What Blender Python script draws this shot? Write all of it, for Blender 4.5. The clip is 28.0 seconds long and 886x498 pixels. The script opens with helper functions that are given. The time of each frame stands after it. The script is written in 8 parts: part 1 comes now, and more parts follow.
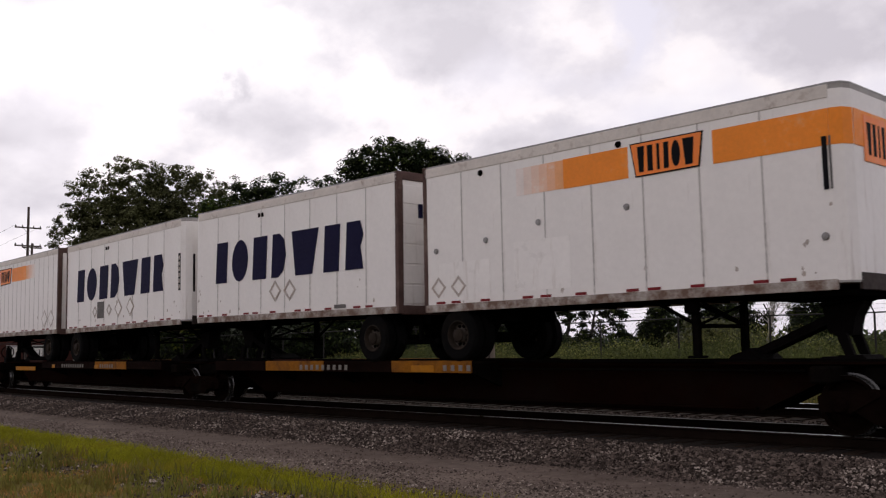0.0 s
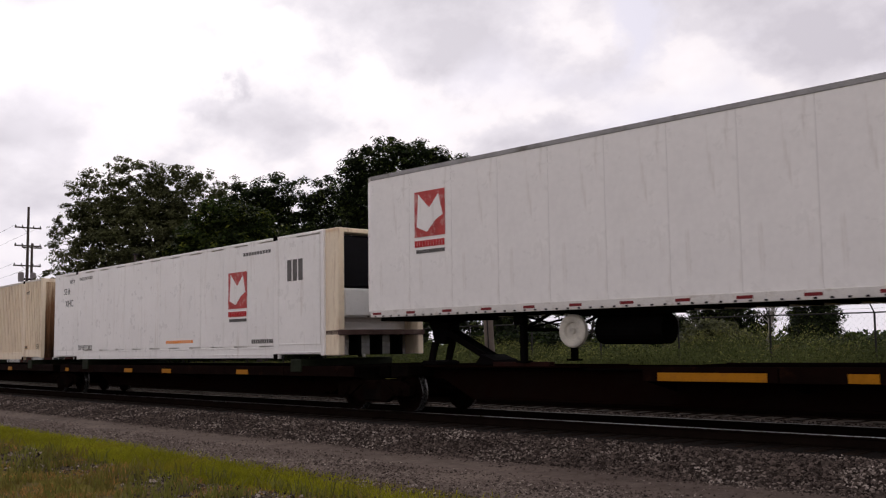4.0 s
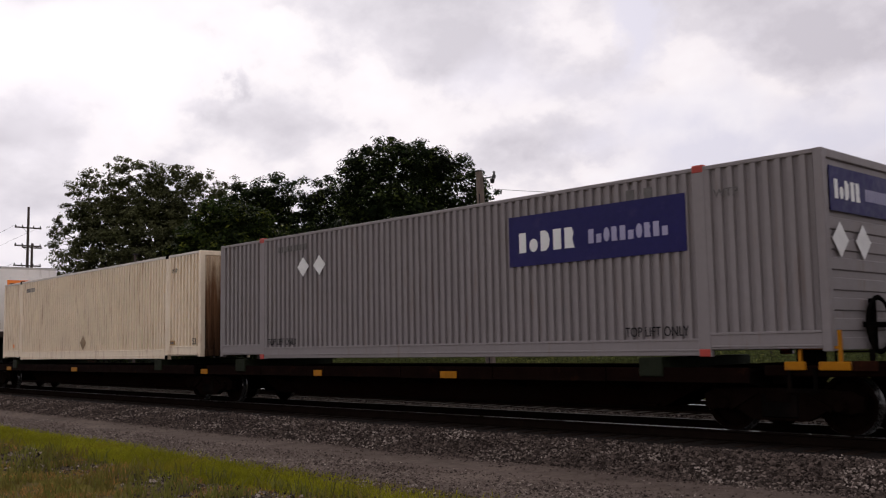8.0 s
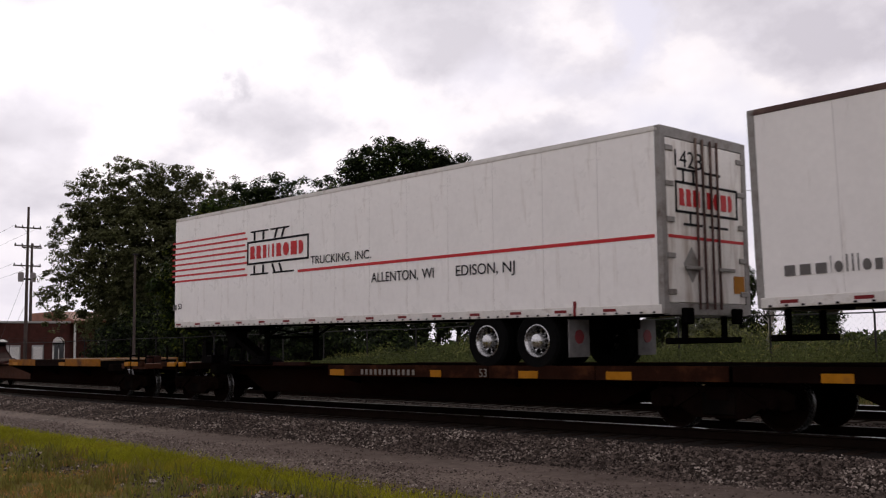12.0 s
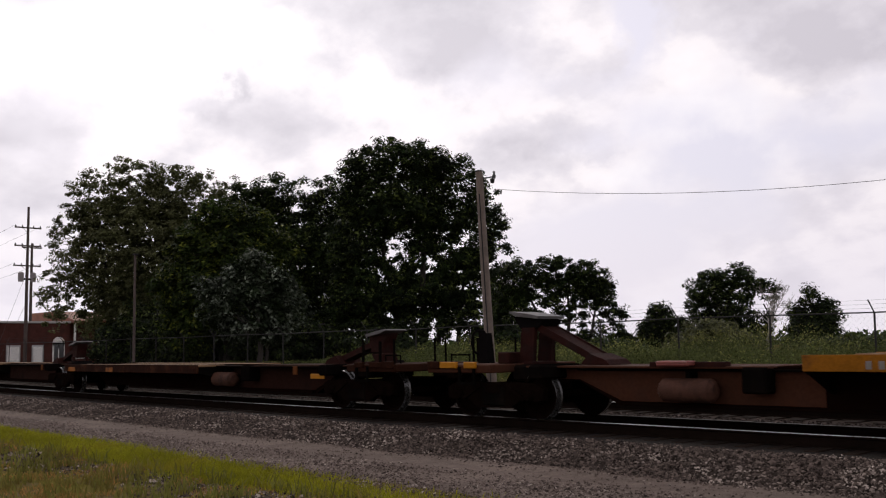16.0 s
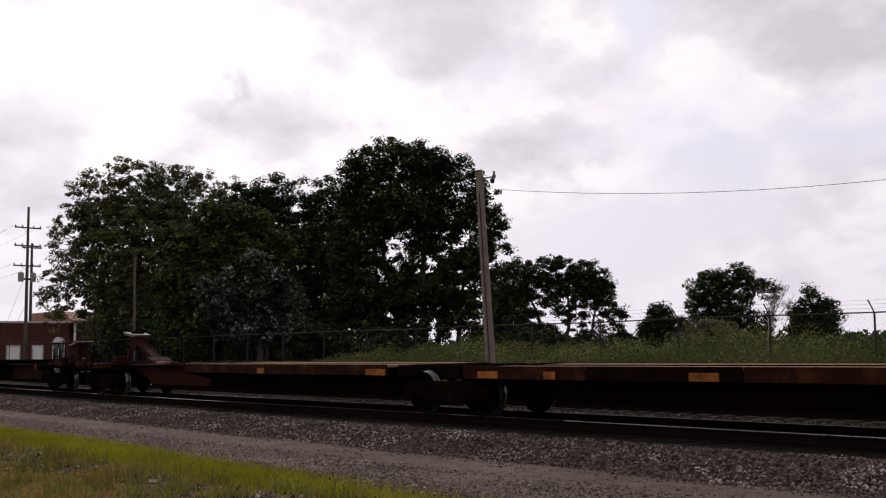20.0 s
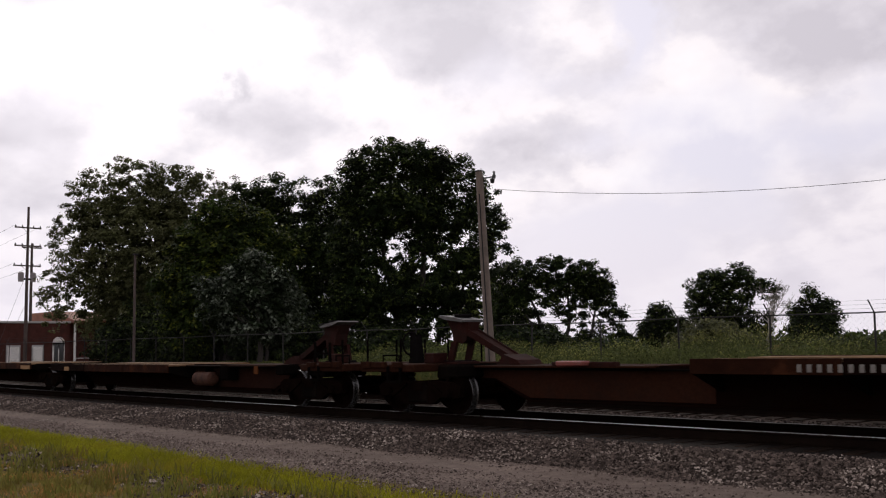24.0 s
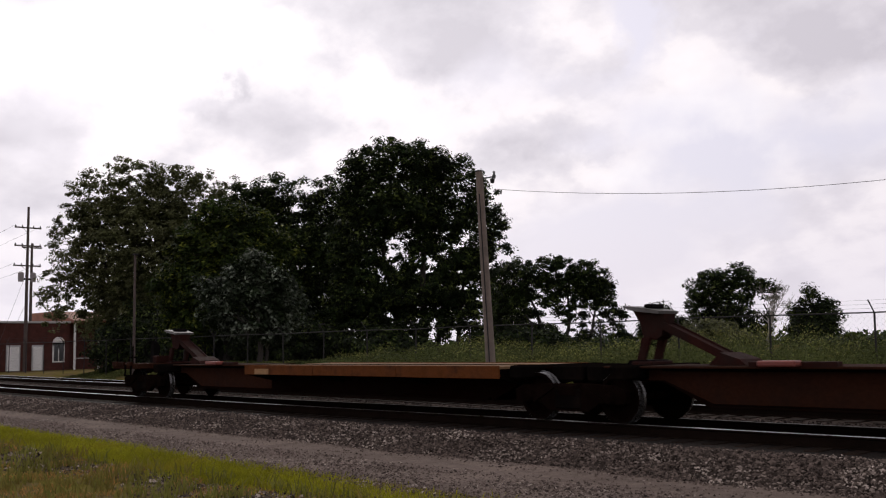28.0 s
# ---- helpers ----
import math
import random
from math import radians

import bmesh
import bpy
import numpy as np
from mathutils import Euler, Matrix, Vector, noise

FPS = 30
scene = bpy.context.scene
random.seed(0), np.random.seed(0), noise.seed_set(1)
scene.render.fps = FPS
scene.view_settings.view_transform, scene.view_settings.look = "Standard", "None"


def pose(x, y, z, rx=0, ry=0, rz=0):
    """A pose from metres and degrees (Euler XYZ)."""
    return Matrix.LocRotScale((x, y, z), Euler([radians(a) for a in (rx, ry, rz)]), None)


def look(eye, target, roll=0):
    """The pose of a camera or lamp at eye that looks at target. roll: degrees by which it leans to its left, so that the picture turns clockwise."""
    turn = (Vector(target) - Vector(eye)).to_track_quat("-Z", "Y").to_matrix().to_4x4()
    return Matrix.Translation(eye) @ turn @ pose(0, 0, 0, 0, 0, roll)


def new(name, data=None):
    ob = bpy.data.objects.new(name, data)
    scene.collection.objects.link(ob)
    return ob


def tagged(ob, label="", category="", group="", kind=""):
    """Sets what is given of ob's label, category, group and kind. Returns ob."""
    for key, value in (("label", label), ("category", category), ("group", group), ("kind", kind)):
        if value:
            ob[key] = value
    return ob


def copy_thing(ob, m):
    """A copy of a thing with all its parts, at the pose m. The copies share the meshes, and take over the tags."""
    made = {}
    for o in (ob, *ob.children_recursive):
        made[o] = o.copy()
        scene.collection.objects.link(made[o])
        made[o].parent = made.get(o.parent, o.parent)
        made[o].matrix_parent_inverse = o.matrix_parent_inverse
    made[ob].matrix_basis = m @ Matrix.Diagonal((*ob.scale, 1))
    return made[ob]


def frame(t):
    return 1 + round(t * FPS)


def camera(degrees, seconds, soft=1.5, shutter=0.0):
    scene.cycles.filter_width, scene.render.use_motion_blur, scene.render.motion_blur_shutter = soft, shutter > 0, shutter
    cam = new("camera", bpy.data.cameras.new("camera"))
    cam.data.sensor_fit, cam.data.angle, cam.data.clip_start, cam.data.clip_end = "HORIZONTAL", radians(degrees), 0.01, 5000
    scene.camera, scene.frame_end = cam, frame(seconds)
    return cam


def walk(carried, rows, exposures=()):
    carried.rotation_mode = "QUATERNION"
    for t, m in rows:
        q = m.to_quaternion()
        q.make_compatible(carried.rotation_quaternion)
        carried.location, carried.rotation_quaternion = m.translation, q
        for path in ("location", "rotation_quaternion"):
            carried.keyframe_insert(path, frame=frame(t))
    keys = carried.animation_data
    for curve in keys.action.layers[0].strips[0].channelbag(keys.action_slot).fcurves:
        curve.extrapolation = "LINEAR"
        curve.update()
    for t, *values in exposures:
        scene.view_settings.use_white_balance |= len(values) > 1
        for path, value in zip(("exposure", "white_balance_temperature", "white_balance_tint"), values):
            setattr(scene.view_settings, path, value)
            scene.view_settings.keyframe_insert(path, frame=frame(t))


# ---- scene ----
# ---------- camera: stands still beside the track ----------
cam = camera(49.18, 28.0, soft=1.18, shutter=0.05)
EYE = Vector((0.0, 0.0, 1.357))
YAW, PITCH = -0.7889, 0.0999
AHEAD = Vector((math.sin(YAW) * math.cos(PITCH), math.cos(YAW) * math.cos(PITCH), math.sin(PITCH)))
HOLD = look(EYE, EYE + AHEAD, -1.026)
walk(cam, [(0.0, HOLD), (28.0, HOLD)], [(0.0, 0.0), (3.5, 0.0), (5.5, -0.2), (7.0, -0.26), (8.0, -0.09), (9.0, -0.05), (10.0, -0.04), (11.5, 0.0), (28.0, 0.0)])

# ---------- sky and sun: broken overcast, the sun high behind the trees ----------
SUN_DIR = Vector((-0.72, 0.34, 0.60)).normalized()


def make_world():
    w = bpy.data.worlds.new("overcast_sky")
    scene.world = w
    w.use_nodes = True
    nt = w.node_tree
    nt.nodes.clear()
    N = nt.nodes.new
    L = nt.links.new
    out = N("ShaderNodeOutputWorld")
    bg = N("ShaderNodeBackground")
    L(bg.outputs[0], out.inputs[0])
    tc = N("ShaderNodeTexCoord")
    sky = N("ShaderNodeTexSky")
    sky.sky_type, sky.sun_disc = 'NISHITA', False
    sky.sun_elevation = math.asin(SUN_DIR.z)
    sky.sun_rotation = math.atan2(SUN_DIR.x, SUN_DIR.y)
    sky.dust_density = 3.0

    def maths(op, a, b=None, clamp=False):
        n = N("ShaderNodeMath")
        n.operation, n.use_clamp = op, clamp
        for i, v in enumerate((a, b)):
            if v is None:
                continue
            if isinstance(v, (int, float)):
                n.inputs[i].default_value = v
            else:
                L(v, n.inputs[i])
        return n.outputs[0]

    def ramp(fac, stops):
        n = N("ShaderNodeValToRGB")
        e = n.color_ramp.elements
        for i, (p, c) in enumerate(stops):
            k = e[i] if i < 2 else e.new(p)
            k.position, k.color = p, (*c, 1)
        L(fac, n.inputs[0])
        return n.outputs[0]

    def mix(fac, a, b, kind='MIX'):
        n = N("ShaderNodeMix")
        n.data_type, n.blend_type = 'RGBA', kind
        for s, v in ((0, fac), (6, a), (7, b)):
            if isinstance(v, (int, float)):
                n.inputs[s].default_value = v
            elif isinstance(v, tuple):
                n.inputs[s].default_value = (*v, 1)
            else:
                L(v, n.inputs[s])
        return n.outputs[2]

    sep = N("ShaderNodeSeparateXYZ")
    L(tc.outputs["Generated"], sep.inputs[0])
    up = maths('MAXIMUM', sep.outputs[2], 0.0)
    den = maths('ADD', up, 0.50)
    comb = N("ShaderNodeCombineXYZ")
    L(maths('DIVIDE', sep.outputs[0], den), comb.inputs[0])
    L(maths('DIVIDE', sep.outputs[1], den), comb.inputs[1])

    def noise_tex(scale, detail, off, rough=0.55):
        m = N("ShaderNodeMapping")
        m.inputs["Location"].default_value = off
        L(comb.outputs[0], m.inputs[0])
        n = N("ShaderNodeTexNoise")
        n.inputs["Scale"].default_value = scale
        n.inputs["Detail"].default_value = detail
        n.inputs["Roughness"].default_value = rough
        L(m.outputs[0], n.inputs["Vector"])
        return n.outputs[0]

    cover = noise_tex(2.6, 4, (5.1, 2.4, 0.0), 0.5)
    body = noise_tex(4.6, 9, (1.7, 3.9, 0.0), 0.54)
    # sunlit veil: brighter towards the sun
    dot = N("ShaderNodeVectorMath")
    dot.operation = 'DOT_PRODUCT'
    L(tc.outputs["Generated"], dot.inputs[0])
    dot.inputs[1].default_value = SUN_DIR
    near_sun = maths('MULTIPLY', maths('POWER', maths('MAXIMUM', dot.outputs["Value"], 0.0), 5.0), 0.24)
    # the cloud masses: bearing and height in degrees, their half widths, and how much lighter or darker than the deck
    wide = N("ShaderNodeVectorMath")
    wide.operation = 'SCALE'
    wide.inputs["Scale"].default_value = 57.2958
    angles = N("ShaderNodeCombineXYZ")
    L(maths('ARCTAN2', sep.outputs[0], sep.outputs[1]), angles.inputs[0])
    L(maths('ARCSINE', sep.outputs[2]), angles.inputs[1])
    L(angles.outputs[0], wide.inputs[0])
    ragged = N("ShaderNodeTexNoise")
    ragged.inputs["Scale"].default_value, ragged.inputs["Detail"].default_value, ragged.inputs["Roughness"].default_value = 0.30, 7, 0.6
    L(wide.outputs[0], ragged.inputs["Vector"])
    shift = N("ShaderNodeVectorMath")
    shift.operation = 'MULTIPLY_ADD'
    L(ragged.outputs["Color"], shift.inputs[0])
    shift.inputs[1].default_value, shift.inputs[2].default_value = (5.5, 3.2, 0), (-2.75, -1.6, 0)
    place = N("ShaderNodeVectorMath")
    L(wide.outputs[0], place.inputs[0])
    L(shift.outputs[0], place.inputs[1])

    def masses(rows):
        total = None
        for az, el, wa, we, amount in rows:
            off = N("ShaderNodeVectorMath")
            off.operation = 'MULTIPLY_ADD'
            L(place.outputs[0], off.inputs[0])
            off.inputs[1].default_value, off.inputs[2].default_value = (1 / wa, 1 / we, 0), (-az / wa, -el / we, 0)
            size = N("ShaderNodeVectorMath")
            size.operation = 'LENGTH'
            L(off.outputs[0], size.inputs[0])
            one = maths('MULTIPLY', maths('POWER', 2.718, maths('MULTIPLY', maths('POWER', size.outputs["Value"], 2.0), -1.0)), amount)
            total = one if total is None else maths('ADD', total, one)
        return total

    banks = masses([(-41.0, 16.6, 7.0, 2.4, -0.15), (-23.3, 16.6, 6.5, 3.0, -0.10), (-38.6, 12.2, 3.4, 1.2, -0.13), (-53.5, 18.8, 9.0, 1.4, -0.10), (-67.5, 12.0, 5.0, 1.3, -0.10),
                    (-58.8, 14.0, 1.2, 0.5, -0.09), (-57.6, 15.2, 0.5, 1.0, -0.11), (-45.8, 20.3, 3.0, 0.9, -0.14),
                    (-64.5, 16.0, 7.0, 2.2, 0.10), (-49.6, 14.9, 4.0, 1.8, 0.12), (-29.3, 15.5, 4.0, 2.8, 0.10), (-35.2, 9.9, 2.4, 0.9, 0.12), (-55.0, 18.7, 1.7, 0.6, 0.16), (-60.0, 12.3, 5.0, 1.4, 0.07), (-23.0, 11.3, 5.0, 1.8, 0.06)])
    clear = masses([(-33.2, 18.6, 1.4, 2.6, -0.25), (-29.4, 10.2, 5.5, 2.4, -0.24), (-27.0, 6.0, 14.0, 2.6, -0.18)])
    body = maths('ADD', maths('ADD', maths('MULTIPLY', body, 0.75), 0.135), banks)
    cover = maths('ADD', maths('ADD', cover, 0.07), clear)
    clouds = ramp(body, [(0.38, (0.60, 0.558, 0.62)), (0.47, (0.75, 0.70, 0.76)), (0.53, (0.92, 0.855, 0.89)), (0.62, (0.98, 0.925, 0.955))])
    gaps = mix(1.0, sky.outputs[0], (0.10, 0.10, 0.10), 'MULTIPLY')
    veil = mix(0.85, gaps, (0.76, 0.715, 0.83))
    base = mix(ramp(cover, [(0.40, (0, 0, 0)), (0.56, (1, 1, 1))]), veil, clouds)
    low = N("ShaderNodeMapRange")            # smooth haze near the horizon
    for i, k in enumerate((0.03, 0.17, 0.75, 0.0)):
        low.inputs[i + 1].default_value = k
    L(up, low.inputs[0])
    base = mix(low.outputs[0], base, (0.80, 0.745, 0.83))
    glow = N("ShaderNodeCombineXYZ")
    for i in range(3):
        L(near_sun, glow.inputs[i])
    dim_overhead = N("ShaderNodeMapRange")          # dimming added overhead, out of view, to darken the ground
    for i, k in enumerate((0.30, 1.0, 1.0, 0.55)):
        dim_overhead.inputs[i + 1].default_value = k
    L(up, dim_overhead.inputs[0])
    thick = N("ShaderNodeCombineXYZ")
    for i in range(3):
        L(dim_overhead.outputs[0], thick.inputs[i])
    L(mix(1.0, mix(1.0, base, glow.outputs[0], 'ADD'), thick.outputs[0], 'MULTIPLY'), bg.inputs[0])
    bg.inputs[1].default_value = 1.0


make_world()
sun_data = bpy.data.lights.new("sun", 'SUN')
sun_data.energy, sun_data.angle, sun_data.color = 1.0, radians(14), (1.0, 0.95, 0.88)
sun = new("sun", sun_data)
sun.matrix_world = look(SUN_DIR * 50, (0, 0, 0))

# ---------- the line of the track ----------
DC, KC = 14.444, 0.0018          # distance of the track's centre line from the camera, and its bend


def cy(x):
    """The track's centre line: y at x; straight beyond the bend."""
    if x < -62:
        return DC + 0.5 * KC * 62 * 62 - KC * 62 * (x + 62)
    if x > 10:
        return DC + 0.5 * KC * 100 + KC * 10 * (x - 10)
    return DC + 0.5 * KC * x * x


def on_track(x, lat, z):
    """A point beside the centre line (lat > 0: away from the camera)."""
    d = (cy(x + 0.05) - cy(x - 0.05)) / 0.1
    n = math.hypot(1, d)
    return Vector((x - lat * d / n, cy(x) + lat / n, z))


def gone(t):
    """Metres that the train has run at t: it gathers speed."""
    return 15.574 * t + 0.05907 * t * t


# ---------- materials ----------
MATS = {}


def mat(name, col, rough=0.6, metal=0.0, var=0.12, scale=3.0, dirt=None, dirt_amt=0.0, dirt_scale=1.2,
        bump=0.0, bump_scale=40.0, obj_var=0.0, streak=False, gloss=0.5, island=0.0, trans=0.0, pale=None, pale_from=0.62, runs=()):
    """A procedural surface: colour with two scales of variation, dirt or rust in patches or streaks, and relief.
    runs: stains splashed over the wall as (colour, height where they end, height where they cover it), ragged in streaks."""
    if name in MATS:
        return MATS[name]
    m = bpy.data.materials.new(name)
    m.use_nodes = True
    nt = m.node_tree
    N, L = nt.nodes.new, nt.links.new
    b = nt.nodes["Principled BSDF"]
    b.inputs["Metallic"].default_value = metal
    b.inputs["Specular IOR Level"].default_value = gloss
    tc = N("ShaderNodeTexCoord")
    vec = tc.outputs["Object"]

    def nz(scale, detail, stretch=None, rough=0.6):
        n = N("ShaderNodeTexNoise")
        n.inputs["Scale"].default_value, n.inputs["Detail"].default_value = scale, detail
        n.inputs["Roughness"].default_value = rough
        if stretch:
            mp = N("ShaderNodeMapping")
            mp.inputs["Scale"].default_value = stretch
            L(vec, mp.inputs[0])
            L(mp.outputs[0], n.inputs["Vector"])
        else:
            L(vec, n.inputs["Vector"])
        return n.outputs[0]

    def mr(v, a, b_, c, d):
        n = N("ShaderNodeMapRange")
        for i, k in enumerate((a, b_, c, d)):
            n.inputs[i + 1].default_value = k
        L(v, n.inputs[0])
        return n.outputs[0]

    def mul(col_in, fac):
        n = N("ShaderNodeMix")
        n.data_type, n.blend_type = 'RGBA', 'MULTIPLY'
        n.inputs[0].default_value = 1.0
        if isinstance(col_in, tuple):
            n.inputs[6].default_value = (*col_in, 1)
        else:
            L(col_in, n.inputs[6])
        c = N("ShaderNodeCombineColor")
        for i in range(3):
            L(fac, c.inputs[i])
        L(c.outputs[0], n.inputs[7])
        return n.outputs[2]

    c = mul(col, mr(nz(scale, 5), 0.3, 0.7, 1 - var, 1 + var * 0.6))
    c = mul(c, mr(nz(scale * 14, 3), 0.3, 0.7, 1 - var * 0.6, 1 + var * 0.4))
    if obj_var:
        oi = N("ShaderNodeObjectInfo")
        c = mul(c, mr(oi.outputs["Random"], 0, 1, 1 - obj_var, 1 + obj_var))
    if island:
        g = N("ShaderNodeNewGeometry")
        c = mul(c, mr(g.outputs["Random Per Island"], 0, 1, 1 - island, 1 + island))
    if pale:
        g = N("ShaderNodeNewGeometry")
        k = N("ShaderNodeMath")               # pale leaves come in loose clusters
        k.operation = 'MULTIPLY'
        L(mr(g.outputs["Random Per Island"], pale_from, 1.0, 0.0, 1.0), k.inputs[0])
        L(mr(nz(1.1, 2), 0.44, 0.62, 0.0, 1.0), k.inputs[1])
        f = k.outputs[0]
        n = N("ShaderNodeMix")
        n.data_type = 'RGBA'
        L(f, n.inputs[0])
        L(c, n.inputs[6])
        n.inputs[7].default_value = (*pale, 1)
        c = n.outputs[2]
    if dirt:
        st = (1.0, 1.0, 0.12) if streak else None
        f = mr(nz(dirt_scale * (3 if streak else 1), 6, st, 0.65), 0.62 - 0.35 * dirt_amt, 0.80 - 0.25 * dirt_amt, 0.0, 0.9)
        n = N("ShaderNodeMix")
        n.data_type = 'RGBA'
        L(f, n.inputs[0])
        L(c, n.inputs[6])
        n.inputs[7].default_value = (*dirt, 1)
        c = n.outputs[2]
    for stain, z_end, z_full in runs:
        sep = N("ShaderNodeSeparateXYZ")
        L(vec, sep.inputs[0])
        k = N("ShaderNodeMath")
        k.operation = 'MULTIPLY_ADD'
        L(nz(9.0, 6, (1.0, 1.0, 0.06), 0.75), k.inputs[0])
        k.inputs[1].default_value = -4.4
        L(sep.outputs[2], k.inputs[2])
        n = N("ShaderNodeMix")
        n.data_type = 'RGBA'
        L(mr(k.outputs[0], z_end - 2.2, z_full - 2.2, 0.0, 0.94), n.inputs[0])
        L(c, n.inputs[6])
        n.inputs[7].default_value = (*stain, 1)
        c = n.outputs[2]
    L(c, b.inputs["Base Color"])
    L(mr(nz(scale * 5, 3), 0.3, 0.7, max(0.05, rough - 0.12), min(1, rough + 0.1)), b.inputs["Roughness"])
    if bump:
        bp = N("ShaderNodeBump")
        bp.inputs["Strength"].default_value = min(1.0, bump)
        bp.inputs["Distance"].default_value = 0.02
        L(nz(bump_scale, 4), bp.inputs["Height"])
        L(bp.outputs[0], b.inputs["Normal"])
    if trans:                                # thin leaves let light through
        tr = N("ShaderNodeBsdfTranslucent")
        L(c, tr.inputs[0])
        ms = N("ShaderNodeMixShader")
        ms.inputs[0].default_value = trans
        L(b.outputs[0], ms.inputs[1])
        L(tr.outputs[0], ms.inputs[2])
        L(ms.outputs[0], nt.nodes["Material Output"].inputs[0])
    MATS[name] = m
    return m


GRIME = (0.10, 0.085, 0.07)
M_WHITE = mat("white_trailer_paint", (0.86, 0.83, 0.80), 0.42, var=0.05, scale=0.6, dirt=(0.52, 0.47, 0.42), dirt_amt=0.14, dirt_scale=1.6, streak=True)
M_WHITE2 = mat("clean_white_paint", (0.88, 0.85, 0.82), 0.36, var=0.05, scale=0.7, dirt=(0.66, 0.61, 0.56), dirt_amt=0.16, dirt_scale=2.2, streak=True)
M_SEAMPALE = mat("pale_panel_seam", (0.56, 0.53, 0.50), 0.6, var=0.2, scale=4)
M_SEAM = mat("panel_seam", (0.36, 0.34, 0.32), 0.6, var=0.2, scale=4)
M_RIVET = mat("grimy_rivet", (0.58, 0.55, 0.52), 0.6, var=0.3, scale=8, gloss=0.2)
M_GREYFRAME = mat("grey_galvanised_frame", (0.30, 0.285, 0.27), 0.6, 0.1, var=0.25, scale=3, dirt=(0.10, 0.075, 0.06), dirt_amt=0.35, dirt_scale=3, gloss=0.2)
M_DOORWHITE = mat("road_stained_white_door", (0.80, 0.77, 0.73), 0.45, var=0.08, scale=1.5, dirt=(0.36, 0.28, 0.22), dirt_amt=0.42, dirt_scale=1.3, streak=True, gloss=0.3)
M_ALU = mat("dull_aluminium", (0.30, 0.29, 0.285), 0.5, 0.4, var=0.2, scale=3, dirt=GRIME, dirt_amt=0.3)
M_STEEL_DIRTY = mat("dirty_rail_paint", (0.50, 0.46, 0.42), 0.6, 0.0, var=0.25, scale=3, dirt=(0.12, 0.062, 0.038), dirt_amt=0.75, dirt_scale=4.0, gloss=0.15)
M_FRONTRAIL = mat("dark_grimy_front_rail", (0.045, 0.034, 0.031), 0.7, var=0.3, scale=3, dirt=(0.12, 0.09, 0.075), dirt_amt=0.2, gloss=0.15)
M_DOORFRAME = mat("worn_door_frame", (0.10, 0.060, 0.052), 0.7, 0.0, var=0.3, scale=3, dirt=(0.26, 0.20, 0.165), dirt_amt=0.2, gloss=0.15)
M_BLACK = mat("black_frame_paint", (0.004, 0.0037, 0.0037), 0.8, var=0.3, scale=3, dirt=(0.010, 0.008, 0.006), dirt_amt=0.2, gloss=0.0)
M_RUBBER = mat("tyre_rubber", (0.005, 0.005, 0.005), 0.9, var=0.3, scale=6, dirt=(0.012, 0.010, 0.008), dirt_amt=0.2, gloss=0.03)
M_HUB = mat("cream_wheel_paint", (0.62, 0.58, 0.5), 0.5, var=0.15, scale=5, dirt=GRIME, dirt_amt=0.35)
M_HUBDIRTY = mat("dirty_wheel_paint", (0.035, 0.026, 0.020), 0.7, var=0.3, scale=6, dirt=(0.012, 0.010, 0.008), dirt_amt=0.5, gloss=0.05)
M_DISC = mat("road_grimed_wheel_disc", (0.10, 0.085, 0.07), 0.7, var=0.35, scale=6, dirt=(0.02, 0.016, 0.013), dirt_amt=0.55, dirt_scale=5, gloss=0.08)
M_CHROME = mat("polished_alloy", (0.50, 0.50, 0.50), 0.26, 1.0, var=0.2, scale=6)
M_ORANGE = mat("orange_stripe_paint", (0.92, 0.27, 0.018), 0.5, var=0.10, scale=1.2, dirt=(0.75, 0.45, 0.25), dirt_amt=0.08, gloss=0.3)
M_ORANGE2 = mat("fresh_orange_paint", (0.92, 0.22, 0.012), 0.45, var=0.06, scale=1.2)
FADE = [mat("worn_orange_paint_" + "abcdef"[i], (0.87, 0.78 - 0.075 * i, 0.73 - 0.11 * i), 0.55, var=0.08, scale=2.0, dirt=(0.86, 0.80, 0.75), dirt_amt=0.3 - 0.04 * i, dirt_scale=4.0) for i in range(6)]
M_NAVY = mat("navy_letter_paint", (0.010, 0.009, 0.038), 0.6, var=0.15, scale=3, gloss=0.05)
M_INK = mat("black_letter_paint", (0.008, 0.008, 0.010), 0.6, var=0.1, scale=3, gloss=0.05)
M_GREYINK = mat("faded_letter_paint", (0.15, 0.14, 0.135), 0.6, var=0.25, scale=3, gloss=0.1)
M_RED = mat("red_letter_paint", (0.52, 0.022, 0.026), 0.5, var=0.1, scale=3, gloss=0.2)
M_REDFADE = mat("sun_faded_red_emblem", (0.50, 0.075, 0.070), 0.55, var=0.2, scale=4, dirt=(0.62, 0.40, 0.37), dirt_amt=0.30, dirt_scale=6, gloss=0.15)
M_REDTAPE = mat("red_reflective_tape", (0.20, 0.012, 0.016), 0.4, var=0.25, scale=5, gloss=0.2)
M_WHITETAPE = mat("scuffed_white_rail_paint", (0.72, 0.69, 0.65), 0.5, var=0.15, scale=4, dirt=(0.34, 0.28, 0.23), dirt_amt=0.22, dirt_scale=4, gloss=0.2)
M_BLUE = mat("blue_emblem_paint", (0.012, 0.018, 0.13), 0.5, var=0.1, scale=3, gloss=0.15)
M_PURPLE = mat("blue_violet_panel_paint", (0.013, 0.011, 0.090), 0.55, var=0.12, scale=1.5, dirt=(0.04, 0.035, 0.11), dirt_amt=0.15, gloss=0.2)
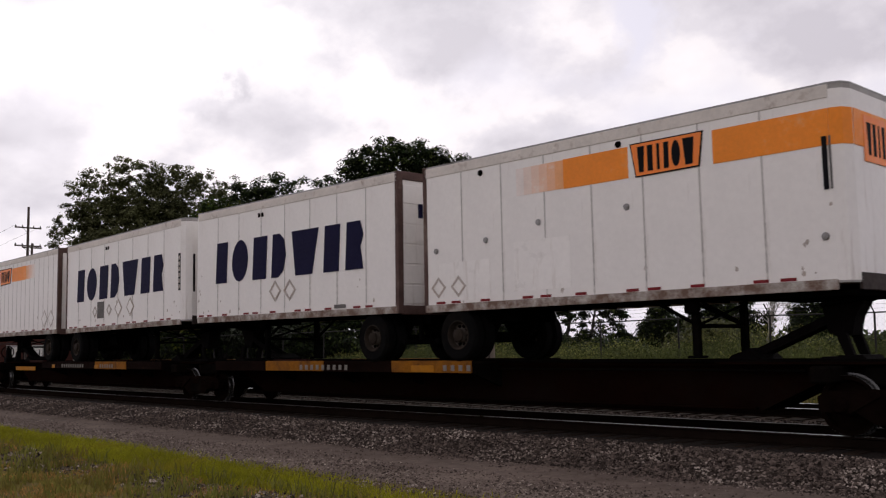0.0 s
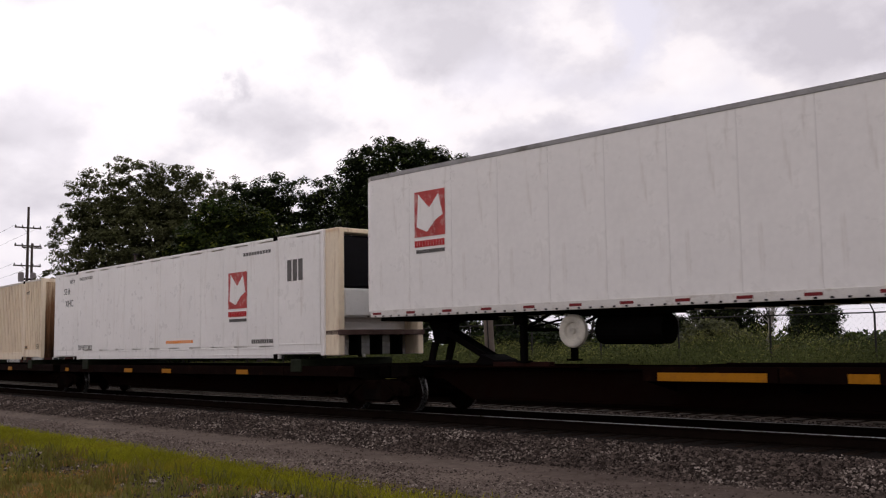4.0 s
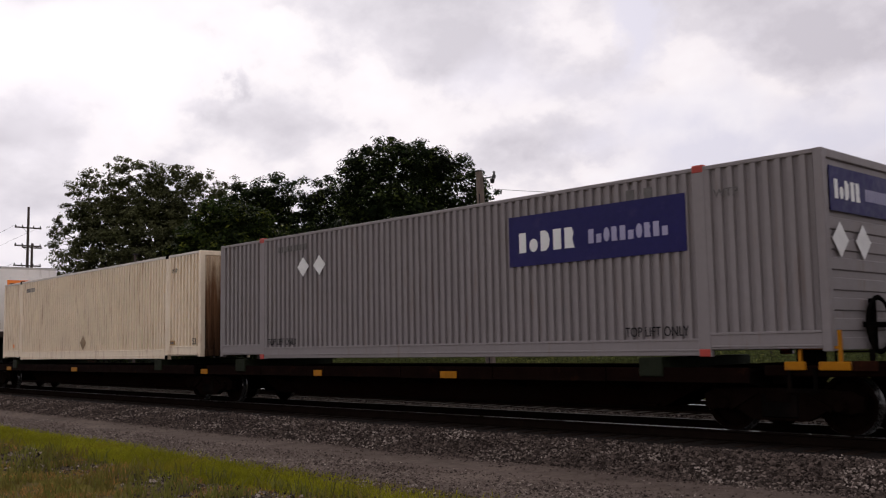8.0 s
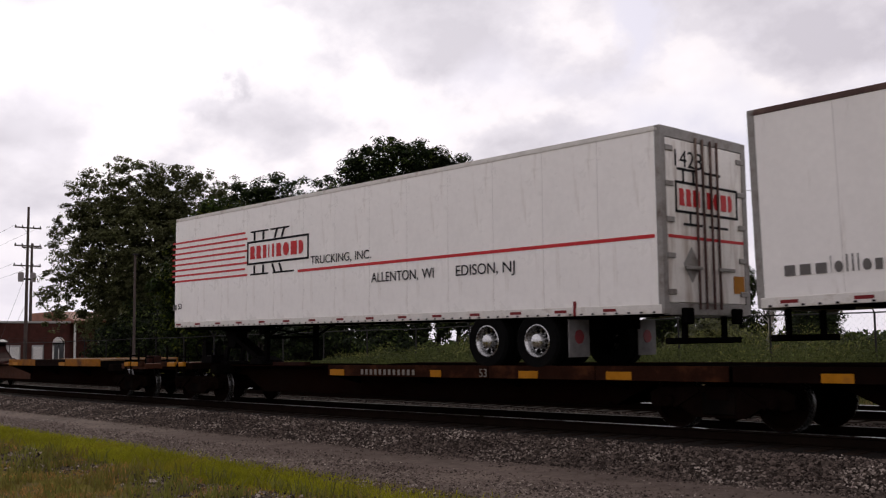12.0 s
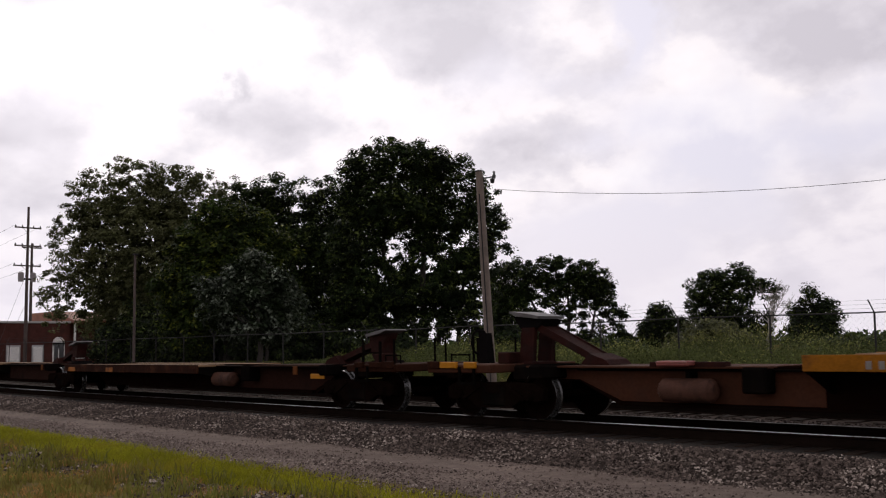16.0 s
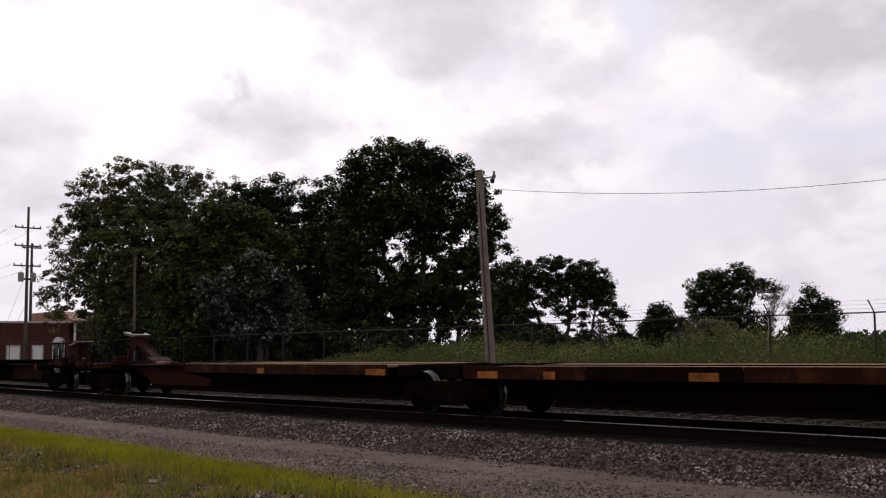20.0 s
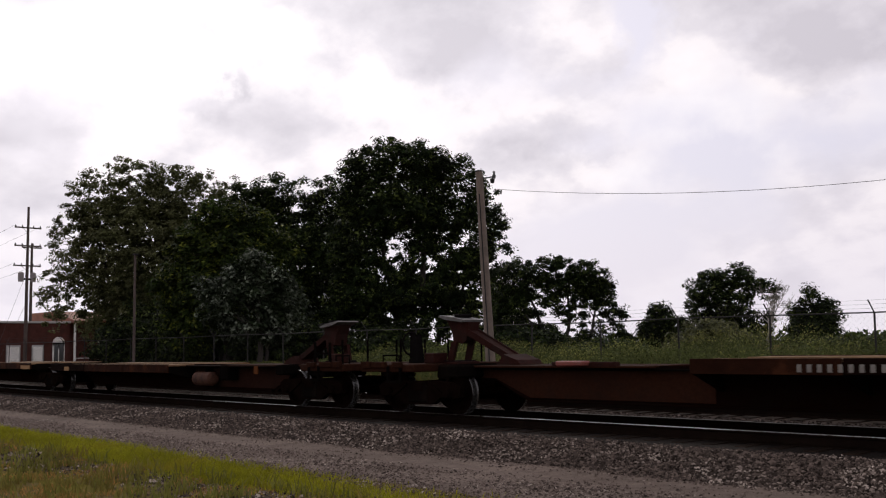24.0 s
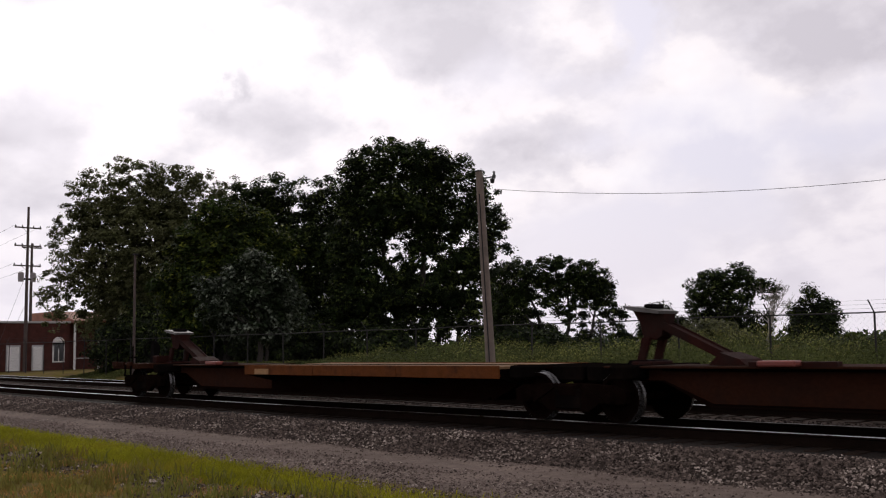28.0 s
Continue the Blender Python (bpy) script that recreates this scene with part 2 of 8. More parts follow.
M_TAN = mat("cream_container_paint", (0.86, 0.73, 0.55), 0.5, var=0.07, scale=0.7, dirt=(0.46, 0.29, 0.17), dirt_amt=0.24, dirt_scale=2.4, streak=True, gloss=0.3)
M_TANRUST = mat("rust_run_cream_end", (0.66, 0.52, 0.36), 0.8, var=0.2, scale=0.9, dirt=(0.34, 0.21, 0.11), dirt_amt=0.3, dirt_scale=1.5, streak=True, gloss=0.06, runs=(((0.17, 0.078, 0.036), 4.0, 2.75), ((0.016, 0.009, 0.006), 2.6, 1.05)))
M_GREY = mat("grey_container_paint", (0.245, 0.220, 0.220), 0.6, var=0.06, scale=0.7, dirt=(0.20, 0.15, 0.125), dirt_amt=0.15, dirt_scale=1.8, streak=True, gloss=0.25)
M_DIAMOND = mat("white_placard", (0.78, 0.78, 0.76), 0.5, var=0.08, scale=4)
M_REEF = mat("white_reefer_shell", (0.78, 0.78, 0.77), 0.35, var=0.05, scale=2)
M_NAVYGRILLE = mat("navy_cooling_grille", (0.010, 0.007, 0.030), 0.6, var=0.3, scale=6, gloss=0.25)
M_FADEDRED = mat("faded_red_emblem", (0.50, 0.13, 0.11), 0.6, var=0.35, scale=8, dirt=(0.55, 0.40, 0.36), dirt_amt=0.4, dirt_scale=6, gloss=0.2)
M_GRILLE = mat("dark_grille", (0.005, 0.005, 0.007), 0.6, var=0.3, scale=8, gloss=0.1)
# brown car paint with the shade below decks and loads mixed in
M_BROWN = mat("grimy_brown_paint_in_shade", (0.0075, 0.0028, 0.0019), 0.9, var=0.3, scale=1.5, dirt=(0.008, 0.005, 0.004), dirt_amt=0.5, bump=0.2, gloss=0.0)
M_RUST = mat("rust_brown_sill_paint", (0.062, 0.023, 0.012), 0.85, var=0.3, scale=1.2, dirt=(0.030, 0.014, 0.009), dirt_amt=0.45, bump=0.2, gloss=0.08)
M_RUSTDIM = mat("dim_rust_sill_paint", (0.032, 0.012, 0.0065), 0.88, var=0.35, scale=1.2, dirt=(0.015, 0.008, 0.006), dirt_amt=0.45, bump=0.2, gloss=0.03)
M_WORNPLATE = mat("worn_pale_steel", (0.105, 0.10, 0.098), 0.65, 0.1, var=0.25, scale=4, dirt=(0.05, 0.04, 0.035), dirt_amt=0.3)
M_PALEBAND = mat("dusty_pale_top_rail", (0.70, 0.65, 0.60), 0.6, var=0.12, scale=1.5, dirt=(0.30, 0.22, 0.17), dirt_amt=0.12, dirt_scale=3.5, gloss=0.2)
M_WEAR = mat("scuffed_worn_paint", (0.56, 0.50, 0.45), 0.7, var=0.3, scale=6, dirt=(0.30, 0.23, 0.18), dirt_amt=0.35, dirt_scale=6, gloss=0.1)
M_DARK = mat("grimy_shaded_underframe", (0.005, 0.004, 0.0035), 0.9, var=0.35, scale=2.5, dirt=(0.013, 0.008, 0.006), dirt_amt=0.2, gloss=0.0)
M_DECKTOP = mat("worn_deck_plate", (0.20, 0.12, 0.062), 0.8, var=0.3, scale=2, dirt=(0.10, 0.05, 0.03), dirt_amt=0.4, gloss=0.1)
M_DECKYEL = mat("yellow_deck_edge", (0.30, 0.115, 0.010), 0.7, var=0.3, scale=2.5, dirt=(0.055, 0.022, 0.011), dirt_amt=0.55, dirt_scale=2.5, gloss=0.06)
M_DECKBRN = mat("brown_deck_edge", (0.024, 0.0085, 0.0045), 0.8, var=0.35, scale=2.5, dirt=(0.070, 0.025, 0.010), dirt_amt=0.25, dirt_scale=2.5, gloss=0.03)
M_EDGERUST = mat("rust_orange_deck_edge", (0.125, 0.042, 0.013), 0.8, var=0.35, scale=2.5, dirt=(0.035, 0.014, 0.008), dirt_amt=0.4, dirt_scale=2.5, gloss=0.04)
M_EDGEDARK = mat("grimy_shaded_deck_edge", (0.0075, 0.0032, 0.0022), 0.85, var=0.35, scale=2.5, dirt=(0.034, 0.013, 0.006), dirt_amt=0.10, dirt_scale=3, gloss=0.02)
M_MARK = mat("yellow_reflective_mark", (0.40, 0.160, 0.006), 0.55, var=0.25, scale=5, dirt=(0.20, 0.08, 0.015), dirt_amt=0.25, dirt_scale=5, gloss=0.1)
M_MARKDIM = mat("rust_stained_reflective_plate", (0.30, 0.105, 0.022), 0.7, var=0.35, scale=4, dirt=(0.06, 0.022, 0.010), dirt_amt=0.45, dirt_scale=3, gloss=0.1)
M_MARKPALE = mat("weathered_pale_mark", (0.33, 0.20, 0.10), 0.7, var=0.3, scale=5, dirt=(0.10, 0.04, 0.02), dirt_amt=0.35, dirt_scale=5, gloss=0.05)
M_SILLDIM = mat("grimy_sill_plate", (0.026, 0.011, 0.0075), 0.9, var=0.35, scale=1.2, dirt=(0.010, 0.006, 0.005), dirt_amt=0.5, bump=0.2, gloss=0.02)
M_MARKW = mat("stencil_white", (0.22, 0.20, 0.18), 0.7, var=0.3, scale=6, gloss=0.1)
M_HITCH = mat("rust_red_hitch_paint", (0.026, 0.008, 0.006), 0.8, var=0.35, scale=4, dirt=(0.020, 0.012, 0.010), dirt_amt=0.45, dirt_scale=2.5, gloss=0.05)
M_HITCHDARK = mat("greasy_shaded_hitch", (0.0045, 0.0035, 0.0035), 0.8, var=0.3, scale=4, gloss=0.03)
M_TANK = mat("brown_air_tank", (0.078, 0.036, 0.024), 0.7, var=0.25, scale=4, dirt=(0.02, 0.012, 0.01), dirt_amt=0.35, dirt_scale=3, gloss=0.1)
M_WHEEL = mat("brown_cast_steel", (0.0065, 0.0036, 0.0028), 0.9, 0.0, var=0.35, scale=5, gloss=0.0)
M_TREAD = mat("polished_wheel_tread", (0.020, 0.019, 0.018), 0.26, 0.0, var=0.15, scale=8, gloss=0.9)
M_RAIL = mat("rusty_rail", (0.010, 0.0065, 0.005), 0.9, 0.0, var=0.3, scale=3, gloss=0.0)
M_RAILTOP = mat("polished_rail_head", (0.60, 0.60, 0.61), 0.30, 1.0, var=0.12, scale=6)
M_RAILSHADED = mat("shaded_rail_head", (0.055, 0.05, 0.047), 0.55, 0.3, var=0.2, scale=6, gloss=0.1)
M_TIE = mat("creosoted_tie", (0.016, 0.010, 0.007), 0.9, var=0.35, scale=4, bump=0.4, obj_var=0.25, gloss=0.1)


# ---------- mesh helpers ----------
class Geo:
    """Vertices and faces of one mesh."""

    def __init__(self):
        self.v, self.f = [], []

    def add(self, vs, fs):
        o = len(self.v)
        self.v.extend(vs)
        self.f.extend(tuple(i + o for i in f) for f in fs)
        return self

    def box(self, x0, x1, y0, y1, z0, z1, b=0.0):
        """A box, its edges chamfered by b."""
        x0, x1 = min(x0, x1), max(x0, x1)
        y0, y1 = min(y0, y1), max(y0, y1)
        z0, z1 = min(z0, z1), max(z0, z1)
        if b <= 0:
            vs = [(x, y, z) for x in (x0, x1) for y in (y0, y1) for z in (z0, z1)]
            return self.add(vs, [(0, 1, 3, 2), (4, 6, 7, 5), (0, 4, 5, 1), (2, 3, 7, 6), (0, 2, 6, 4), (1, 5, 7, 3)])
        b = min(b, (x1 - x0) * 0.45, (y1 - y0) * 0.45, (z1 - z0) * 0.45)
        vs, idx = [], {}
        for i, (x, sx) in enumerate(((x0, 1), (x1, -1))):
            for j, (y, sy) in enumerate(((y0, 1), (y1, -1))):
                for k, (z, sz) in enumerate(((z0, 1), (z1, -1))):
                    for a, p in enumerate(((x, y + sy * b, z + sz * b), (x + sx * b, y, z + sz * b), (x + sx * b, y + sy * b, z))):
                        idx[i, j, k, a] = len(vs)
                        vs.append(p)
        fs = []
        I = idx
        for i in (0, 1):
            q = [I[i, 0, 0, 0], I[i, 0, 1, 0], I[i, 1, 1, 0], I[i, 1, 0, 0]]
            fs.append(q if i == 0 else q[::-1])
            q = [I[0, i, 0, 1], I[1, i, 0, 1], I[1, i, 1, 1], I[0, i, 1, 1]]
            fs.append(q if i == 0 else q[::-1])
            q = [I[0, 0, i, 2], I[0, 1, i, 2], I[1, 1, i, 2], I[1, 0, i, 2]]
            fs.append(q if i == 0 else q[::-1])
        for i in (0, 1):
            for j in (0, 1):
                fs.append([I[i, j, 0, 0], I[i, j, 1, 0], I[i, j, 1, 1], I[i, j, 0, 1]])
                fs.append([I[i, 0, j, 0], I[i, 1, j, 0], I[i, 1, j, 2], I[i, 0, j, 2]])
                fs.append([I[0, i, j, 1], I[1, i, j, 1], I[1, i, j, 2], I[0, i, j, 2]])
                for k in (0, 1):
                    fs.append([I[i, j, k, 0], I[i, j, k, 1], I[i, j, k, 2]])
        return self.add(vs, fs)

    def prism(self, pts, y0, y1):
        """A polygon in x and z, drawn out along y."""
        n = len(pts)
        vs = [(x, y0, z) for x, z in pts] + [(x, y1, z) for x, z in pts]
        fs = [tuple(range(n)), tuple(range(2 * n - 1, n - 1, -1))] + [(i, i + n, (i + 1) % n + n, (i + 1) % n) for i in range(n)]
        return self.add(vs, fs)

    def slab(self, pts, z0, z1):
        """A polygon in x and y, drawn out along z."""
        n = len(pts)
        vs = [(x, y, z0) for x, y in pts] + [(x, y, z1) for x, y in pts]
        fs = [tuple(range(n - 1, -1, -1)), tuple(range(n, 2 * n))] + [(i, (i + 1) % n, (i + 1) % n + n, i + n) for i in range(n)]
        return self.add(vs, fs)

    def tube(self, a, b, r0, r1=None, n=8, caps=True):
        """A round bar from a to b."""
        r1 = r0 if r1 is None else r1
        a, b = Vector(a), Vector(b)
        d = (b - a).normalized()
        s = d.orthogonal().normalized()
        t = d.cross(s)
        vs = []
        for p, r in ((a, r0), (b, r1)):
            for i in range(n):
                w = 2 * math.pi * i / n
                vs.append(tuple(p + (s * math.cos(w) + t * math.sin(w)) * r))
        fs = [(i, (i + 1) % n, (i + 1) % n + n, i + n) for i in range(n)]
        if caps:
            fs += [tuple(range(n - 1, -1, -1)), tuple(range(n, 2 * n))]
        return self.add(vs, fs)

    def beam(self, a, b, w, h):
        """A square bar from a to b in the x-z plane, w wide along y, h thick."""
        a, b = Vector(a), Vector(b)
        d = (b - a).normalized()
        n = Vector((-d.z, 0, d.x)) * (h / 2)
        vs = []
        for p in (a, b):
            for sy in (-1, 1):
                for sn in (-1, 1):
                    q = p + n * sn
                    vs.append((q.x, q.y + sy * w / 2, q.z))
        return self.add(vs, [(0, 1, 3, 2), (4, 6, 7, 5), (0, 4, 5, 1), (2, 3, 7, 6), (0, 2, 6, 4), (1, 5, 7, 3)])

    def lathe(self, prof, c, n=20, axis='y'):
        """A profile of (radius, offset) turned about an axis through c."""
        m = len(prof)
        vs = []
        for i in range(n):
            w = 2 * math.pi * i / n
            for r, o in prof:
                if axis == 'y':
                    vs.append((c[0] + r * math.cos(w), c[1] + o, c[2] + r * math.sin(w)))
                elif axis == 'x':
                    vs.append((c[0] + o, c[1] + r * math.cos(w), c[2] + r * math.sin(w)))
                else:
                    vs.append((c[0] + r * math.cos(w), c[1] + r * math.sin(w), c[2] + o))
        fs = []
        for i in range(n):
            j = (i + 1) % n
            for k in range(m - 1):
                fs.append((i * m + k, i * m + k + 1, j * m + k + 1, j * m + k))
        return self.add(vs, fs)

    def mesh(self, name, material, smooth=False):
        me = bpy.data.meshes.new(name)
        me.from_pydata(self.v, [], self.f)
        if material:
            me.materials.append(material)
        bm = bmesh.new()
        bm.from_mesh(me)
        bmesh.ops.recalc_face_normals(bm, faces=bm.faces)
        bm.to_mesh(me)
        bm.free()
        if smooth:
            me.shade_smooth()
            me.set_sharp_from_angle(angle=radians(35))
        return me


def part(name, geo, material, parent, label="", smooth=False):
    """Links a mesh as one part under a thing or a part."""
    ob = new(name, geo.mesh(name, material, smooth))
    ob.parent = parent
    if label:
        ob["label"] = label
    return ob


def share(name, me, parent, loc=(0, 0, 0)):
    """A further part on the same mesh."""
    ob = new(name, me)
    ob.parent = parent
    ob.location = loc
    return ob


def thing(name, label, category, group=""):
    return tagged(new(name), label, category, group)


def solid(name, geo, material, label, category="", group="", kind="", smooth=False):
    """A thing or a piece of the setting that is one mesh."""
    return tagged(new(name, geo.mesh(name, material, smooth)), label, category, group, kind)


def writing(name, text, size, x, z, material, parent, y=-1.312, shear=0.0, width=None, turn=0.0, end=None):
    """Words on a side wall (x from the left, z the foot of the letters), or on an end wall at x=end."""
    cu = bpy.data.curves.new("letters", 'FONT')
    cu.body, cu.size, cu.extrude, cu.shear = text, size, 0.002, shear
    tmp = bpy.data.objects.new("letters", cu)
    me = bpy.data.meshes.new_from_object(tmp)
    bpy.data.objects.remove(tmp)
    if width:
        xs = [v.co.x for v in me.vertices]
        k = width / (max(xs) - min(xs))
        for v in me.vertices:
            v.co.x *= k
    me.name = name
    me.materials.append(material)
    ob = new(name, me)
    ob.parent = parent
    ob.matrix_local = pose(x, y, z, 90, 0, 0) if end is None else pose(end, x, z, 90, 0, 90)
    return ob


def bars(name, x0, x1, z0, z1, n, material, parent, y=-1.312, lean=0.0, gap=0.25, end=None):
    """A row of plain upright bars in place of a mark's letters."""
    w = (x1 - x0) / n
    pts = [(0, 0), ((1 - gap) * w, 0), ((1 - gap) * w + lean * (z1 - z0), z1 - z0), (lean * (z1 - z0), z1 - z0)]
    g = Geo()
    if end is None:
        g.prism(pts, -0.002, 0.006)
    else:
        vs = [(o, p, q) for o in (-0.006, 0.003) for p, q in pts]
        g.add(vs, [(0, 1, 2, 3), (7, 6, 5, 4), (0, 4, 5, 1), (1, 5, 6, 2), (2, 6, 7, 3), (3, 7, 4, 0)])
    me = g.mesh(name, material)
    for i in range(n):
        share(name, me, parent, (x0 + i * w, y, z0) if end is None else (end, x0 + i * w, z0))


# plain solid shapes that stand in for a company mark, in a box one wide and one high
ROUND = [(0.5 + 0.5 * math.cos(math.pi * k / 8), 0.5 + 0.5 * math.sin(math.pi * k / 8)) for k in range(16)]
SHAPES = {"slab": [(0.05, 0), (0.95, 0), (0.95, 1), (0.05, 1)], "cut": [(0, 0), (1, 0), (0.8, 0.45), (0.95, 0.7), (0.75, 1), (0, 1)], "disc": ROUND,
          "bowl": [(0.2, 0), (0.82, 0), (1, 1), (0, 1)],
          "half": [(0, 0), (0.5, 0), (0.85, 0.15), (1, 0.5), (0.85, 0.85), (0.5, 1), (0, 1)],
          "bar": [(0.25, 0), (0.75, 0), (0.75, 1), (0.25, 1)], "low": [(0.08, 0), (0.92, 0), (0.92, 0.62), (0.08, 0.62)], "lowdisc": [(u, v * 0.66) for u, v in ROUND]}


def blocks(name, x0, x1, z0, z1, order, material, parent, y=-1.312, lean=0.0, gap=0.26, end=None):
    """A row of plain solid shapes in place of a company mark; order: (shape, relative width) one after the other."""
    if isinstance(order, int):
        order = [(("slab", "cut", "disc", "low")[(i * 3) % 4], 1.0) for i in range(order)]
    full = sum(w for _, w in order)
    h = z1 - z0
    x = x0
    made = {}
    for kind, w in order:
        step = (x1 - x0) * w / full
        k = step * (1 - gap / w)
        key = (kind, w)
        if key not in made:
            g = Geo()
            pts = [(u * k + lean * v * h, v * h) for u, v in SHAPES[kind]]
            m = len(pts)
            if end is None:
                g.prism(pts, -0.002, 0.006)
            else:
                g.add([(o, u, v) for o in (-0.006, 0.003) for u, v in pts], [tuple(range(m)), tuple(range(2 * m - 1, m - 1, -1))] + [(i, i + m, (i + 1) % m + m, (i + 1) % m) for i in range(m)])
            made[key] = g.mesh(name, material)
        share(name, made[key], parent, (x, y, z0) if end is None else (end, x, z0))
        x += step


NAVY_MARK = [("slab", 1.0), ("disc", 1.2), ("slab", 1.1), ("half", 1.0), ("bowl", 1.6), ("slab", 1.05), ("cut", 1.05)]
SIGN_MARK = [("bowl", 1.0), ("slab", 0.85), ("bar", 0.8), ("slab", 0.8), ("disc", 1.1), ("bowl", 1.35)]
DISC_MARK = [("slab", 1.1), ("bar", 0.8), ("slab", 0.8), ("bar", 0.5), ("cut", 1.1), ("slab", 1.1), ("half", 1.0), ("slab", 0.85)]
SMALL_MARK = [("low", 0.85), ("slab", 0.9), ("bar", 0.45), ("low", 1.0), ("lowdisc", 1.0), ("low", 1.0), ("low", 0.7), ("low", 0.85), ("bar", 0.3), ("bar", 0.45), ("low", 0.9), ("lowdisc", 0.9)]
BOX_MARK = [("cut", 1.0), ("cut", 1.0), ("slab", 0.8), ("bar", 0.5), ("bar", 0.8), ("cut", 1.0), ("disc", 1.1), ("slab", 1.2), ("half", 0.9)]
PANEL_MARK = [("slab", 0.9), ("lowdisc", 0.95), ("half", 1.0), ("slab", 0.95), ("cut", 1.0)]


def plate(name, x0, x1, z0, z1, material, parent, y=-1.308, label="", t=0.006, end=None):
    """A flat painted or fixed panel on a side wall, or on an end wall at x=end."""
    if end is None:
        return part(name, Geo().box(x0, x1, y, y + t, z0, z1), material, parent, label)
    return part(name, Geo().box(end - t, end + 0.004, x0, x1, z0, z1), material, parent, label)
# ---------- the train's loads ----------
def rubber_wheels(root, x, hub_mat, z=1.565, r=0.50):
    """One axle: dual tyres on each end."""
    for side in (-1, 1):
        g = Geo()
        for k in (0, 1):
            yo = side * (1.16 - 0.31 * k)
            g.lathe([(r - 0.23, -0.12), (r - 0.05, -0.135), (r, -0.09), (r, 0.09), (r - 0.05, 0.135), (r - 0.23, 0.12)], (x, yo, z), 24)
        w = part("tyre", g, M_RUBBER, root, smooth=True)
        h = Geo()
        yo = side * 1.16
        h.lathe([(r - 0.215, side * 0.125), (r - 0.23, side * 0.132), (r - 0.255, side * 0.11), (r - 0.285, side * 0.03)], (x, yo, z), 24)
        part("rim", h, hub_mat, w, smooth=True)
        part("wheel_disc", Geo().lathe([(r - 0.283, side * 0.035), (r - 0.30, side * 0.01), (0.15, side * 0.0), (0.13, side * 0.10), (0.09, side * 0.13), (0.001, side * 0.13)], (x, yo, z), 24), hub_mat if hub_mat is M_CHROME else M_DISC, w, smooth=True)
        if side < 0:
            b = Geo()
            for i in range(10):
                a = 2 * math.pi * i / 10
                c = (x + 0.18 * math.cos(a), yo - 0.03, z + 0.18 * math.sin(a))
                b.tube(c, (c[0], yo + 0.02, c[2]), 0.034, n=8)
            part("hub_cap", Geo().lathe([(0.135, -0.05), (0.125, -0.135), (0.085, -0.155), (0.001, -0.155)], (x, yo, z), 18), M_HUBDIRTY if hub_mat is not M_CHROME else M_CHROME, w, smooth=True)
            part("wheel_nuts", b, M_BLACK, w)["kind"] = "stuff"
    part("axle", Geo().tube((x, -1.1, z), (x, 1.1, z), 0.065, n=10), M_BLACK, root)


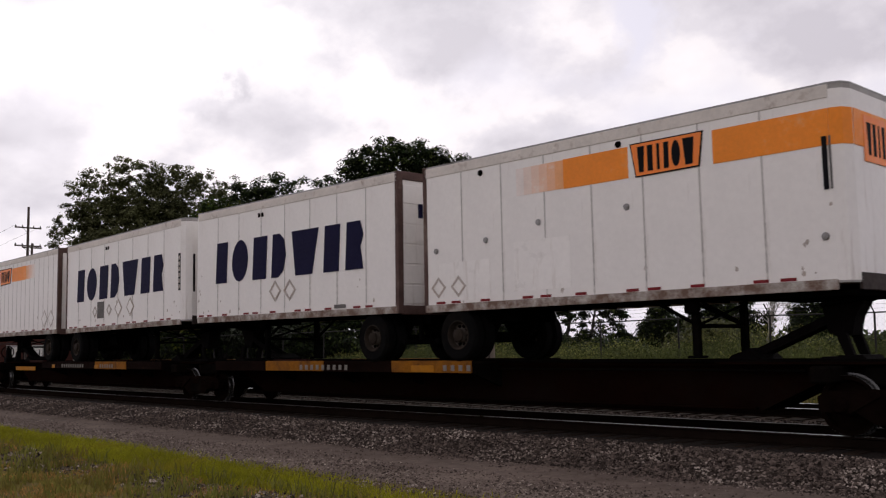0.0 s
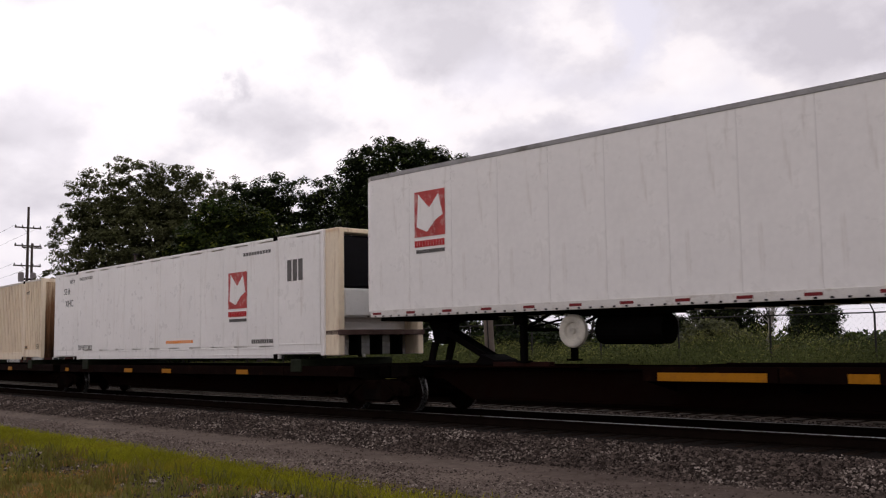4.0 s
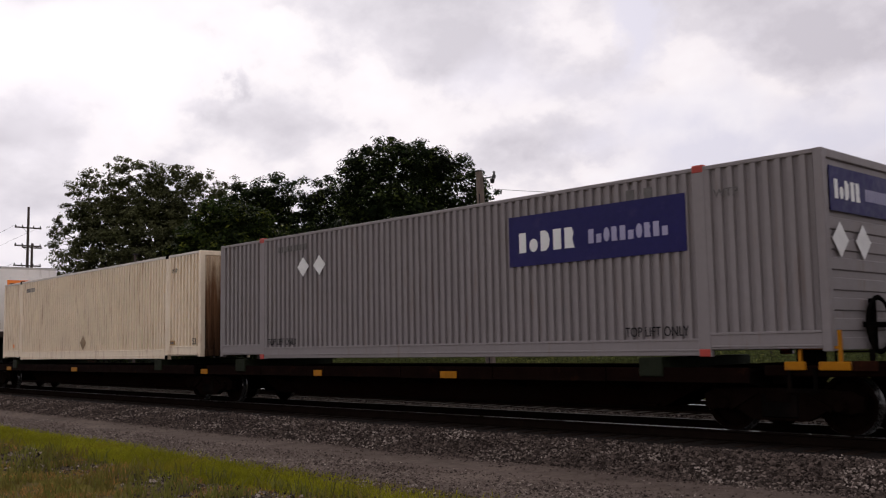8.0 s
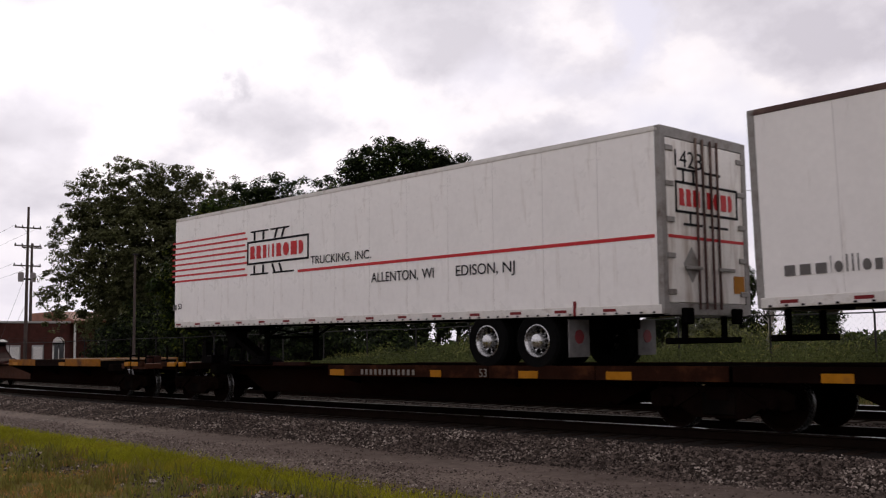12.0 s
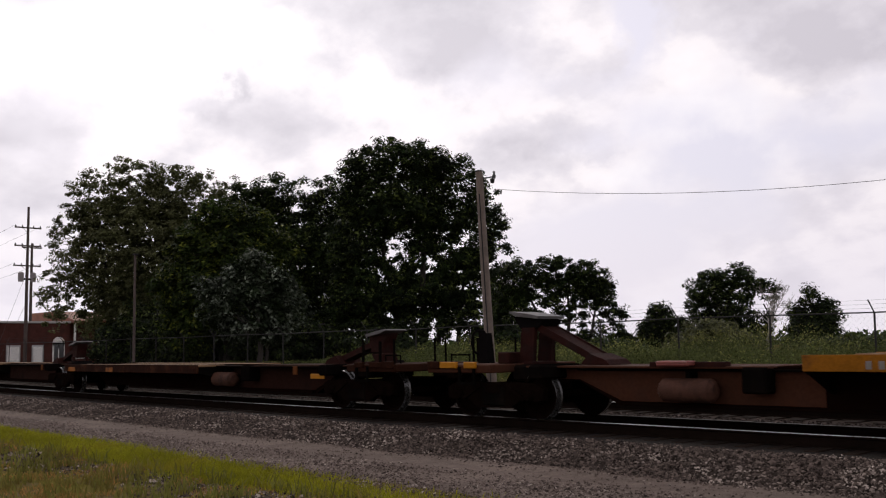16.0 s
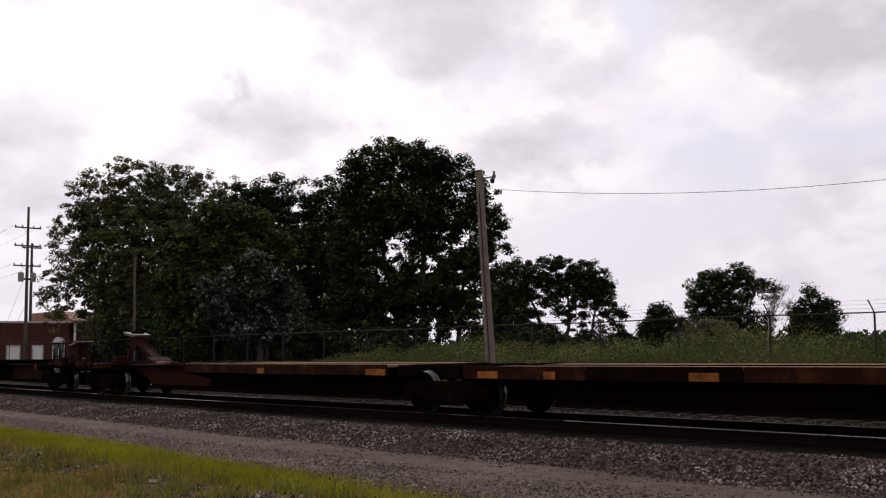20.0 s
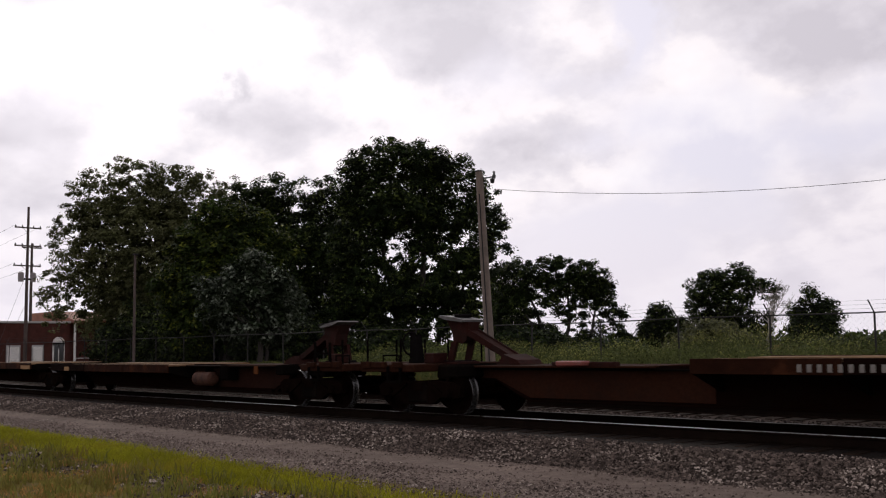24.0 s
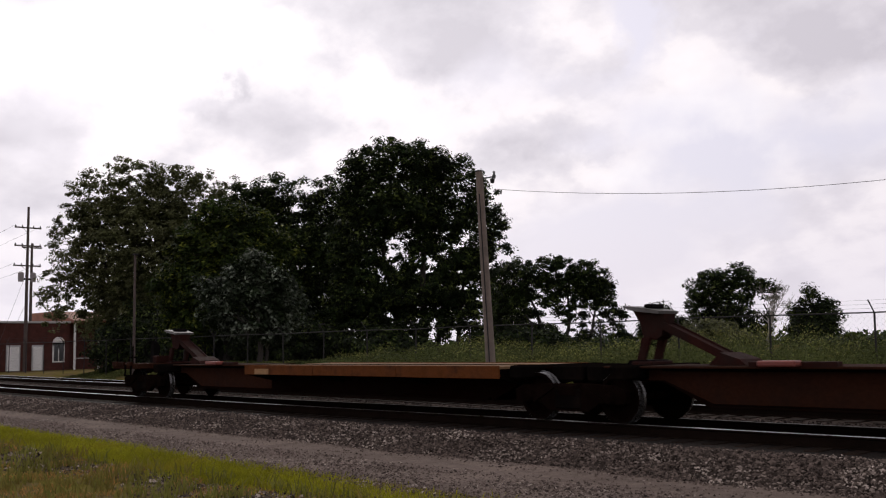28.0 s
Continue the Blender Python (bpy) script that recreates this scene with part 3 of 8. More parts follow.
def running_gear(root, L, front, zb, axles, hub_mat, flaps=True, box_x=None):
    """Frame, suspension, landing gear and what hangs below a trailer."""
    f = front
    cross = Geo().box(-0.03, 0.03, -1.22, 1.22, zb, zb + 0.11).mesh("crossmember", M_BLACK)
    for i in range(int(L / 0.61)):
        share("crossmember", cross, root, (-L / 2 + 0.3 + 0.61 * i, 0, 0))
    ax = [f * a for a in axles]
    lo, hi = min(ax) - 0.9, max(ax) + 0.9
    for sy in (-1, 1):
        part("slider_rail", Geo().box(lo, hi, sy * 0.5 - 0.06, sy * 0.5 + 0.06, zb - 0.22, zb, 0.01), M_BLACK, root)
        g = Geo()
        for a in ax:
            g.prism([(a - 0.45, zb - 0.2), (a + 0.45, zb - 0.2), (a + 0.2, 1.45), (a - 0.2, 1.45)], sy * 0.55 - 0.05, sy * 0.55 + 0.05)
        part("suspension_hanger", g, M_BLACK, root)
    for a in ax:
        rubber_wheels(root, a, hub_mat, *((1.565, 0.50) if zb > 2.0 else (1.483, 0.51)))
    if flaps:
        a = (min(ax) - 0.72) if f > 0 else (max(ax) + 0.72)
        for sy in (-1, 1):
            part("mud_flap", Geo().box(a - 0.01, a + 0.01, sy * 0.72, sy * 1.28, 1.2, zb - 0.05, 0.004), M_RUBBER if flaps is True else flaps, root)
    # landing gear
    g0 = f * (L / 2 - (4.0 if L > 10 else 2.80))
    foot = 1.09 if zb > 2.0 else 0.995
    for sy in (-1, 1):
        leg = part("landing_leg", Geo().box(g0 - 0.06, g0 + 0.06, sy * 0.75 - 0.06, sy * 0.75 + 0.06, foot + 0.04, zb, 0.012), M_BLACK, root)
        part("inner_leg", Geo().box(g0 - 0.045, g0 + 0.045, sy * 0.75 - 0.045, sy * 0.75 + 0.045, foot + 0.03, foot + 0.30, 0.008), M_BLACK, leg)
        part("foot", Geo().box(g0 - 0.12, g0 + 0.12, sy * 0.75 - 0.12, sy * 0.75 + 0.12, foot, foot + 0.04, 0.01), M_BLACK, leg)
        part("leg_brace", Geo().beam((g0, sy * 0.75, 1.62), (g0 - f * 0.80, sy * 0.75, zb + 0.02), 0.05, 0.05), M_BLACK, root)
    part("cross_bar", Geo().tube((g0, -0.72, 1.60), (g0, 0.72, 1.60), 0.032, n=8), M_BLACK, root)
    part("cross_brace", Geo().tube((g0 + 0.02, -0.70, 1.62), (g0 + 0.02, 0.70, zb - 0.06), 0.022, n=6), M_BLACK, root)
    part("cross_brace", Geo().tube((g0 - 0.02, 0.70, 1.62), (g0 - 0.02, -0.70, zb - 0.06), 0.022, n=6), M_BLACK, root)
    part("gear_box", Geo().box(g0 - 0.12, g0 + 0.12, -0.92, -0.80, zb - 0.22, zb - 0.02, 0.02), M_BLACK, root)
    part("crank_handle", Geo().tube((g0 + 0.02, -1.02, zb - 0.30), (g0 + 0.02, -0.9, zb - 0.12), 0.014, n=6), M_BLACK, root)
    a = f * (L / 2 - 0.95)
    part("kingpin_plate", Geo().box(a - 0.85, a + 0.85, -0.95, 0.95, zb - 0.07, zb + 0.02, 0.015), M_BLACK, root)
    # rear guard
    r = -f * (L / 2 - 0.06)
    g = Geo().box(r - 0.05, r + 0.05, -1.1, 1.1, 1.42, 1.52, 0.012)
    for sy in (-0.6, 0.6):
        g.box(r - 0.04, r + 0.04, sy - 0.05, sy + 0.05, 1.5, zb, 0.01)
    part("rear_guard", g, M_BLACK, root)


def shell(root, L, front, zb, zt, paint, rail_paint, seams, panel_gap=0.014, rounded=0.22, roof_mat=None, top_h=0.13, proud=0.004, band=None):
    """The box of a trailer: core, roof, rails, posts and side panels between the seams."""
    f = front
    h, w, c = L / 2, 1.296, rounded
    pts = [(-h, -w), (h - c, -w), (h - c * 0.3, -w + c * 0.3), (h, -w + c), (h, w - c), (h - c * 0.3, w - c * 0.3), (h - c, w), (-h, w)]
    pts = [(f * x, y) for x, y in pts]
    if f < 0:
        pts = pts[::-1]
    part("body", Geo().slab(pts, zb + 0.10, zt - 0.015), M_SEAMPALE if panel_gap < 0.008 else M_SEAM, root, smooth=False)
    part("nose", Geo().slab([(f * (h - c - 0.01), -w - 0.006), (f * (h - c), -w - 0.006), (f * (h - c * 0.28), -w + c * 0.28 - 0.005), (f * (h + 0.006), -w + c), (f * (h + 0.006), w - c),
                             (f * (h - c * 0.28), w - c * 0.28), (f * (h - c), w + 0.006), (f * (h - c - 0.01), w + 0.006)][::f], zb + 0.13, zt - 0.1), paint, root)
    part("roof", Geo().slab([(x * 1.0005, y * 1.003) for x, y in pts], zt - 0.03, zt), roof_mat or M_ALU, root)
    for sy in (-1, 1):
        part("top_rail", Geo().box(-h, f * (h - c) if f > 0 else h, sy * 1.300 - 0.012, sy * 1.300 + 0.010, zt - top_h, zt - 0.032, 0.006) if f > 0 else
             Geo().box(-h + c, h, sy * 1.300 - 0.012, sy * 1.300 + 0.010, zt - top_h, zt - 0.032, 0.006), band or roof_mat or M_PALEBAND, root)
        part("bottom_rail", Geo().box(-h if f > 0 else -h + c, h - c if f > 0 else h, sy * 1.298 - 0.02, sy * 1.298 + 0.014, zb, zb + 0.15, 0.008), rail_paint, root)
    part("front_rail", Geo().box(f * (h - 0.03), f * (h + 0.02), -w + c, w - c, zb, zb + (0.16 if L > 10 else 0.24), 0.008), rail_paint if L > 10 else M_FRONTRAIL, root)
    xs = [-h if f > 0 else -h + c] + seams + [h - c if f > 0 else h]
    meshes = {}
    for a, b in zip(xs, xs[1:]):
        key = round(b - a, 3)
        if key not in meshes:
            meshes[key] = Geo().box(panel_gap / 2, key - panel_gap / 2, -1.296 - proud, -1.28, zb + 0.15, zt - top_h, 0.002).mesh("side_panel", paint)
        share("side_panel", meshes[key], root, (a, 0, 0))
    if panel_gap > 0.008:                     # riveted batten over each seam
        strip_mesh = Geo().box(-0.016, 0.016, -1.3045, -1.2985, zb + 0.17, zt - top_h - 0.02, 0.0015).mesh("seam_strip", M_RIVET)
        for a in seams:
            share("seam_strip", strip_mesh, root, (a, 0, 0))


def tape(root, L, zb, pitch, n, x0, length=0.42, both=True):
    """Red and white reflective marks along the bottom rail."""
    red = Geo().box(0, length, -1.322, -1.311, zb + 0.055, zb + 0.105).mesh("reflector", M_REDTAPE)
    wht = Geo().box(0, length * 0.8, -1.322, -1.311, zb + 0.055, zb + 0.105).mesh("reflector", M_WHITETAPE)
    for i in range(n):
        x = x0 + i * pitch
        if x + 2 * length > L / 2:
            break
        share("reflector", red, root, (x, 0, 0))
        if both:
            share("reflector", wht, root, (x + length, 0, 0))


def doors(root, L, front, zb, zt, paint, rolled=False, trim=None):
    """The rear: frame, two doors with hinges and lock rods, or a roll-up door set back."""
    f = -front
    trim = trim or M_DOORFRAME
    e = f * L / 2
    for sy in (-1, 1):
        part("corner_post", Geo().box(e - f * 0.06, e + f * 0.05, sy * 1.30 - sy * 0.13, sy * 1.312, zb, zt, 0.008), trim, root)
    part("rear_header", Geo().box(e - f * 0.06, e + f * 0.05, -1.18, 1.18, zt - 0.17, zt + 0.004, 0.008), trim, root)
    part("rear_sill", Geo().box(e - f * 0.06, e + f * 0.06, -1.18, 1.18, zb - 0.02, zb + 0.17, 0.008), trim, root)
    if rolled:
        part("roll_door", Geo().box(e - f * 0.02, e + f * 0.015, -1.17, 1.17, zb + 0.17, zt - 0.17), paint, root)
        for i in range(6):
            part("door_slat", Geo().box(e + f * 0.01, e + f * 0.03, -1.15, 1.15, zb + 0.2 + i * 0.42, zb + 0.2 + i * 0.42 + 0.39, 0.01), paint, root)
        return
    for sy in (-1, 1):
        d = part("door", Geo().box(e + f * 0.0, e + f * 0.045, sy * 0.015, sy * 1.16, zb + 0.18, zt - 0.18, 0.01), paint, root)
        for y in (0.12, 0.32):
            part("lock_rod", Geo().tube((e + f * 0.075, sy * y, zb + 0.08), (e + f * 0.075, sy * y, zt - 0.1), 0.022, n=8), M_DOORFRAME, d)
        for i in range(5):
            z = zb + 0.35 + i * (zt - zb - 0.7) / 4
            part("hinge", Geo().box(e + f * 0.04, e + f * 0.075, sy * 0.98, sy * 1.20, z - 0.045, z + 0.045, 0.01), trim, d)
        part("door_handle", Geo().box(e + f * 0.07, e + f * 0.11, sy * 0.25, sy * 0.75, zb + 0.72, zb + 0.78, 0.01), trim, d)


def reefer_unit(root, L, front, zt, zb, style=0):
    """The cooling unit on a trailer's nose, with its guard frame."""
    f = front
    e = f * L / 2
    x1 = e + f * (0.50 if style else 0.60)
    lo = zb + (0.42 if style else 0.68)
    part("unit_case", Geo().box(e + f * 0.01, x1, -1.02, 1.02, lo, zt - 0.95 if style else zt - 1.35, 0.06), M_REEF, root)
    part("condenser_grille", Geo().box(e + f * 0.01, x1 - f * 0.02, -1.03, 1.03, (zt - 0.95 if style else zt - 1.35) + 0.01, zt - 0.12, 0.07), M_GRILLE if style else M_NAVYGRILLE, root)
    if not style:
        part("front_panel", Geo().box(x1 - f * 0.02, x1 + f * 0.03, -0.55, 1.02, lo + 0.05, zt - 0.40, 0.04), M_REEF, root)
        part("header", Geo().box(x1 - f * 0.03, x1 + f * 0.028, -0.55, 1.02, zt - 0.39, zt - 0.15, 0.03), M_NAVYGRILLE, root, "navy header band")
        bars("header_print", -0.35, 0.80, zt - 0.30, zt - 0.23, 16, M_GREYINK, root, end=x1 + f * 0.031, gap=0.4)
        bars("unit_number", -0.12, 0.72, lo + 0.98, lo + 1.05, 12, M_INK, root, end=x1 + f * 0.033, gap=0.35)
        bars("unit_number", -0.12, 0.72, lo + 0.86, lo + 0.93, 13, M_INK, root, end=x1 + f * 0.033, gap=0.35)
        plate("unit_emblem", 0.14, 0.46, lo + 1.22, lo + 1.44, M_FADEDRED, root, end=x1 + f * 0.035)
        plate("unit_emblem", 0.16, 0.44, lo + 1.46, lo + 1.68, M_GREYINK, root, end=x1 + f * 0.035)
        part("panel_seam", Geo().box(x1 + f * 0.02, x1 + f * 0.034, 0.395, 0.405, lo + 0.10, lo + 1.10), M_GREYINK, root)
        part("panel_seam", Geo().box(x1 + f * 0.02, x1 + f * 0.034, -0.50, 0.98, lo + 1.11, lo + 1.12), M_GREYINK, root)
        part("inspection_port", Geo().tube((x1 + f * 0.02, 0.62, lo + 0.34), (x1 + f * 0.045, 0.62, lo + 0.34), 0.055, n=12), M_BLACK, root)
        part("wall_bracket", Geo().box(e - f * 0.01, e + f * 0.04, -0.72, 0.9, lo - 0.42, lo - 0.36, 0.01), M_GREYINK, root)
        for y, z in ((-0.72, 0.50), (-0.60, 0.50), (0.52, 0.44), (0.66, 0.36)):
            part("air_line", Geo().tube((e + f * 0.05, y, lo - z), (e + f * 0.05, y + 0.02, lo - 0.06), 0.022, n=6), M_BLACK, root)
        part("coupling_box", Geo().box(e + f * 0.01, e + f * 0.12, 0.44, 0.74, lo - 0.40, lo - 0.26, 0.02), M_BLACK, root)
        part("corner_rail", Geo().box(f * (L / 2 - 0.30), f * (L / 2 - 0.20), -1.316, -1.296, zb + 0.15, zt - 0.55, 0.006), M_GREYFRAME, root)
        part("corner_cap", Geo().box(f * (L / 2 - 0.32), f * (L / 2 - 0.18), -1.318, -1.296, zt - 0.54, zt - 0.03, 0.006), M_DOORFRAME, root)
    else:
        for y in (-0.34, 0.36):
            part("case_seam", Geo().box(x1 - f * 0.03, x1 + f * 0.006, y - 0.012, y + 0.012, lo + 0.05, zt - 0.97), M_BLACK, root)
        part("case_seam", Geo().box(x1 - f * 0.03, x1 + f * 0.005, -1.0, 1.0, lo + 0.28, lo + 0.30), M_BLACK, root)
        part("grille_shield", Geo().box(x1 - f * 0.06, x1 + f * 0.01, -0.55, 0.1, zt - 0.5, zt - 0.16, 0.03), M_GRILLE, root)
    guard = M_BLACK if style else M_ALU
    for y in (-0.85 if style else -0.57, 1.05):
        part("guard_post", Geo().tube((x1 + f * 0.06, y, lo - 0.1), (x1 + f * 0.02, y, zt - 0.06), 0.018, n=8), guard, root)
    part("guard_rail", Geo().tube((x1 + f * 0.03, -0.87, zt - 0.08), (x1 + f * 0.03, 1.07, zt - 0.08), 0.022, n=8), guard, root)
    for y in (-0.87, 1.07):
        part("guard_rail", Geo().tube((e, y, zt - 0.08), (x1 + f * 0.03, y, zt - 0.08), 0.022, n=8), guard, root)
    part("unit_base", Geo().box(e + f * 0.01, x1 + f * 0.06, -1.04, 1.04, lo - 0.07, lo + 0.01, 0.015), M_BLACK, root)
    part("exhaust", Geo().tube((e + f * 0.25, -0.3, lo - 0.3), (e + f * 0.25, -0.3, lo), 0.09, n=10), M_BLACK, root)
    part("coolant_hose", Geo().tube((e + f * 0.06, -0.75, lo - 0.35), (e + f * 0.06, -0.75, lo), 0.025, n=6), M_BLACK, root)


def placards(root, x, z, n, size=0.34, style="diamond", step=0.62, material=None):
    """Placard holders: diamonds or worn rings on the side wall."""
    for i in range(n):
        g = Geo()
        c = x + i * step
        k = size / 2 * 1.414
        if style == "diamond":
            g.prism([(c - k, z), (c, z - k), (c + k, z), (c, z + k)], -1.316, -1.306)
        else:                               # an open frame with a paler card in it
            k *= 0.86
            for q in ((1, 0), (0, 1), (-1, 0), (0, -1)):
                w = (-q[1], q[0])
                g.prism([(c + k * q[0], z + k * q[1]), (c + k * w[0], z + k * w[1]), (c + 0.72 * k * w[0], z + 0.72 * k * w[1]), (c + 0.72 * k * q[0], z + 0.72 * k * q[1])], -1.316, -1.306)
        part("placard_holder", g, material or (M_DIAMOND if style == "diamond" else M_WEAR), root)


def even(a, b, n):
    return [a + (b - a) * i / n for i in range(1, n)]


def pup_trailer(name, label, front, zb, zt, style):
    L = 8.53
    root = thing(name, label, "trailer", "pup trailers on the train")
    h = L / 2
    n = 8 if style != "ribbed" else 17
    a, b = (-h, h - 0.22) if front > 0 else (-h + 0.22, h)
    shell(root, L, front, zb, zt, M_WHITE, M_STEEL_DIRTY, even(a, b, n), top_h=0.20 if style == "ribbed" else 0.22, **({"panel_gap": 0.006, "proud": 0.0035} if style == "smooth" else {}))
    doors(root, L, front, zb, zt, M_WHITE, rolled=True)
    rs = random.Random(round(zb * 100) + front * 7 + round(zt * 31))
    for i in range(12):                     # scuffs: ragged patches low on the walls and at the nose
        x = front * (h - 0.25 - 0.5 * rs.random()) if i < 5 else rs.uniform(-h + 0.2, h - 0.5)
        z = zb + 0.25 + rs.random() ** 2 * (1.6 if i < 5 else 0.7)
        k = rs.uniform(0.02, 0.055)
        pts = [(x + k * rs.uniform(0.5, 1.2) * math.cos(a) * 0.8, z + k * rs.uniform(0.5, 1.3) * math.sin(a)) for a in [2 * math.pi * j / 7 for j in range(7)]]
        part("scuff", Geo().prism(pts, -1.3035, -1.2985), M_WEAR, root)
    running_gear(root, L, front, zb, [-h + 0.85], M_HUBDIRTY, flaps=False)
    red = Geo().box(0, 0.24, -1.312, -1.302, zb + 0.158, zb + 0.205).mesh("reflector", M_REDTAPE)
    x = -h + 0.3
    i = 0
    while x < h - 0.6:
        share("reflector", red, root, (x, 0, 0))
        x += (0.42, 0.78, 1.05)[i % 3]
        i += 1
    return root


def yellow_band_pup(front, zb, zt, order):
    h = 8.53 / 2
    r = pup_trailer("pup_trailer", "white short trailer with a worn orange band on a spine car", front, zb, zt, "plain" if order else "ribbed")
    z1 = zt - 0.37
    z0 = z1 - 0.52
    if order:                               # band runs forward, fading towards the rear
        plate("stripe", -0.70, 0.66, z0, z1, M_ORANGE, r, y=-1.307)
        for i in range(6):
            plate("faded_stripe", -1.80 + 0.183 * i, -1.80 + 0.183 * (i + 1), z0 + 0.01, z1 - 0.01, FADE[i], r, y=-1.306)
        part("sign_border", Geo().prism([(0.81, z0 - 0.015), (1.99, z0 + 0.0), (2.07, z1 + 0.03), (0.71, z1 + 0.03)], -1.317, -1.304), M_INK, r)
        part("sign", Geo().prism([(0.83, z0 + 0.005), (1.97, z0 + 0.02), (2.045, z1 + 0.01), (0.735, z1 + 0.01)], -1.320, -1.306), M_ORANGE2, r)
        blocks("sign_letters", 0.86, 1.96, z0 + 0.06, z1 - 0.04, SIGN_MARK, M_INK, r, y=-1.323)
        plate("stripe", 2.22, 4.03, z0, z1, M_ORANGE, r)
        plate("nose_stripe", -1.05, 1.05, z0, z1, M_ORANGE, r, end=h + 0.012)
        part("corner_stripe", Geo().slab([(h - 0.23, -1.296), (h - 0.23, -1.309), (h - 0.06, -1.247), (h + 0.012, -1.08), (h - 0.002, -1.08), (h - 0.07, -1.235)], z0, z1), M_ORANGE, r)
        plate("nose_sign", -0.75, 0.55, z0 - 0.2, z1 - 0.05, M_ORANGE2, r, end=h + 0.018)
        blocks("nose_letters", -0.65, 0.5, z0 - 0.1, z1 - 0.15, SIGN_MARK, M_INK, r, end=h + 0.022)
        bars("side_number", 3.92, 4.02, zb + 1.4, zb + 2.15, 1, M_INK, r)
        bars("side_number", 4.02, 4.06, zb + 1.4, zb + 2.15, 1, M_GREYINK, r)
        for x, z in ((-2.7, zt - 0.32), (0.48, zt - 0.3), (-1.3, zb + 1.5), (0.6, zb + 1.55), (3.9, zb + 0.75), (-3.95, zb + 1.2), (-2.6, zb + 1.3)):
            part("marker_lamp", Geo().lathe([(0.001, -0.03), (0.05, -0.025), (0.06, 0.0)], (x, -1.305, z), 10), M_BLACK if z > zb + 2 else M_ALU, r)
        placards(r, -3.90, zb + 0.48, 2, 0.34, "ring", 0.55)
        plate("repair_patch", -1.9, -0.6, zb + 0.3, zb + 1.2, M_WHITE2, r, y=-1.306, label="lighter riveted repair patch")
        plate("repair_patch", -3.9, -2.5, zb + 0.2, zb + 0.95, M_WHITE2, r, y=-1.306)
    else:                                   # faces the other way: band at the left, fading to the right
        plate("stripe", -4.03, -2.32, z0, z1, M_ORANGE, r)
        plate("stripe", -0.76, 0.85, z0, z1, M_ORANGE, r)
        for i in range(6):
            plate("faded_stripe", 0.85 + 0.17 * i, 0.85 + 0.17 * (i + 1), z0 + 0.01, z1 - 0.01, FADE[5 - i], r, y=-1.306)
        part("sign_border", Geo().prism([(-2.12, z0 - 0.08), (-0.92, z0 - 0.05), (-0.80, z1 + 0.04), (-2.26, z1 + 0.04)], -1.317, -1.304), M_INK, r)
        part("sign", Geo().prism([(-2.09, z0 - 0.05), (-0.95, z0 - 0.02), (-0.84, z1 + 0.01), (-2.22, z1 + 0.01)], -1.320, -1.306), M_ORANGE2, r)
        blocks("sign_letters", -2.02, -0.96, z0 + 0.03, z1 - 0.07, SIGN_MARK, M_INK, r, y=-1.323)
        placards(r, 3.0, zb + 0.55, 2, 0.38, "diamond", 0.66, M_WHITE2)
        placards(r, 3.0, zb + 0.55, 2, 0.50, "ring", 0.66)
        plate("rear_sign", -0.5, 0.6, zt - 1.5, zt - 0.9, M_ORANGE2, r, end=h + 0.036)
        blocks("rear_letters", -0.4, 0.5, zt - 1.4, zt - 1.0, SIGN_MARK, M_INK, r, end=h + 0.040)
        bars("rear_text", -0.6, 0.7, zt - 1.8, zt - 1.72, 12, M_GREYINK, r, end=h + 0.04)
        bars("rear_text", -0.4, 0.5, zb + 0.55, zb + 0.68, 5, M_INK, r, end=h + 0.04)
    return r


def navy_letter_pup(front, zb, zt):
    h = 8.53 / 2
    r = pup_trailer("pup_trailer", "white short trailer with large navy lettering on a spine car", front, zb, zt, "panelled")
    x0, x1 = (-3.36, 3.2) if front > 0 else (-3.12, 3.35)
    blocks("big_lettering", x0, x1, zb + 1.0, zb + 2.05, NAVY_MARK, M_NAVY, r, lean=0.06)
    if front > 0:
        placards(r, -1.85, zb + 0.62, 1, 0.30, "ring")
        bars("notice", -1.65, -1.15, zb + 0.40, zb + 0.92, 1, M_GREYINK, r, gap=0.0)
        placards(r, -0.75, zb + 0.64, 1, 0.30, "ring")
        placards(r, -0.05, zb + 0.66, 2, 0.30, "diamond", 0.85, M_WHITE2)
        placards(r, -0.05, zb + 0.66, 2, 0.46, "ring", 0.85)
        plate("number_plate", 3.90, 4.03, zb + 0.95, zb + 1.98, M_INK, r)
        for i in range(6):
            plate("number_bar", 3.925, 4.005, zb + 1.0 + 0.16 * i, zb + 1.11 + 0.16 * i, M_WEAR, r, y=-1.313)
        bars("nose_number", -1.05, -0.97, zb + 0.9, zb + 1.95, 1, M_INK, r, end=h + 0.012)
        blocks("nose_letters", -0.7, 0.6, zt - 0.75, zt - 0.5, NAVY_MARK, M_NAVY, r, end=h + 0.012)
        plate("nose_patch", -0.4, 0.0, zb + 0.9, zb + 1.5, M_DIAMOND, r, end=h + 0.012)
    else:
        placards(r, -0.29, zb + 0.68, 2, 0.42, "ring", 0.62)
        blocks("rear_letters", -0.75, 0.8, zt - 0.95, zt - 0.65, NAVY_MARK, M_NAVY, r, end=h + 0.036)
        part("gladhand_box", Geo().box(2.1, 2.5, -1.318, -1.30, zb + 0.18, zb + 0.26), M_GREYINK, r)
    part("vent", Geo().box(-1.05, -0.97, -1.318, -1.30, zt - 0.42, zt - 0.32), M_BLACK, r)
    part("vent", Geo().box(-0.90, -0.82, -1.318, -1.30, zt - 0.42, zt - 0.32), M_BLACK, r)
    return r


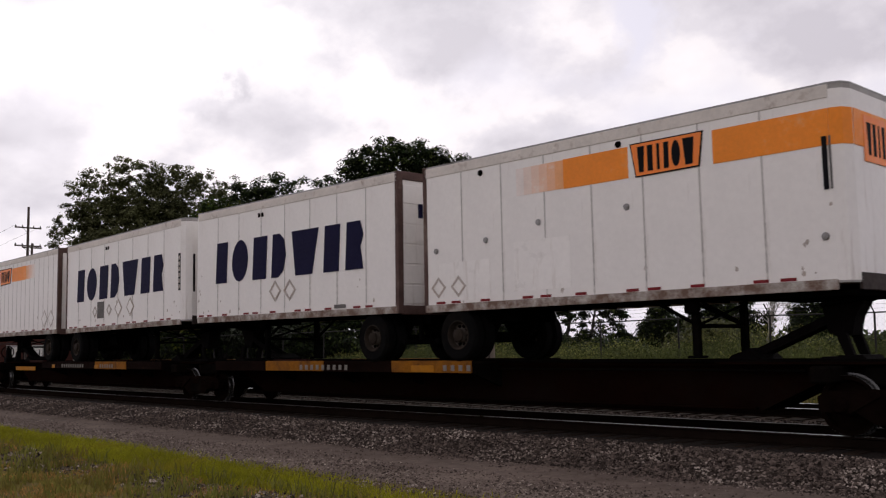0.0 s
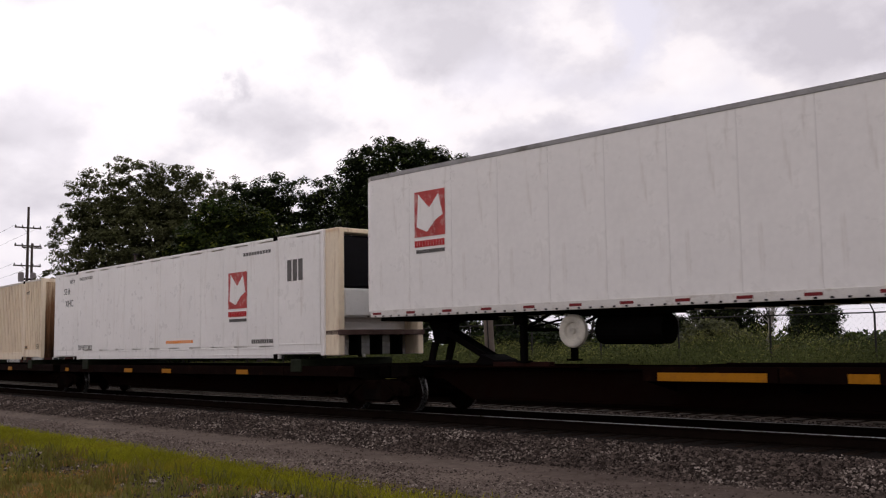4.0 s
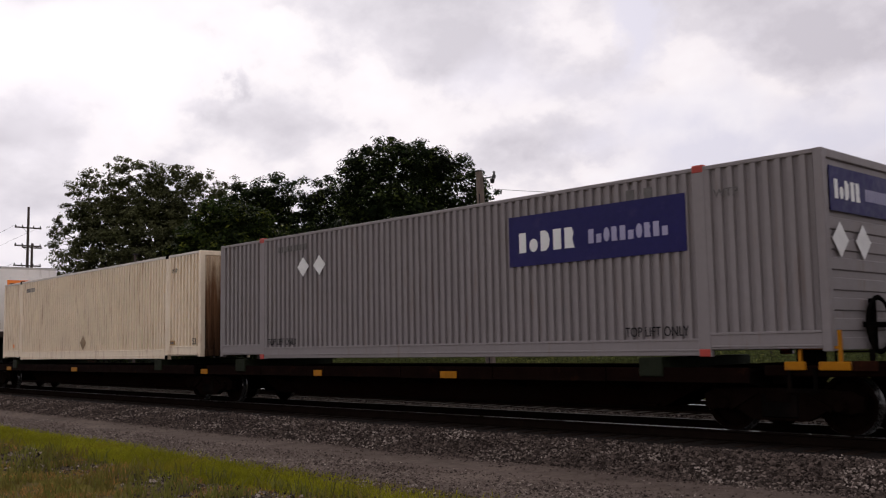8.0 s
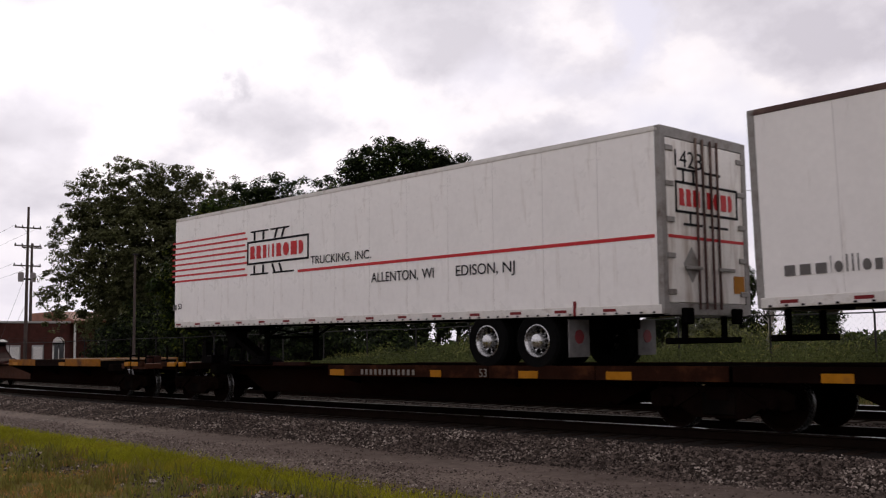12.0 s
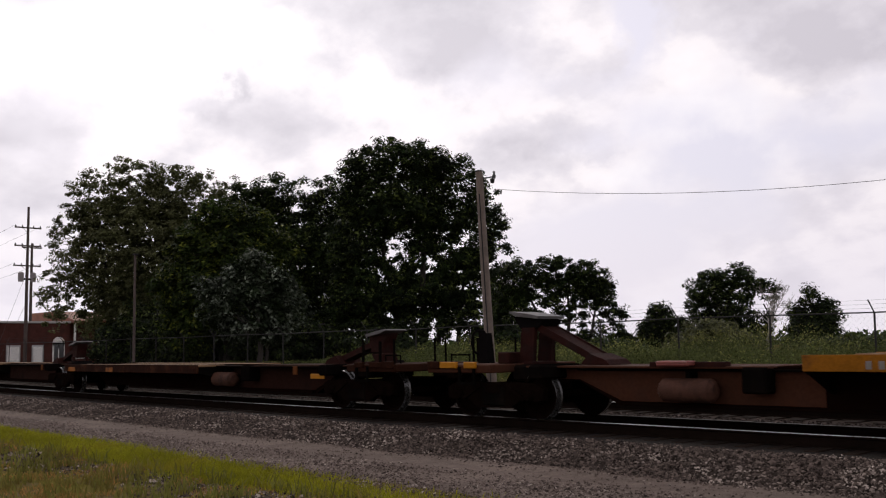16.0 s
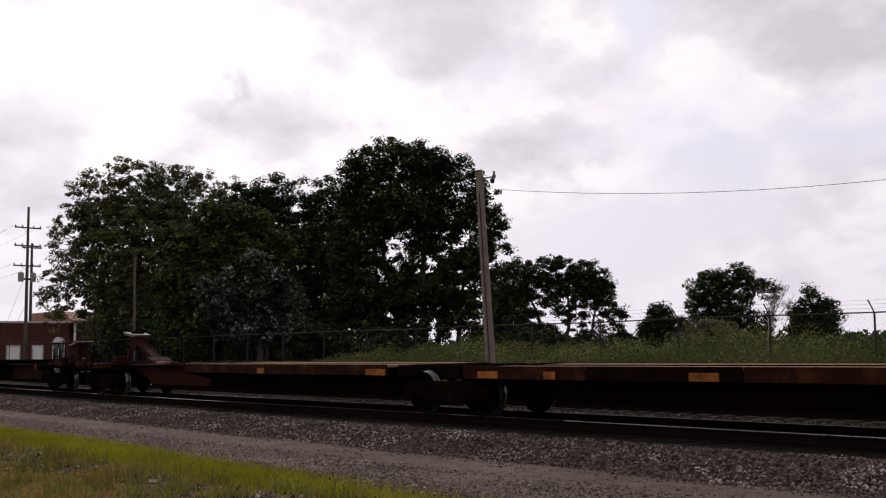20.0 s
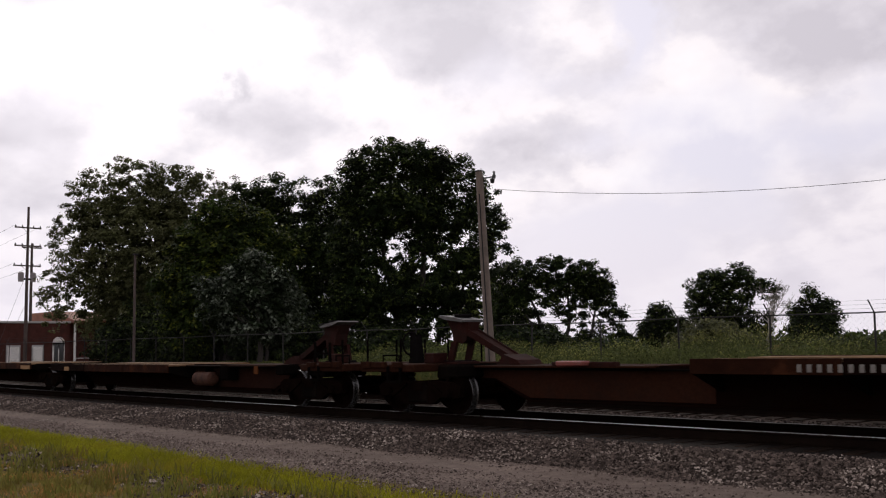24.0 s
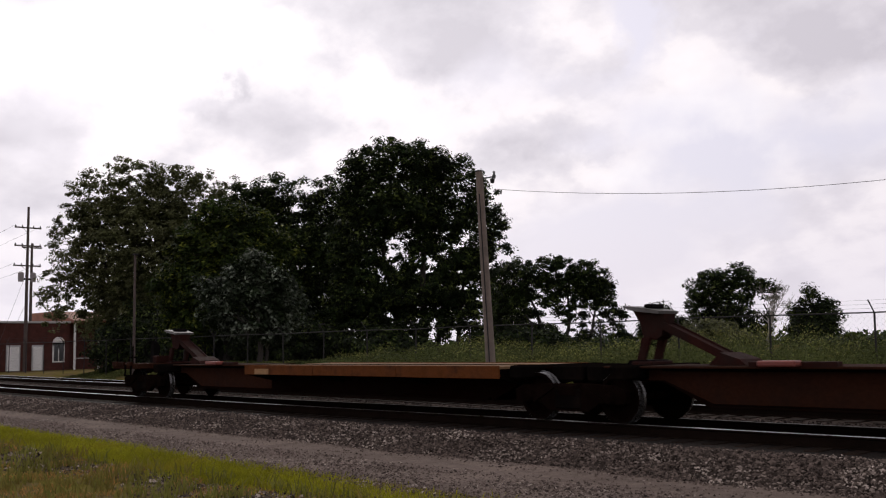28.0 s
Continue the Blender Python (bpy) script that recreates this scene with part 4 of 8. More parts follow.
def orange_sign_pup(zb, zt):
    h = 8.53 / 2
    r = pup_trailer("pup_trailer", "clean white short trailer with a big orange sign", 1, zb, zt, "smooth")
    g = Geo().prism([(-0.90, zb + 1.06), (2.74, zb + 1.06), (2.74, zb + 1.45), (2.82, zb + 1.5), (2.93, zb + 2.56), (-1.08, zb + 2.56), (-0.98, zb + 1.45), (-0.90, zb + 1.40)], -1.318, -1.304)
    part("sign_border", g, M_INK, r)
    g = Geo().prism([(-0.85, zb + 1.10), (2.69, zb + 1.10), (2.69, zb + 1.48), (2.77, zb + 1.53), (2.87, zb + 2.52), (-1.02, zb + 2.52), (-0.93, zb + 1.48), (-0.85, zb + 1.43)], -1.322, -1.310)
    part("sign", g, M_ORANGE2, r)
    blocks("sign_letters", -0.74, 2.62, zb + 1.30, zb + 2.32, SIGN_MARK, M_INK, r, y=-1.326)
    bars("phone_line", -1.03, 2.92, zb + 0.71, zb + 0.92, 15, M_INK, r, gap=0.66)
    bars("web_line", -0.48, 2.26, zb + 0.45, zb + 0.58, 21, M_REDFADE, r, gap=0.55)
    plate("nose_sign_ground", -0.85, 0.75, zt - 1.35, zt - 0.42, M_WHITE2, r, end=h + 0.012)
    plate("nose_sign", -0.75, 0.65, zt - 1.25, zt - 0.55, M_ORANGE2, r, end=h + 0.018)
    blocks("nose_letters", -0.65, 0.58, zt - 1.15, zt - 0.68, SIGN_MARK, M_INK, r, end=h + 0.024)
    bars("side_number", 3.95, 4.02, zb + 1.4, zb + 2.15, 1, M_INK, r)
    for x in (-3.72, -3.18):
        part("placard_holder", Geo().lathe([(0.165, 0.0), (0.17, -0.012), (0.195, -0.012), (0.20, 0.0)], (x, -1.302, zb + 0.50), 24), M_WEAR, r)
    bars("nose_number", -0.05, 0.28, zt - 1.56, zt - 1.48, 4, M_GREYINK, r, end=h + 0.012, gap=0.3)
    for y, z, q in ((-0.62, 0.62, 0.15), (-0.22, 0.52, 0.13), (-0.55, 1.32, 0.11)):
        part("scuff_ring", Geo().lathe([(q - 0.02, 0.0), (q - 0.015, 0.006), (q + 0.005, 0.006), (q + 0.01, 0.0)], (h + 0.008, y, zb + z), 18, 'x'), M_GREYINK, r, "dark rubbed ring on the nose")
    cb = part("coupling_box", Geo().box(h + 0.005, h + 0.09, 0.80, 1.12, zb + 0.42, zb + 0.60, 0.02), M_DOORFRAME, r, "rusty air line coupling box")
    part("coupling", Geo().tube((h + 0.04, 1.05, zb + 0.20), (h + 0.06, 1.05, zb + 0.44), 0.045, n=8), M_BLACK, cb)
    part("coupling", Geo().tube((h + 0.07, 1.04, zb + 0.66), (h + 0.07, 1.04, zb + 0.78), 0.06, n=8), M_DOORFRAME, cb)
    part("roof_cap", Geo().box(h - 0.75, h + 0.02, -1.31, -1.0, zt - 0.10, zt + 0.012, 0.03), M_GREYFRAME, r, "dark bent roof corner cap")
    for x, y in ((h - 0.62, -1.312), (h - 0.02, -1.12)):
        part("marker_lamp", Geo().box(x - 0.03, x + 0.03, y - 0.02, y + 0.02, zt - 0.34, zt - 0.20, 0.01), M_DOORFRAME, r)
    for i in range(7):                      # rust runs on the nose
        y = -1.0 + 0.31 * i
        part("stain", Geo().add([(h + 0.0095, y + u, zb + 0.32 + v) for u, v in ((-0.02, 0), (0.03, 0.01), (0.012, 0.42 + 0.12 * (i % 3)), (-0.01, 0.36))], [(0, 1, 2, 3)]), M_WEAR, r)
    for x in (2.95, 3.55):
        part("marker_lamp", Geo().lathe([(0.001, -0.03), (0.05, -0.025), (0.06, 0.0)], (x, -1.305, zt - 0.36 if x > 3 else zt - 0.4), 10), M_BLACK, r)
    return r


def emblem(root, x, z, w, h, end=None):
    """A red square mark with a pale figure, drawn as plain shapes, and two lines of print below it."""
    y = -1.309
    plate("emblem", x, x + w, z, z + h, M_REDFADE, root, y=y, end=end)
    pts = [(x + u * w, z + v * h) for u, v in ((0.08, 0.22), (0.42, 0.10), (0.70, 0.34), (0.94, 0.44), (0.80, 0.90), (0.50, 0.62), (0.14, 0.94))]
    if end is None:
        part("emblem_figure", Geo().prism(pts, y - 0.006, y + 0.001), M_WHITE2, root)
    else:
        part("emblem_figure", Geo().add([(end + 0.008, p, q) for p, q in pts] + [(end, p, q) for p, q in pts], [tuple(range(7)), tuple(range(13, 6, -1))]), M_WHITE2, root)
    bars("emblem_print", x, x + w, z - 0.22 * h, z - 0.08 * h, 11, M_RED, root, y=y, end=end)
    bars("emblem_print", x + 0.05 * w, x + w, z - 0.36 * h, z - 0.28 * h, 16, M_GREYINK, root, y=y, end=end)


def van_trailer(label, front, zb, zt, hub, panels, roof_mat=None, clean=True, axle=3.02, trim=None, flaps=True):
    L = 16.15
    h = L / 2
    r = thing("semi_trailer", label, "trailer", "long trailers on the train")
    a, b = (-h, h - 0.22) if front > 0 else (-h + 0.22, h)
    shell(r, L, front, zb, zt, M_WHITE2 if clean else M_WHITE, M_WHITETAPE, even(a, b, panels), panel_gap=0.007, proud=0.0035, roof_mat=roof_mat or M_ALU, top_h=0.09)
    doors(r, L, front, zb, zt, M_DOORWHITE, trim=trim)
    running_gear(r, L, front, zb, [-h + axle, -h + axle + 1.23], hub, flaps=flaps)
    tape(r, L, zb, 1.05, 15, -h + 0.3, 0.27)
    rv = Geo()
    for i in range(66):
        x = -h + 0.12 + i * 0.244
        rv.box(x, x + 0.05, -1.324, -1.312, zb + 0.012, zb + 0.04)
    part("notched_strip", rv, M_BLACK, r)["kind"] = "stuff"
    return r


def red_emblem_reefer(zb, zt):
    r = van_trailer("white refrigerated trailer with a red emblem and nose-mounted cooling unit", 1, zb, zt, M_HUB, 13)
    emblem(r, 5.68, zb + 1.62, 0.87, 0.88)
    reefer_unit(r, 16.15, 1, zt, zb)
    bars("fleet_number", 6.75, 7.45, zb + 0.34, zb + 0.46, 9, M_GREYINK, r)
    bars("fleet_number", 7.5, 7.75, zb + 0.40, zb + 0.56, 3, M_GREYINK, r)
    writing("length_mark", "53", 0.15, 7.62, zb + 0.17, M_INK, r, y=-1.322)
    tank_and_spare(r, 3.2, zb)
    part("hose", Geo().lathe([(0.001, 0.0), (0.16, 0.03), (0.15, 0.2), (0.13, 0.42), (0.06, 0.52), (0.001, 0.53)], (8.75, -0.45, zb - 0.52), 14, 'z'), mat("dull_red_hose", (0.035, 0.004, 0.004), 0.6, var=0.3, scale=6, gloss=0.15), r, "dull red coiled hose bundle", smooth=True)
    part("hose_hanger", Geo().tube((8.75, -0.45, zb - 0.05), (8.70, -0.45, zb + 0.5), 0.03, n=6), M_BLACK, r)
    return r


def tank_and_spare(root, x, zb):
    """A spare wheel and a fuel tank slung under the floor."""
    t = part("spare_tyre", Geo().lathe([(0.16, -0.05), (0.26, -0.06), (0.29, -0.04), (0.29, 0.04), (0.26, 0.06), (0.16, 0.05)], (x, -1.0, zb - 0.36), 24), M_HUB, root, "pale painted spare wheel", smooth=True)
    part("rim", Geo().lathe([(0.17, -0.05), (0.14, -0.01), (0.06, -0.01), (0.05, -0.04), (0.001, -0.04)], (x, -1.0, zb - 0.36), 20), M_HUB, t, smooth=True)
    part("fuel_tank", Geo().tube((x + 0.35, -0.6, zb - 0.34), (x + 1.7, -0.6, zb - 0.34), 0.26, n=16), M_BLACK, root)
    part("tank_hanger", Geo().box(x - 0.1, x + 2.1, -0.8, -0.7, zb - 0.1, zb), M_BLACK, root)


def rear_emblem_trailer(zb, zt):
    h = 16.15 / 2
    r = van_trailer("white long trailer with red-marked worn rear doors and cream wheels", -1, zb, zt, M_HUB, 13, axle=2.55)
    emblem(r, -6.46, zb + 1.58, 0.88, 0.92)
    emblem(r, -1.0, zt - 1.25, 0.85, 0.95, end=h + 0.05)
    bars("side_placard", 3.5, 3.95, zb + 0.58, zb + 0.70, 2, M_ORANGE, r)
    bars("side_placard", 3.98, 4.25, zb + 0.58, zb + 0.70, 2, M_GREYINK, r)
    bars("door_print", -1.0, -0.1, zb + 1.5, zb + 1.6, 9, M_INK, r, end=h + 0.05)
    plate("door_label", 0.6, 0.95, zb + 1.3, zb + 1.6, M_MARK, r, end=h + 0.05)
    part("spoiler", Geo().box(h - 0.5, h + 0.12, -0.5, 1.1, zt - 0.01, zt + 0.06, 0.02), M_DOORFRAME, r)
    tank_and_spare(r, -2.7, zb)
    return r


def blue_disc_reefer(zb, zt):
    r = van_trailer("white refrigerated trailer with navy lettering, blue discs and dark roof edge", 1, zb, zt, M_HUBDIRTY, 13, roof_mat=M_DOORFRAME, clean=False, axle=3.28, trim=M_GREYFRAME)
    blocks("big_lettering", -3.50, -0.28, zb + 1.66, zb + 2.24, DISC_MARK, M_BLUE, r, lean=0.22)
    blocks("small_lettering", -0.02, 3.45, zb + 1.68, zb + 2.02, SMALL_MARK, M_NAVY, r)
    plate("underline", -3.55, -0.05, zb + 1.56, zb + 1.60, M_BLUE, r)
    plate("underline", -0.05, 3.5, zb + 1.56, zb + 1.60, M_BLUE, r)
    for x in (-3.05, -2.42, 2.06, 2.71):
        part("disc", Geo().lathe([(0.001, -0.012), (0.30, -0.012), (0.305, -0.004)], (x, -1.30, zb + 1.14), 32), M_BLUE, r, "flat blue painted disc")
    writing("length_mark", "53'", 0.30, -0.24, zb + 0.37, M_INK, r)
    blocks("web_line", -7.7, -5.35, zb + 0.44, zb + 0.68, [("low", 1.3), ("low", 1.3), ("low", 1.3), ("bar", 0.3), ("lowdisc", 0.9), ("bar", 0.45), ("bar", 0.45), ("bar", 0.4), ("lowdisc", 0.9), ("low", 0.9), ("lowdisc", 0.85), ("lowdisc", 0.9), ("bar", 0.3), ("lowdisc", 0.85), ("lowdisc", 0.95), ("low", 1.4)], M_GREYINK, r, gap=0.24)
    bars("fleet_mark", 5.92, 6.38, zb + 0.50, zb + 0.68, 4, M_GREYINK, r, gap=0.5)
    writing("fleet_number", "553087", 0.27, 6.46, zb + 0.50, M_INK, r, width=0.85)
    part("round_seal", Geo().lathe([(0.001, -0.01), (0.08, -0.01), (0.085, -0.002)], (7.60, -1.302, zb + 0.58), 20), M_TAN, r)
    bars("nose_number", 7.55, 7.62, zb + 1.55, zb + 2.15, 1, M_GREYINK, r)
    plate("nose_plate", 7.1, 7.4, zt - 0.28, zt - 0.16, M_INK, r)
    plate("skirt_patch", 2.75, 3.4, zb + 0.02, zb + 0.22, M_ALU, r, y=-1.325)
    plate("side_box", 2.2, 2.5, zb + 0.35, zb + 0.42, M_GREYINK, r)
    reefer_unit(r, 16.15, 1, zt, zb, 1)
    tank_and_spare(r, 3.5, zb)
    return r


def striped_van(zb, zt):
    h = 16.15 / 2
    r = van_trailer("white long trailer with red stripes, boxed emblem and bright alloy wheels", -1, zb, zt, M_CHROME, 13, roof_mat=M_WHITETAPE, axle=2.65, trim=M_GREYFRAME, flaps=mat("grey_mud_flap", (0.20, 0.19, 0.185), 0.8, var=0.3, scale=5, gloss=0.1))
    z = zb + 1.24
    for i in range(8):
        plate("stripe", -h + 0.02, -4.15 - 0.1 * (i % 2), z + i * 0.152, z + i * 0.152 + 0.05, M_RED, r)
    plate("long_stripe", -1.95, h - 0.1, z - 0.03, z + 0.03, M_RED, r)
    for a, b, c, d in ((-4.16, -1.5, z + 0.26, z + 0.31), (-4.16, -1.5, z + 0.80, z + 0.85), (-4.16, -4.10, z + 0.26, z + 0.85), (-1.56, -1.5, z + 0.26, z + 0.85), (-4.0, -3.2, z + 1.06, z + 1.10), (-3.1, -2.3, z + 1.06, z + 1.10),
                       (-4.0, -3.2, z + 0.0, z + 0.04), (-3.0, -2.1, z + 0.0, z + 0.04)):
        plate("emblem_frame", a, b, c, d, M_INK, r)
    for x, lean in ((-3.85, 0), (-3.45, 0), (-2.95, 0.5), (-2.65, 0.5)):
        for zz in (z + 0.86, z + 0.04):
            part("emblem_leg", Geo().prism([(x, zz), (x + 0.07, zz), (x + 0.07 + (lean if zz > z + 0.5 else -lean) * 0.2, zz + 0.2), (x + (lean if zz > z + 0.5 else -lean) * 0.2, zz + 0.2)], -1.316, -1.304), M_INK, r)
    blocks("emblem_letters", -4.0, -1.64, z + 0.40, z + 0.72, BOX_MARK, M_RED, r)
    for word, size, x, dz, w in (("TRUCKING,", 0.27, -1.42, 0.12, 1.52), ("INC.", 0.27, 0.22, 0.12, 0.55), ("ALLENTON,", 0.29, 0.80, -0.40, 1.50), ("WI", 0.29, 2.42, -0.40, 0.35),
                                 ("EDISON,", 0.29, 3.38, -0.40, 1.12), ("NJ", 0.29, 4.62, -0.40, 0.30)):
        writing("side_text", word, size, x, z + dz, M_INK, r, width=w)
    writing("length_mark", "53", 0.22, -7.7, zb + 0.50, M_INK, r)
    bars("small_mark", -7.98, -7.76, zb + 0.48, zb + 0.62, 2, M_GREYINK, r)
    plate("rear_band", -1.14, 1.14, z - 0.02, z + 0.03, M_RED, r, end=h + 0.05)
    blocks("rear_letters", -0.80, 0.86, z + 0.52, z + 0.80, BOX_MARK, M_RED, r, end=h + 0.05)
    for y0, y1, c0, c1 in ((-0.92, 0.98, z + 0.40, z + 0.44), (-0.92, 0.98, z + 0.88, z + 0.92), (-0.92, -0.88, z + 0.40, z + 0.92), (0.94, 0.98, z + 0.40, z + 0.92),
                           (-0.85, -0.25, z + 1.10, z + 1.14), (-0.10, 0.45, z + 1.10, z + 1.14), (-0.70, -0.15, z + 0.20, z + 0.24), (0.05, 0.65, z + 0.20, z + 0.24),
                           (-0.70, -0.66, z + 0.92, z + 1.10), (-0.40, -0.36, z + 0.92, z + 1.10), (0.10, 0.14, z + 0.92, z + 1.10), (-0.52, -0.48, z + 0.24, z + 0.40), (-0.30, -0.26, z + 0.24, z + 0.40), (0.34, 0.38, z + 0.24, z + 0.40)):
        plate("rear_frame", y0, y1, c0, c1, M_INK, r, end=h + 0.052)
    part("placard_holder", Geo().add([(h + 0.051, y, q) for y, q in ((-0.75, zb + 0.80), (-0.50, zb + 0.50), (-0.25, zb + 0.80), (-0.50, zb + 1.10))] + [(h + 0.044, -0.5, zb + 0.8)], [(0, 1, 2, 3), (0, 4, 1), (1, 4, 2), (2, 4, 3), (3, 4, 0)]), M_GREYFRAME, r)
    plate("door_sticker", 0.78, 1.12, zb + 0.36, zb + 0.66, M_MARK, r, end=h + 0.05, label="yellow warning sticker")
    for y in (-0.75, 0.75):
        part("bumper_pad", Geo().box(h + 0.05, h + 0.16, y - 0.12, y + 0.12, zb - 0.16, zb + 0.10, 0.02), M_BLACK, r)
    writing("rear_number", "1428", 0.40, -1.00, zt - 0.62, M_INK, r, end=h + 0.049, width=0.80)
    for sy in (-1, 1):
        part("flap_disc", Geo().lathe([(0.001, 0.012), (0.12, 0.012), (0.125, 0.004)], (h - 2.65 + 0.72 + 0.008, sy * 1.0, 1.55), 18, 'x'), M_REDTAPE, r)
    part("red_tape", Geo().box(6.3, 6.35, -1.33, -1.31, zb + 0.0, zb + 0.25), M_REDTAPE, r)
    return r


# ---------- containers ----------
def ribs(L, h0, h1, x0, x1, pitch, depth, y, flip=1):
    """A corrugated sheet in the x-z plane: trapezoid folds."""
    g = Geo()
    n = max(1, round((x1 - x0) / pitch))
    p = (x1 - x0) / n
    line = []
    for i in range(n):
        a = x0 + i * p
        line += [(a, 0), (a + 0.44 * p, 0), (a + 0.48 * p, depth), (a + 0.95 * p, depth)]
    line.append((x1, 0))
    vs, fs = [], []
    for a, d in line:
        vs += [(a, y + flip * d, h0), (a, y + flip * d, h1)]
    for i in range(len(line) - 1):
        fs.append((2 * i, 2 * i + 2, 2 * i + 3, 2 * i + 1))
    return g.add(vs, fs)


def container(label, paint, end_paint, zb=1.14, H=2.90, pitch=0.184, castings=M_DARK, depth=0.085):
    L = 16.15
    h, w = L / 2, 1.295
    r = thing("shipping_container", label, "container", "containers on the train")
    z0, z1 = zb, zb + H
    part("core", Geo().box(-h + 0.1, h - 0.1, -1.19, 1.21, z0 + 0.1, z1 - 0.06), paint, r)
    part("roof", Geo().box(-h + 0.02, h - 0.02, -w + 0.02, w - 0.02, z1 - 0.055, z1 - 0.01, 0.01), paint, r)
    posts = [-6.10, 6.10]
    edges = [(-h + 0.14, -6.10 - 0.11), (-6.10 + 0.11, 6.10 - 0.11), (6.10 + 0.11, h - 0.14)]
    for k, (a, b) in enumerate(edges):
        low = 0.26 if k == 1 else 0.34
        part("side_sheet", ribs(L, z0 + low, z1 - 0.07, a, b, pitch, depth, -w + 0.004), paint, r)
        part("bottom_rail", Geo().box(a - 0.01, b + 0.01, -w, -w + 0.06, z0 + (0.0 if k == 1 else 0.09), z0 + low, 0.008), paint, r)
        part("rail_lip", Geo().box(a - 0.01, b + 0.01, -w - 0.012, -w + 0.02, z0 + low - 0.035, z0 + low + 0.004, 0.006), paint, r)
        part("rail_lip", Geo().box(a - 0.01, b + 0.01, -w - 0.012, -w + 0.02, z0 + (0.07 if k == 1 else 0.12), z0 + (0.10 if k == 1 else 0.15), 0.006), paint, r)
    part("far_sheet", Geo().box(-h + 0.1, h - 0.1, w - 0.05, w - 0.02, z0 + 0.05, z1 - 0.08), paint, r)
    for sy in (-1, 1):
        part("top_rail", Geo().box(-h + 0.1, h - 0.1, sy * (w - 0.03) - 0.03, sy * (w - 0.03) + 0.03, z1 - 0.07, z1 - 0.005, 0.008), M_PALEBAND if paint is M_TAN else paint, r)
        for x in (-h + 0.07, h - 0.07):
            part("corner_post", Geo().box(x - 0.07, x + 0.07, sy * (w - 0.07) - 0.07, sy * (w - 0.07) + 0.072, z0 + 0.05, z1, 0.012), paint, r)
        for x in posts:
            p = part("lifting_post", Geo().box(x - 0.11, x + 0.11, sy * (w - 0.04) - 0.05, sy * (w - 0.04) + 0.05, z0 - 0.02, z1, 0.012), paint, r)
            for z in (z0 - 0.02, z1 - 0.10):
                part("corner_casting", Geo().box(x - 0.10, x + 0.10, sy * (w - 0.04) - 0.058, sy * (w - 0.04) + 0.058, z, z + 0.125, 0.015), castings, p)
    # the end wall that faces forward
    n = 8
    hz = (H - 0.62) / n
    rib = Geo().prism([(h - 0.06, 0), (h - 0.06, 0.26 * hz), (h - 0.02, 0.36 * hz), (h - 0.02, 0.9 * hz), (h - 0.06, hz)], -w + 0.13, w - 0.13).mesh("end_rib", end_paint)
    for i in range(n if end_paint is not M_TANRUST else 0):
        share("end_rib", rib, r, (0, 0, z0 + 0.24 + i * hz))
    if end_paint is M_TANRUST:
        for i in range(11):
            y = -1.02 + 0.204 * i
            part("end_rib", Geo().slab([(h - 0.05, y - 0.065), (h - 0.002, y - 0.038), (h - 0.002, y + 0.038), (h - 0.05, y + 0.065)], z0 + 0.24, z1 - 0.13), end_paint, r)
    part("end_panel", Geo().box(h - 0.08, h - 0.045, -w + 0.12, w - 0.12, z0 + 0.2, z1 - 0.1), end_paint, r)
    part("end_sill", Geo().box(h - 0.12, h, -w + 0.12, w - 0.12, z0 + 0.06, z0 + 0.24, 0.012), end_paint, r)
    part("end_header", Geo().box(h - 0.12, h, -w + 0.12, w - 0.12, z1 - 0.13, z1 - 0.002, 0.012), paint, r)
    part("rear_panel", Geo().box(-h + 0.02, -h + 0.08, -w + 0.12, w - 0.12, z0 + 0.08, z1 - 0.05), paint, r)
    return r


def cream_container(second):
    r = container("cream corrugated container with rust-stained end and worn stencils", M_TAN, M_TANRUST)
    z = 1.14
    writing("stencil", "53", 0.24, 7.61, z + 0.38, M_INK, r, y=-1.296)
    writing("stencil", "WTP", 0.17, 6.38, z + 2.38, M_INK, r, y=-1.296, width=0.33)
    if not second:
        writing("stencil", "WTP", 0.22, -7.1, z + 2.38, M_GREYINK, r, y=-1.296)
    bars("serial_number", -5.53, -4.69, z + 2.46, z + 2.60, 9, M_GREYINK, r, y=-1.290, gap=0.35)
    placards(r, 0.03, z + 0.53, 1, 0.33, "diamond", 0.6, mat("tan_placard", (0.30, 0.20, 0.11), 0.7, var=0.25))
    bars("side_label", 6.31, 6.60, z + 0.38, z + 0.50, 1, mat("tan_data_plate", (0.42, 0.25, 0.09), 0.7, var=0.3, scale=8), r, y=-1.296, gap=0.0)
    bars("label_print", 6.34, 6.57, z + 0.41, z + 0.47, 4, M_GREYINK, r, y=-1.3035, gap=0.4)
    bars("side_label", -6.9, -6.7, z + 0.44, z + 0.56, 1, M_ORANGE, r, y=-1.296)
    bars("end_number", -0.28, 0.30, z + 2.32, z + 2.47, 4, M_INK, r, end=8.078, gap=0.45)
    return r


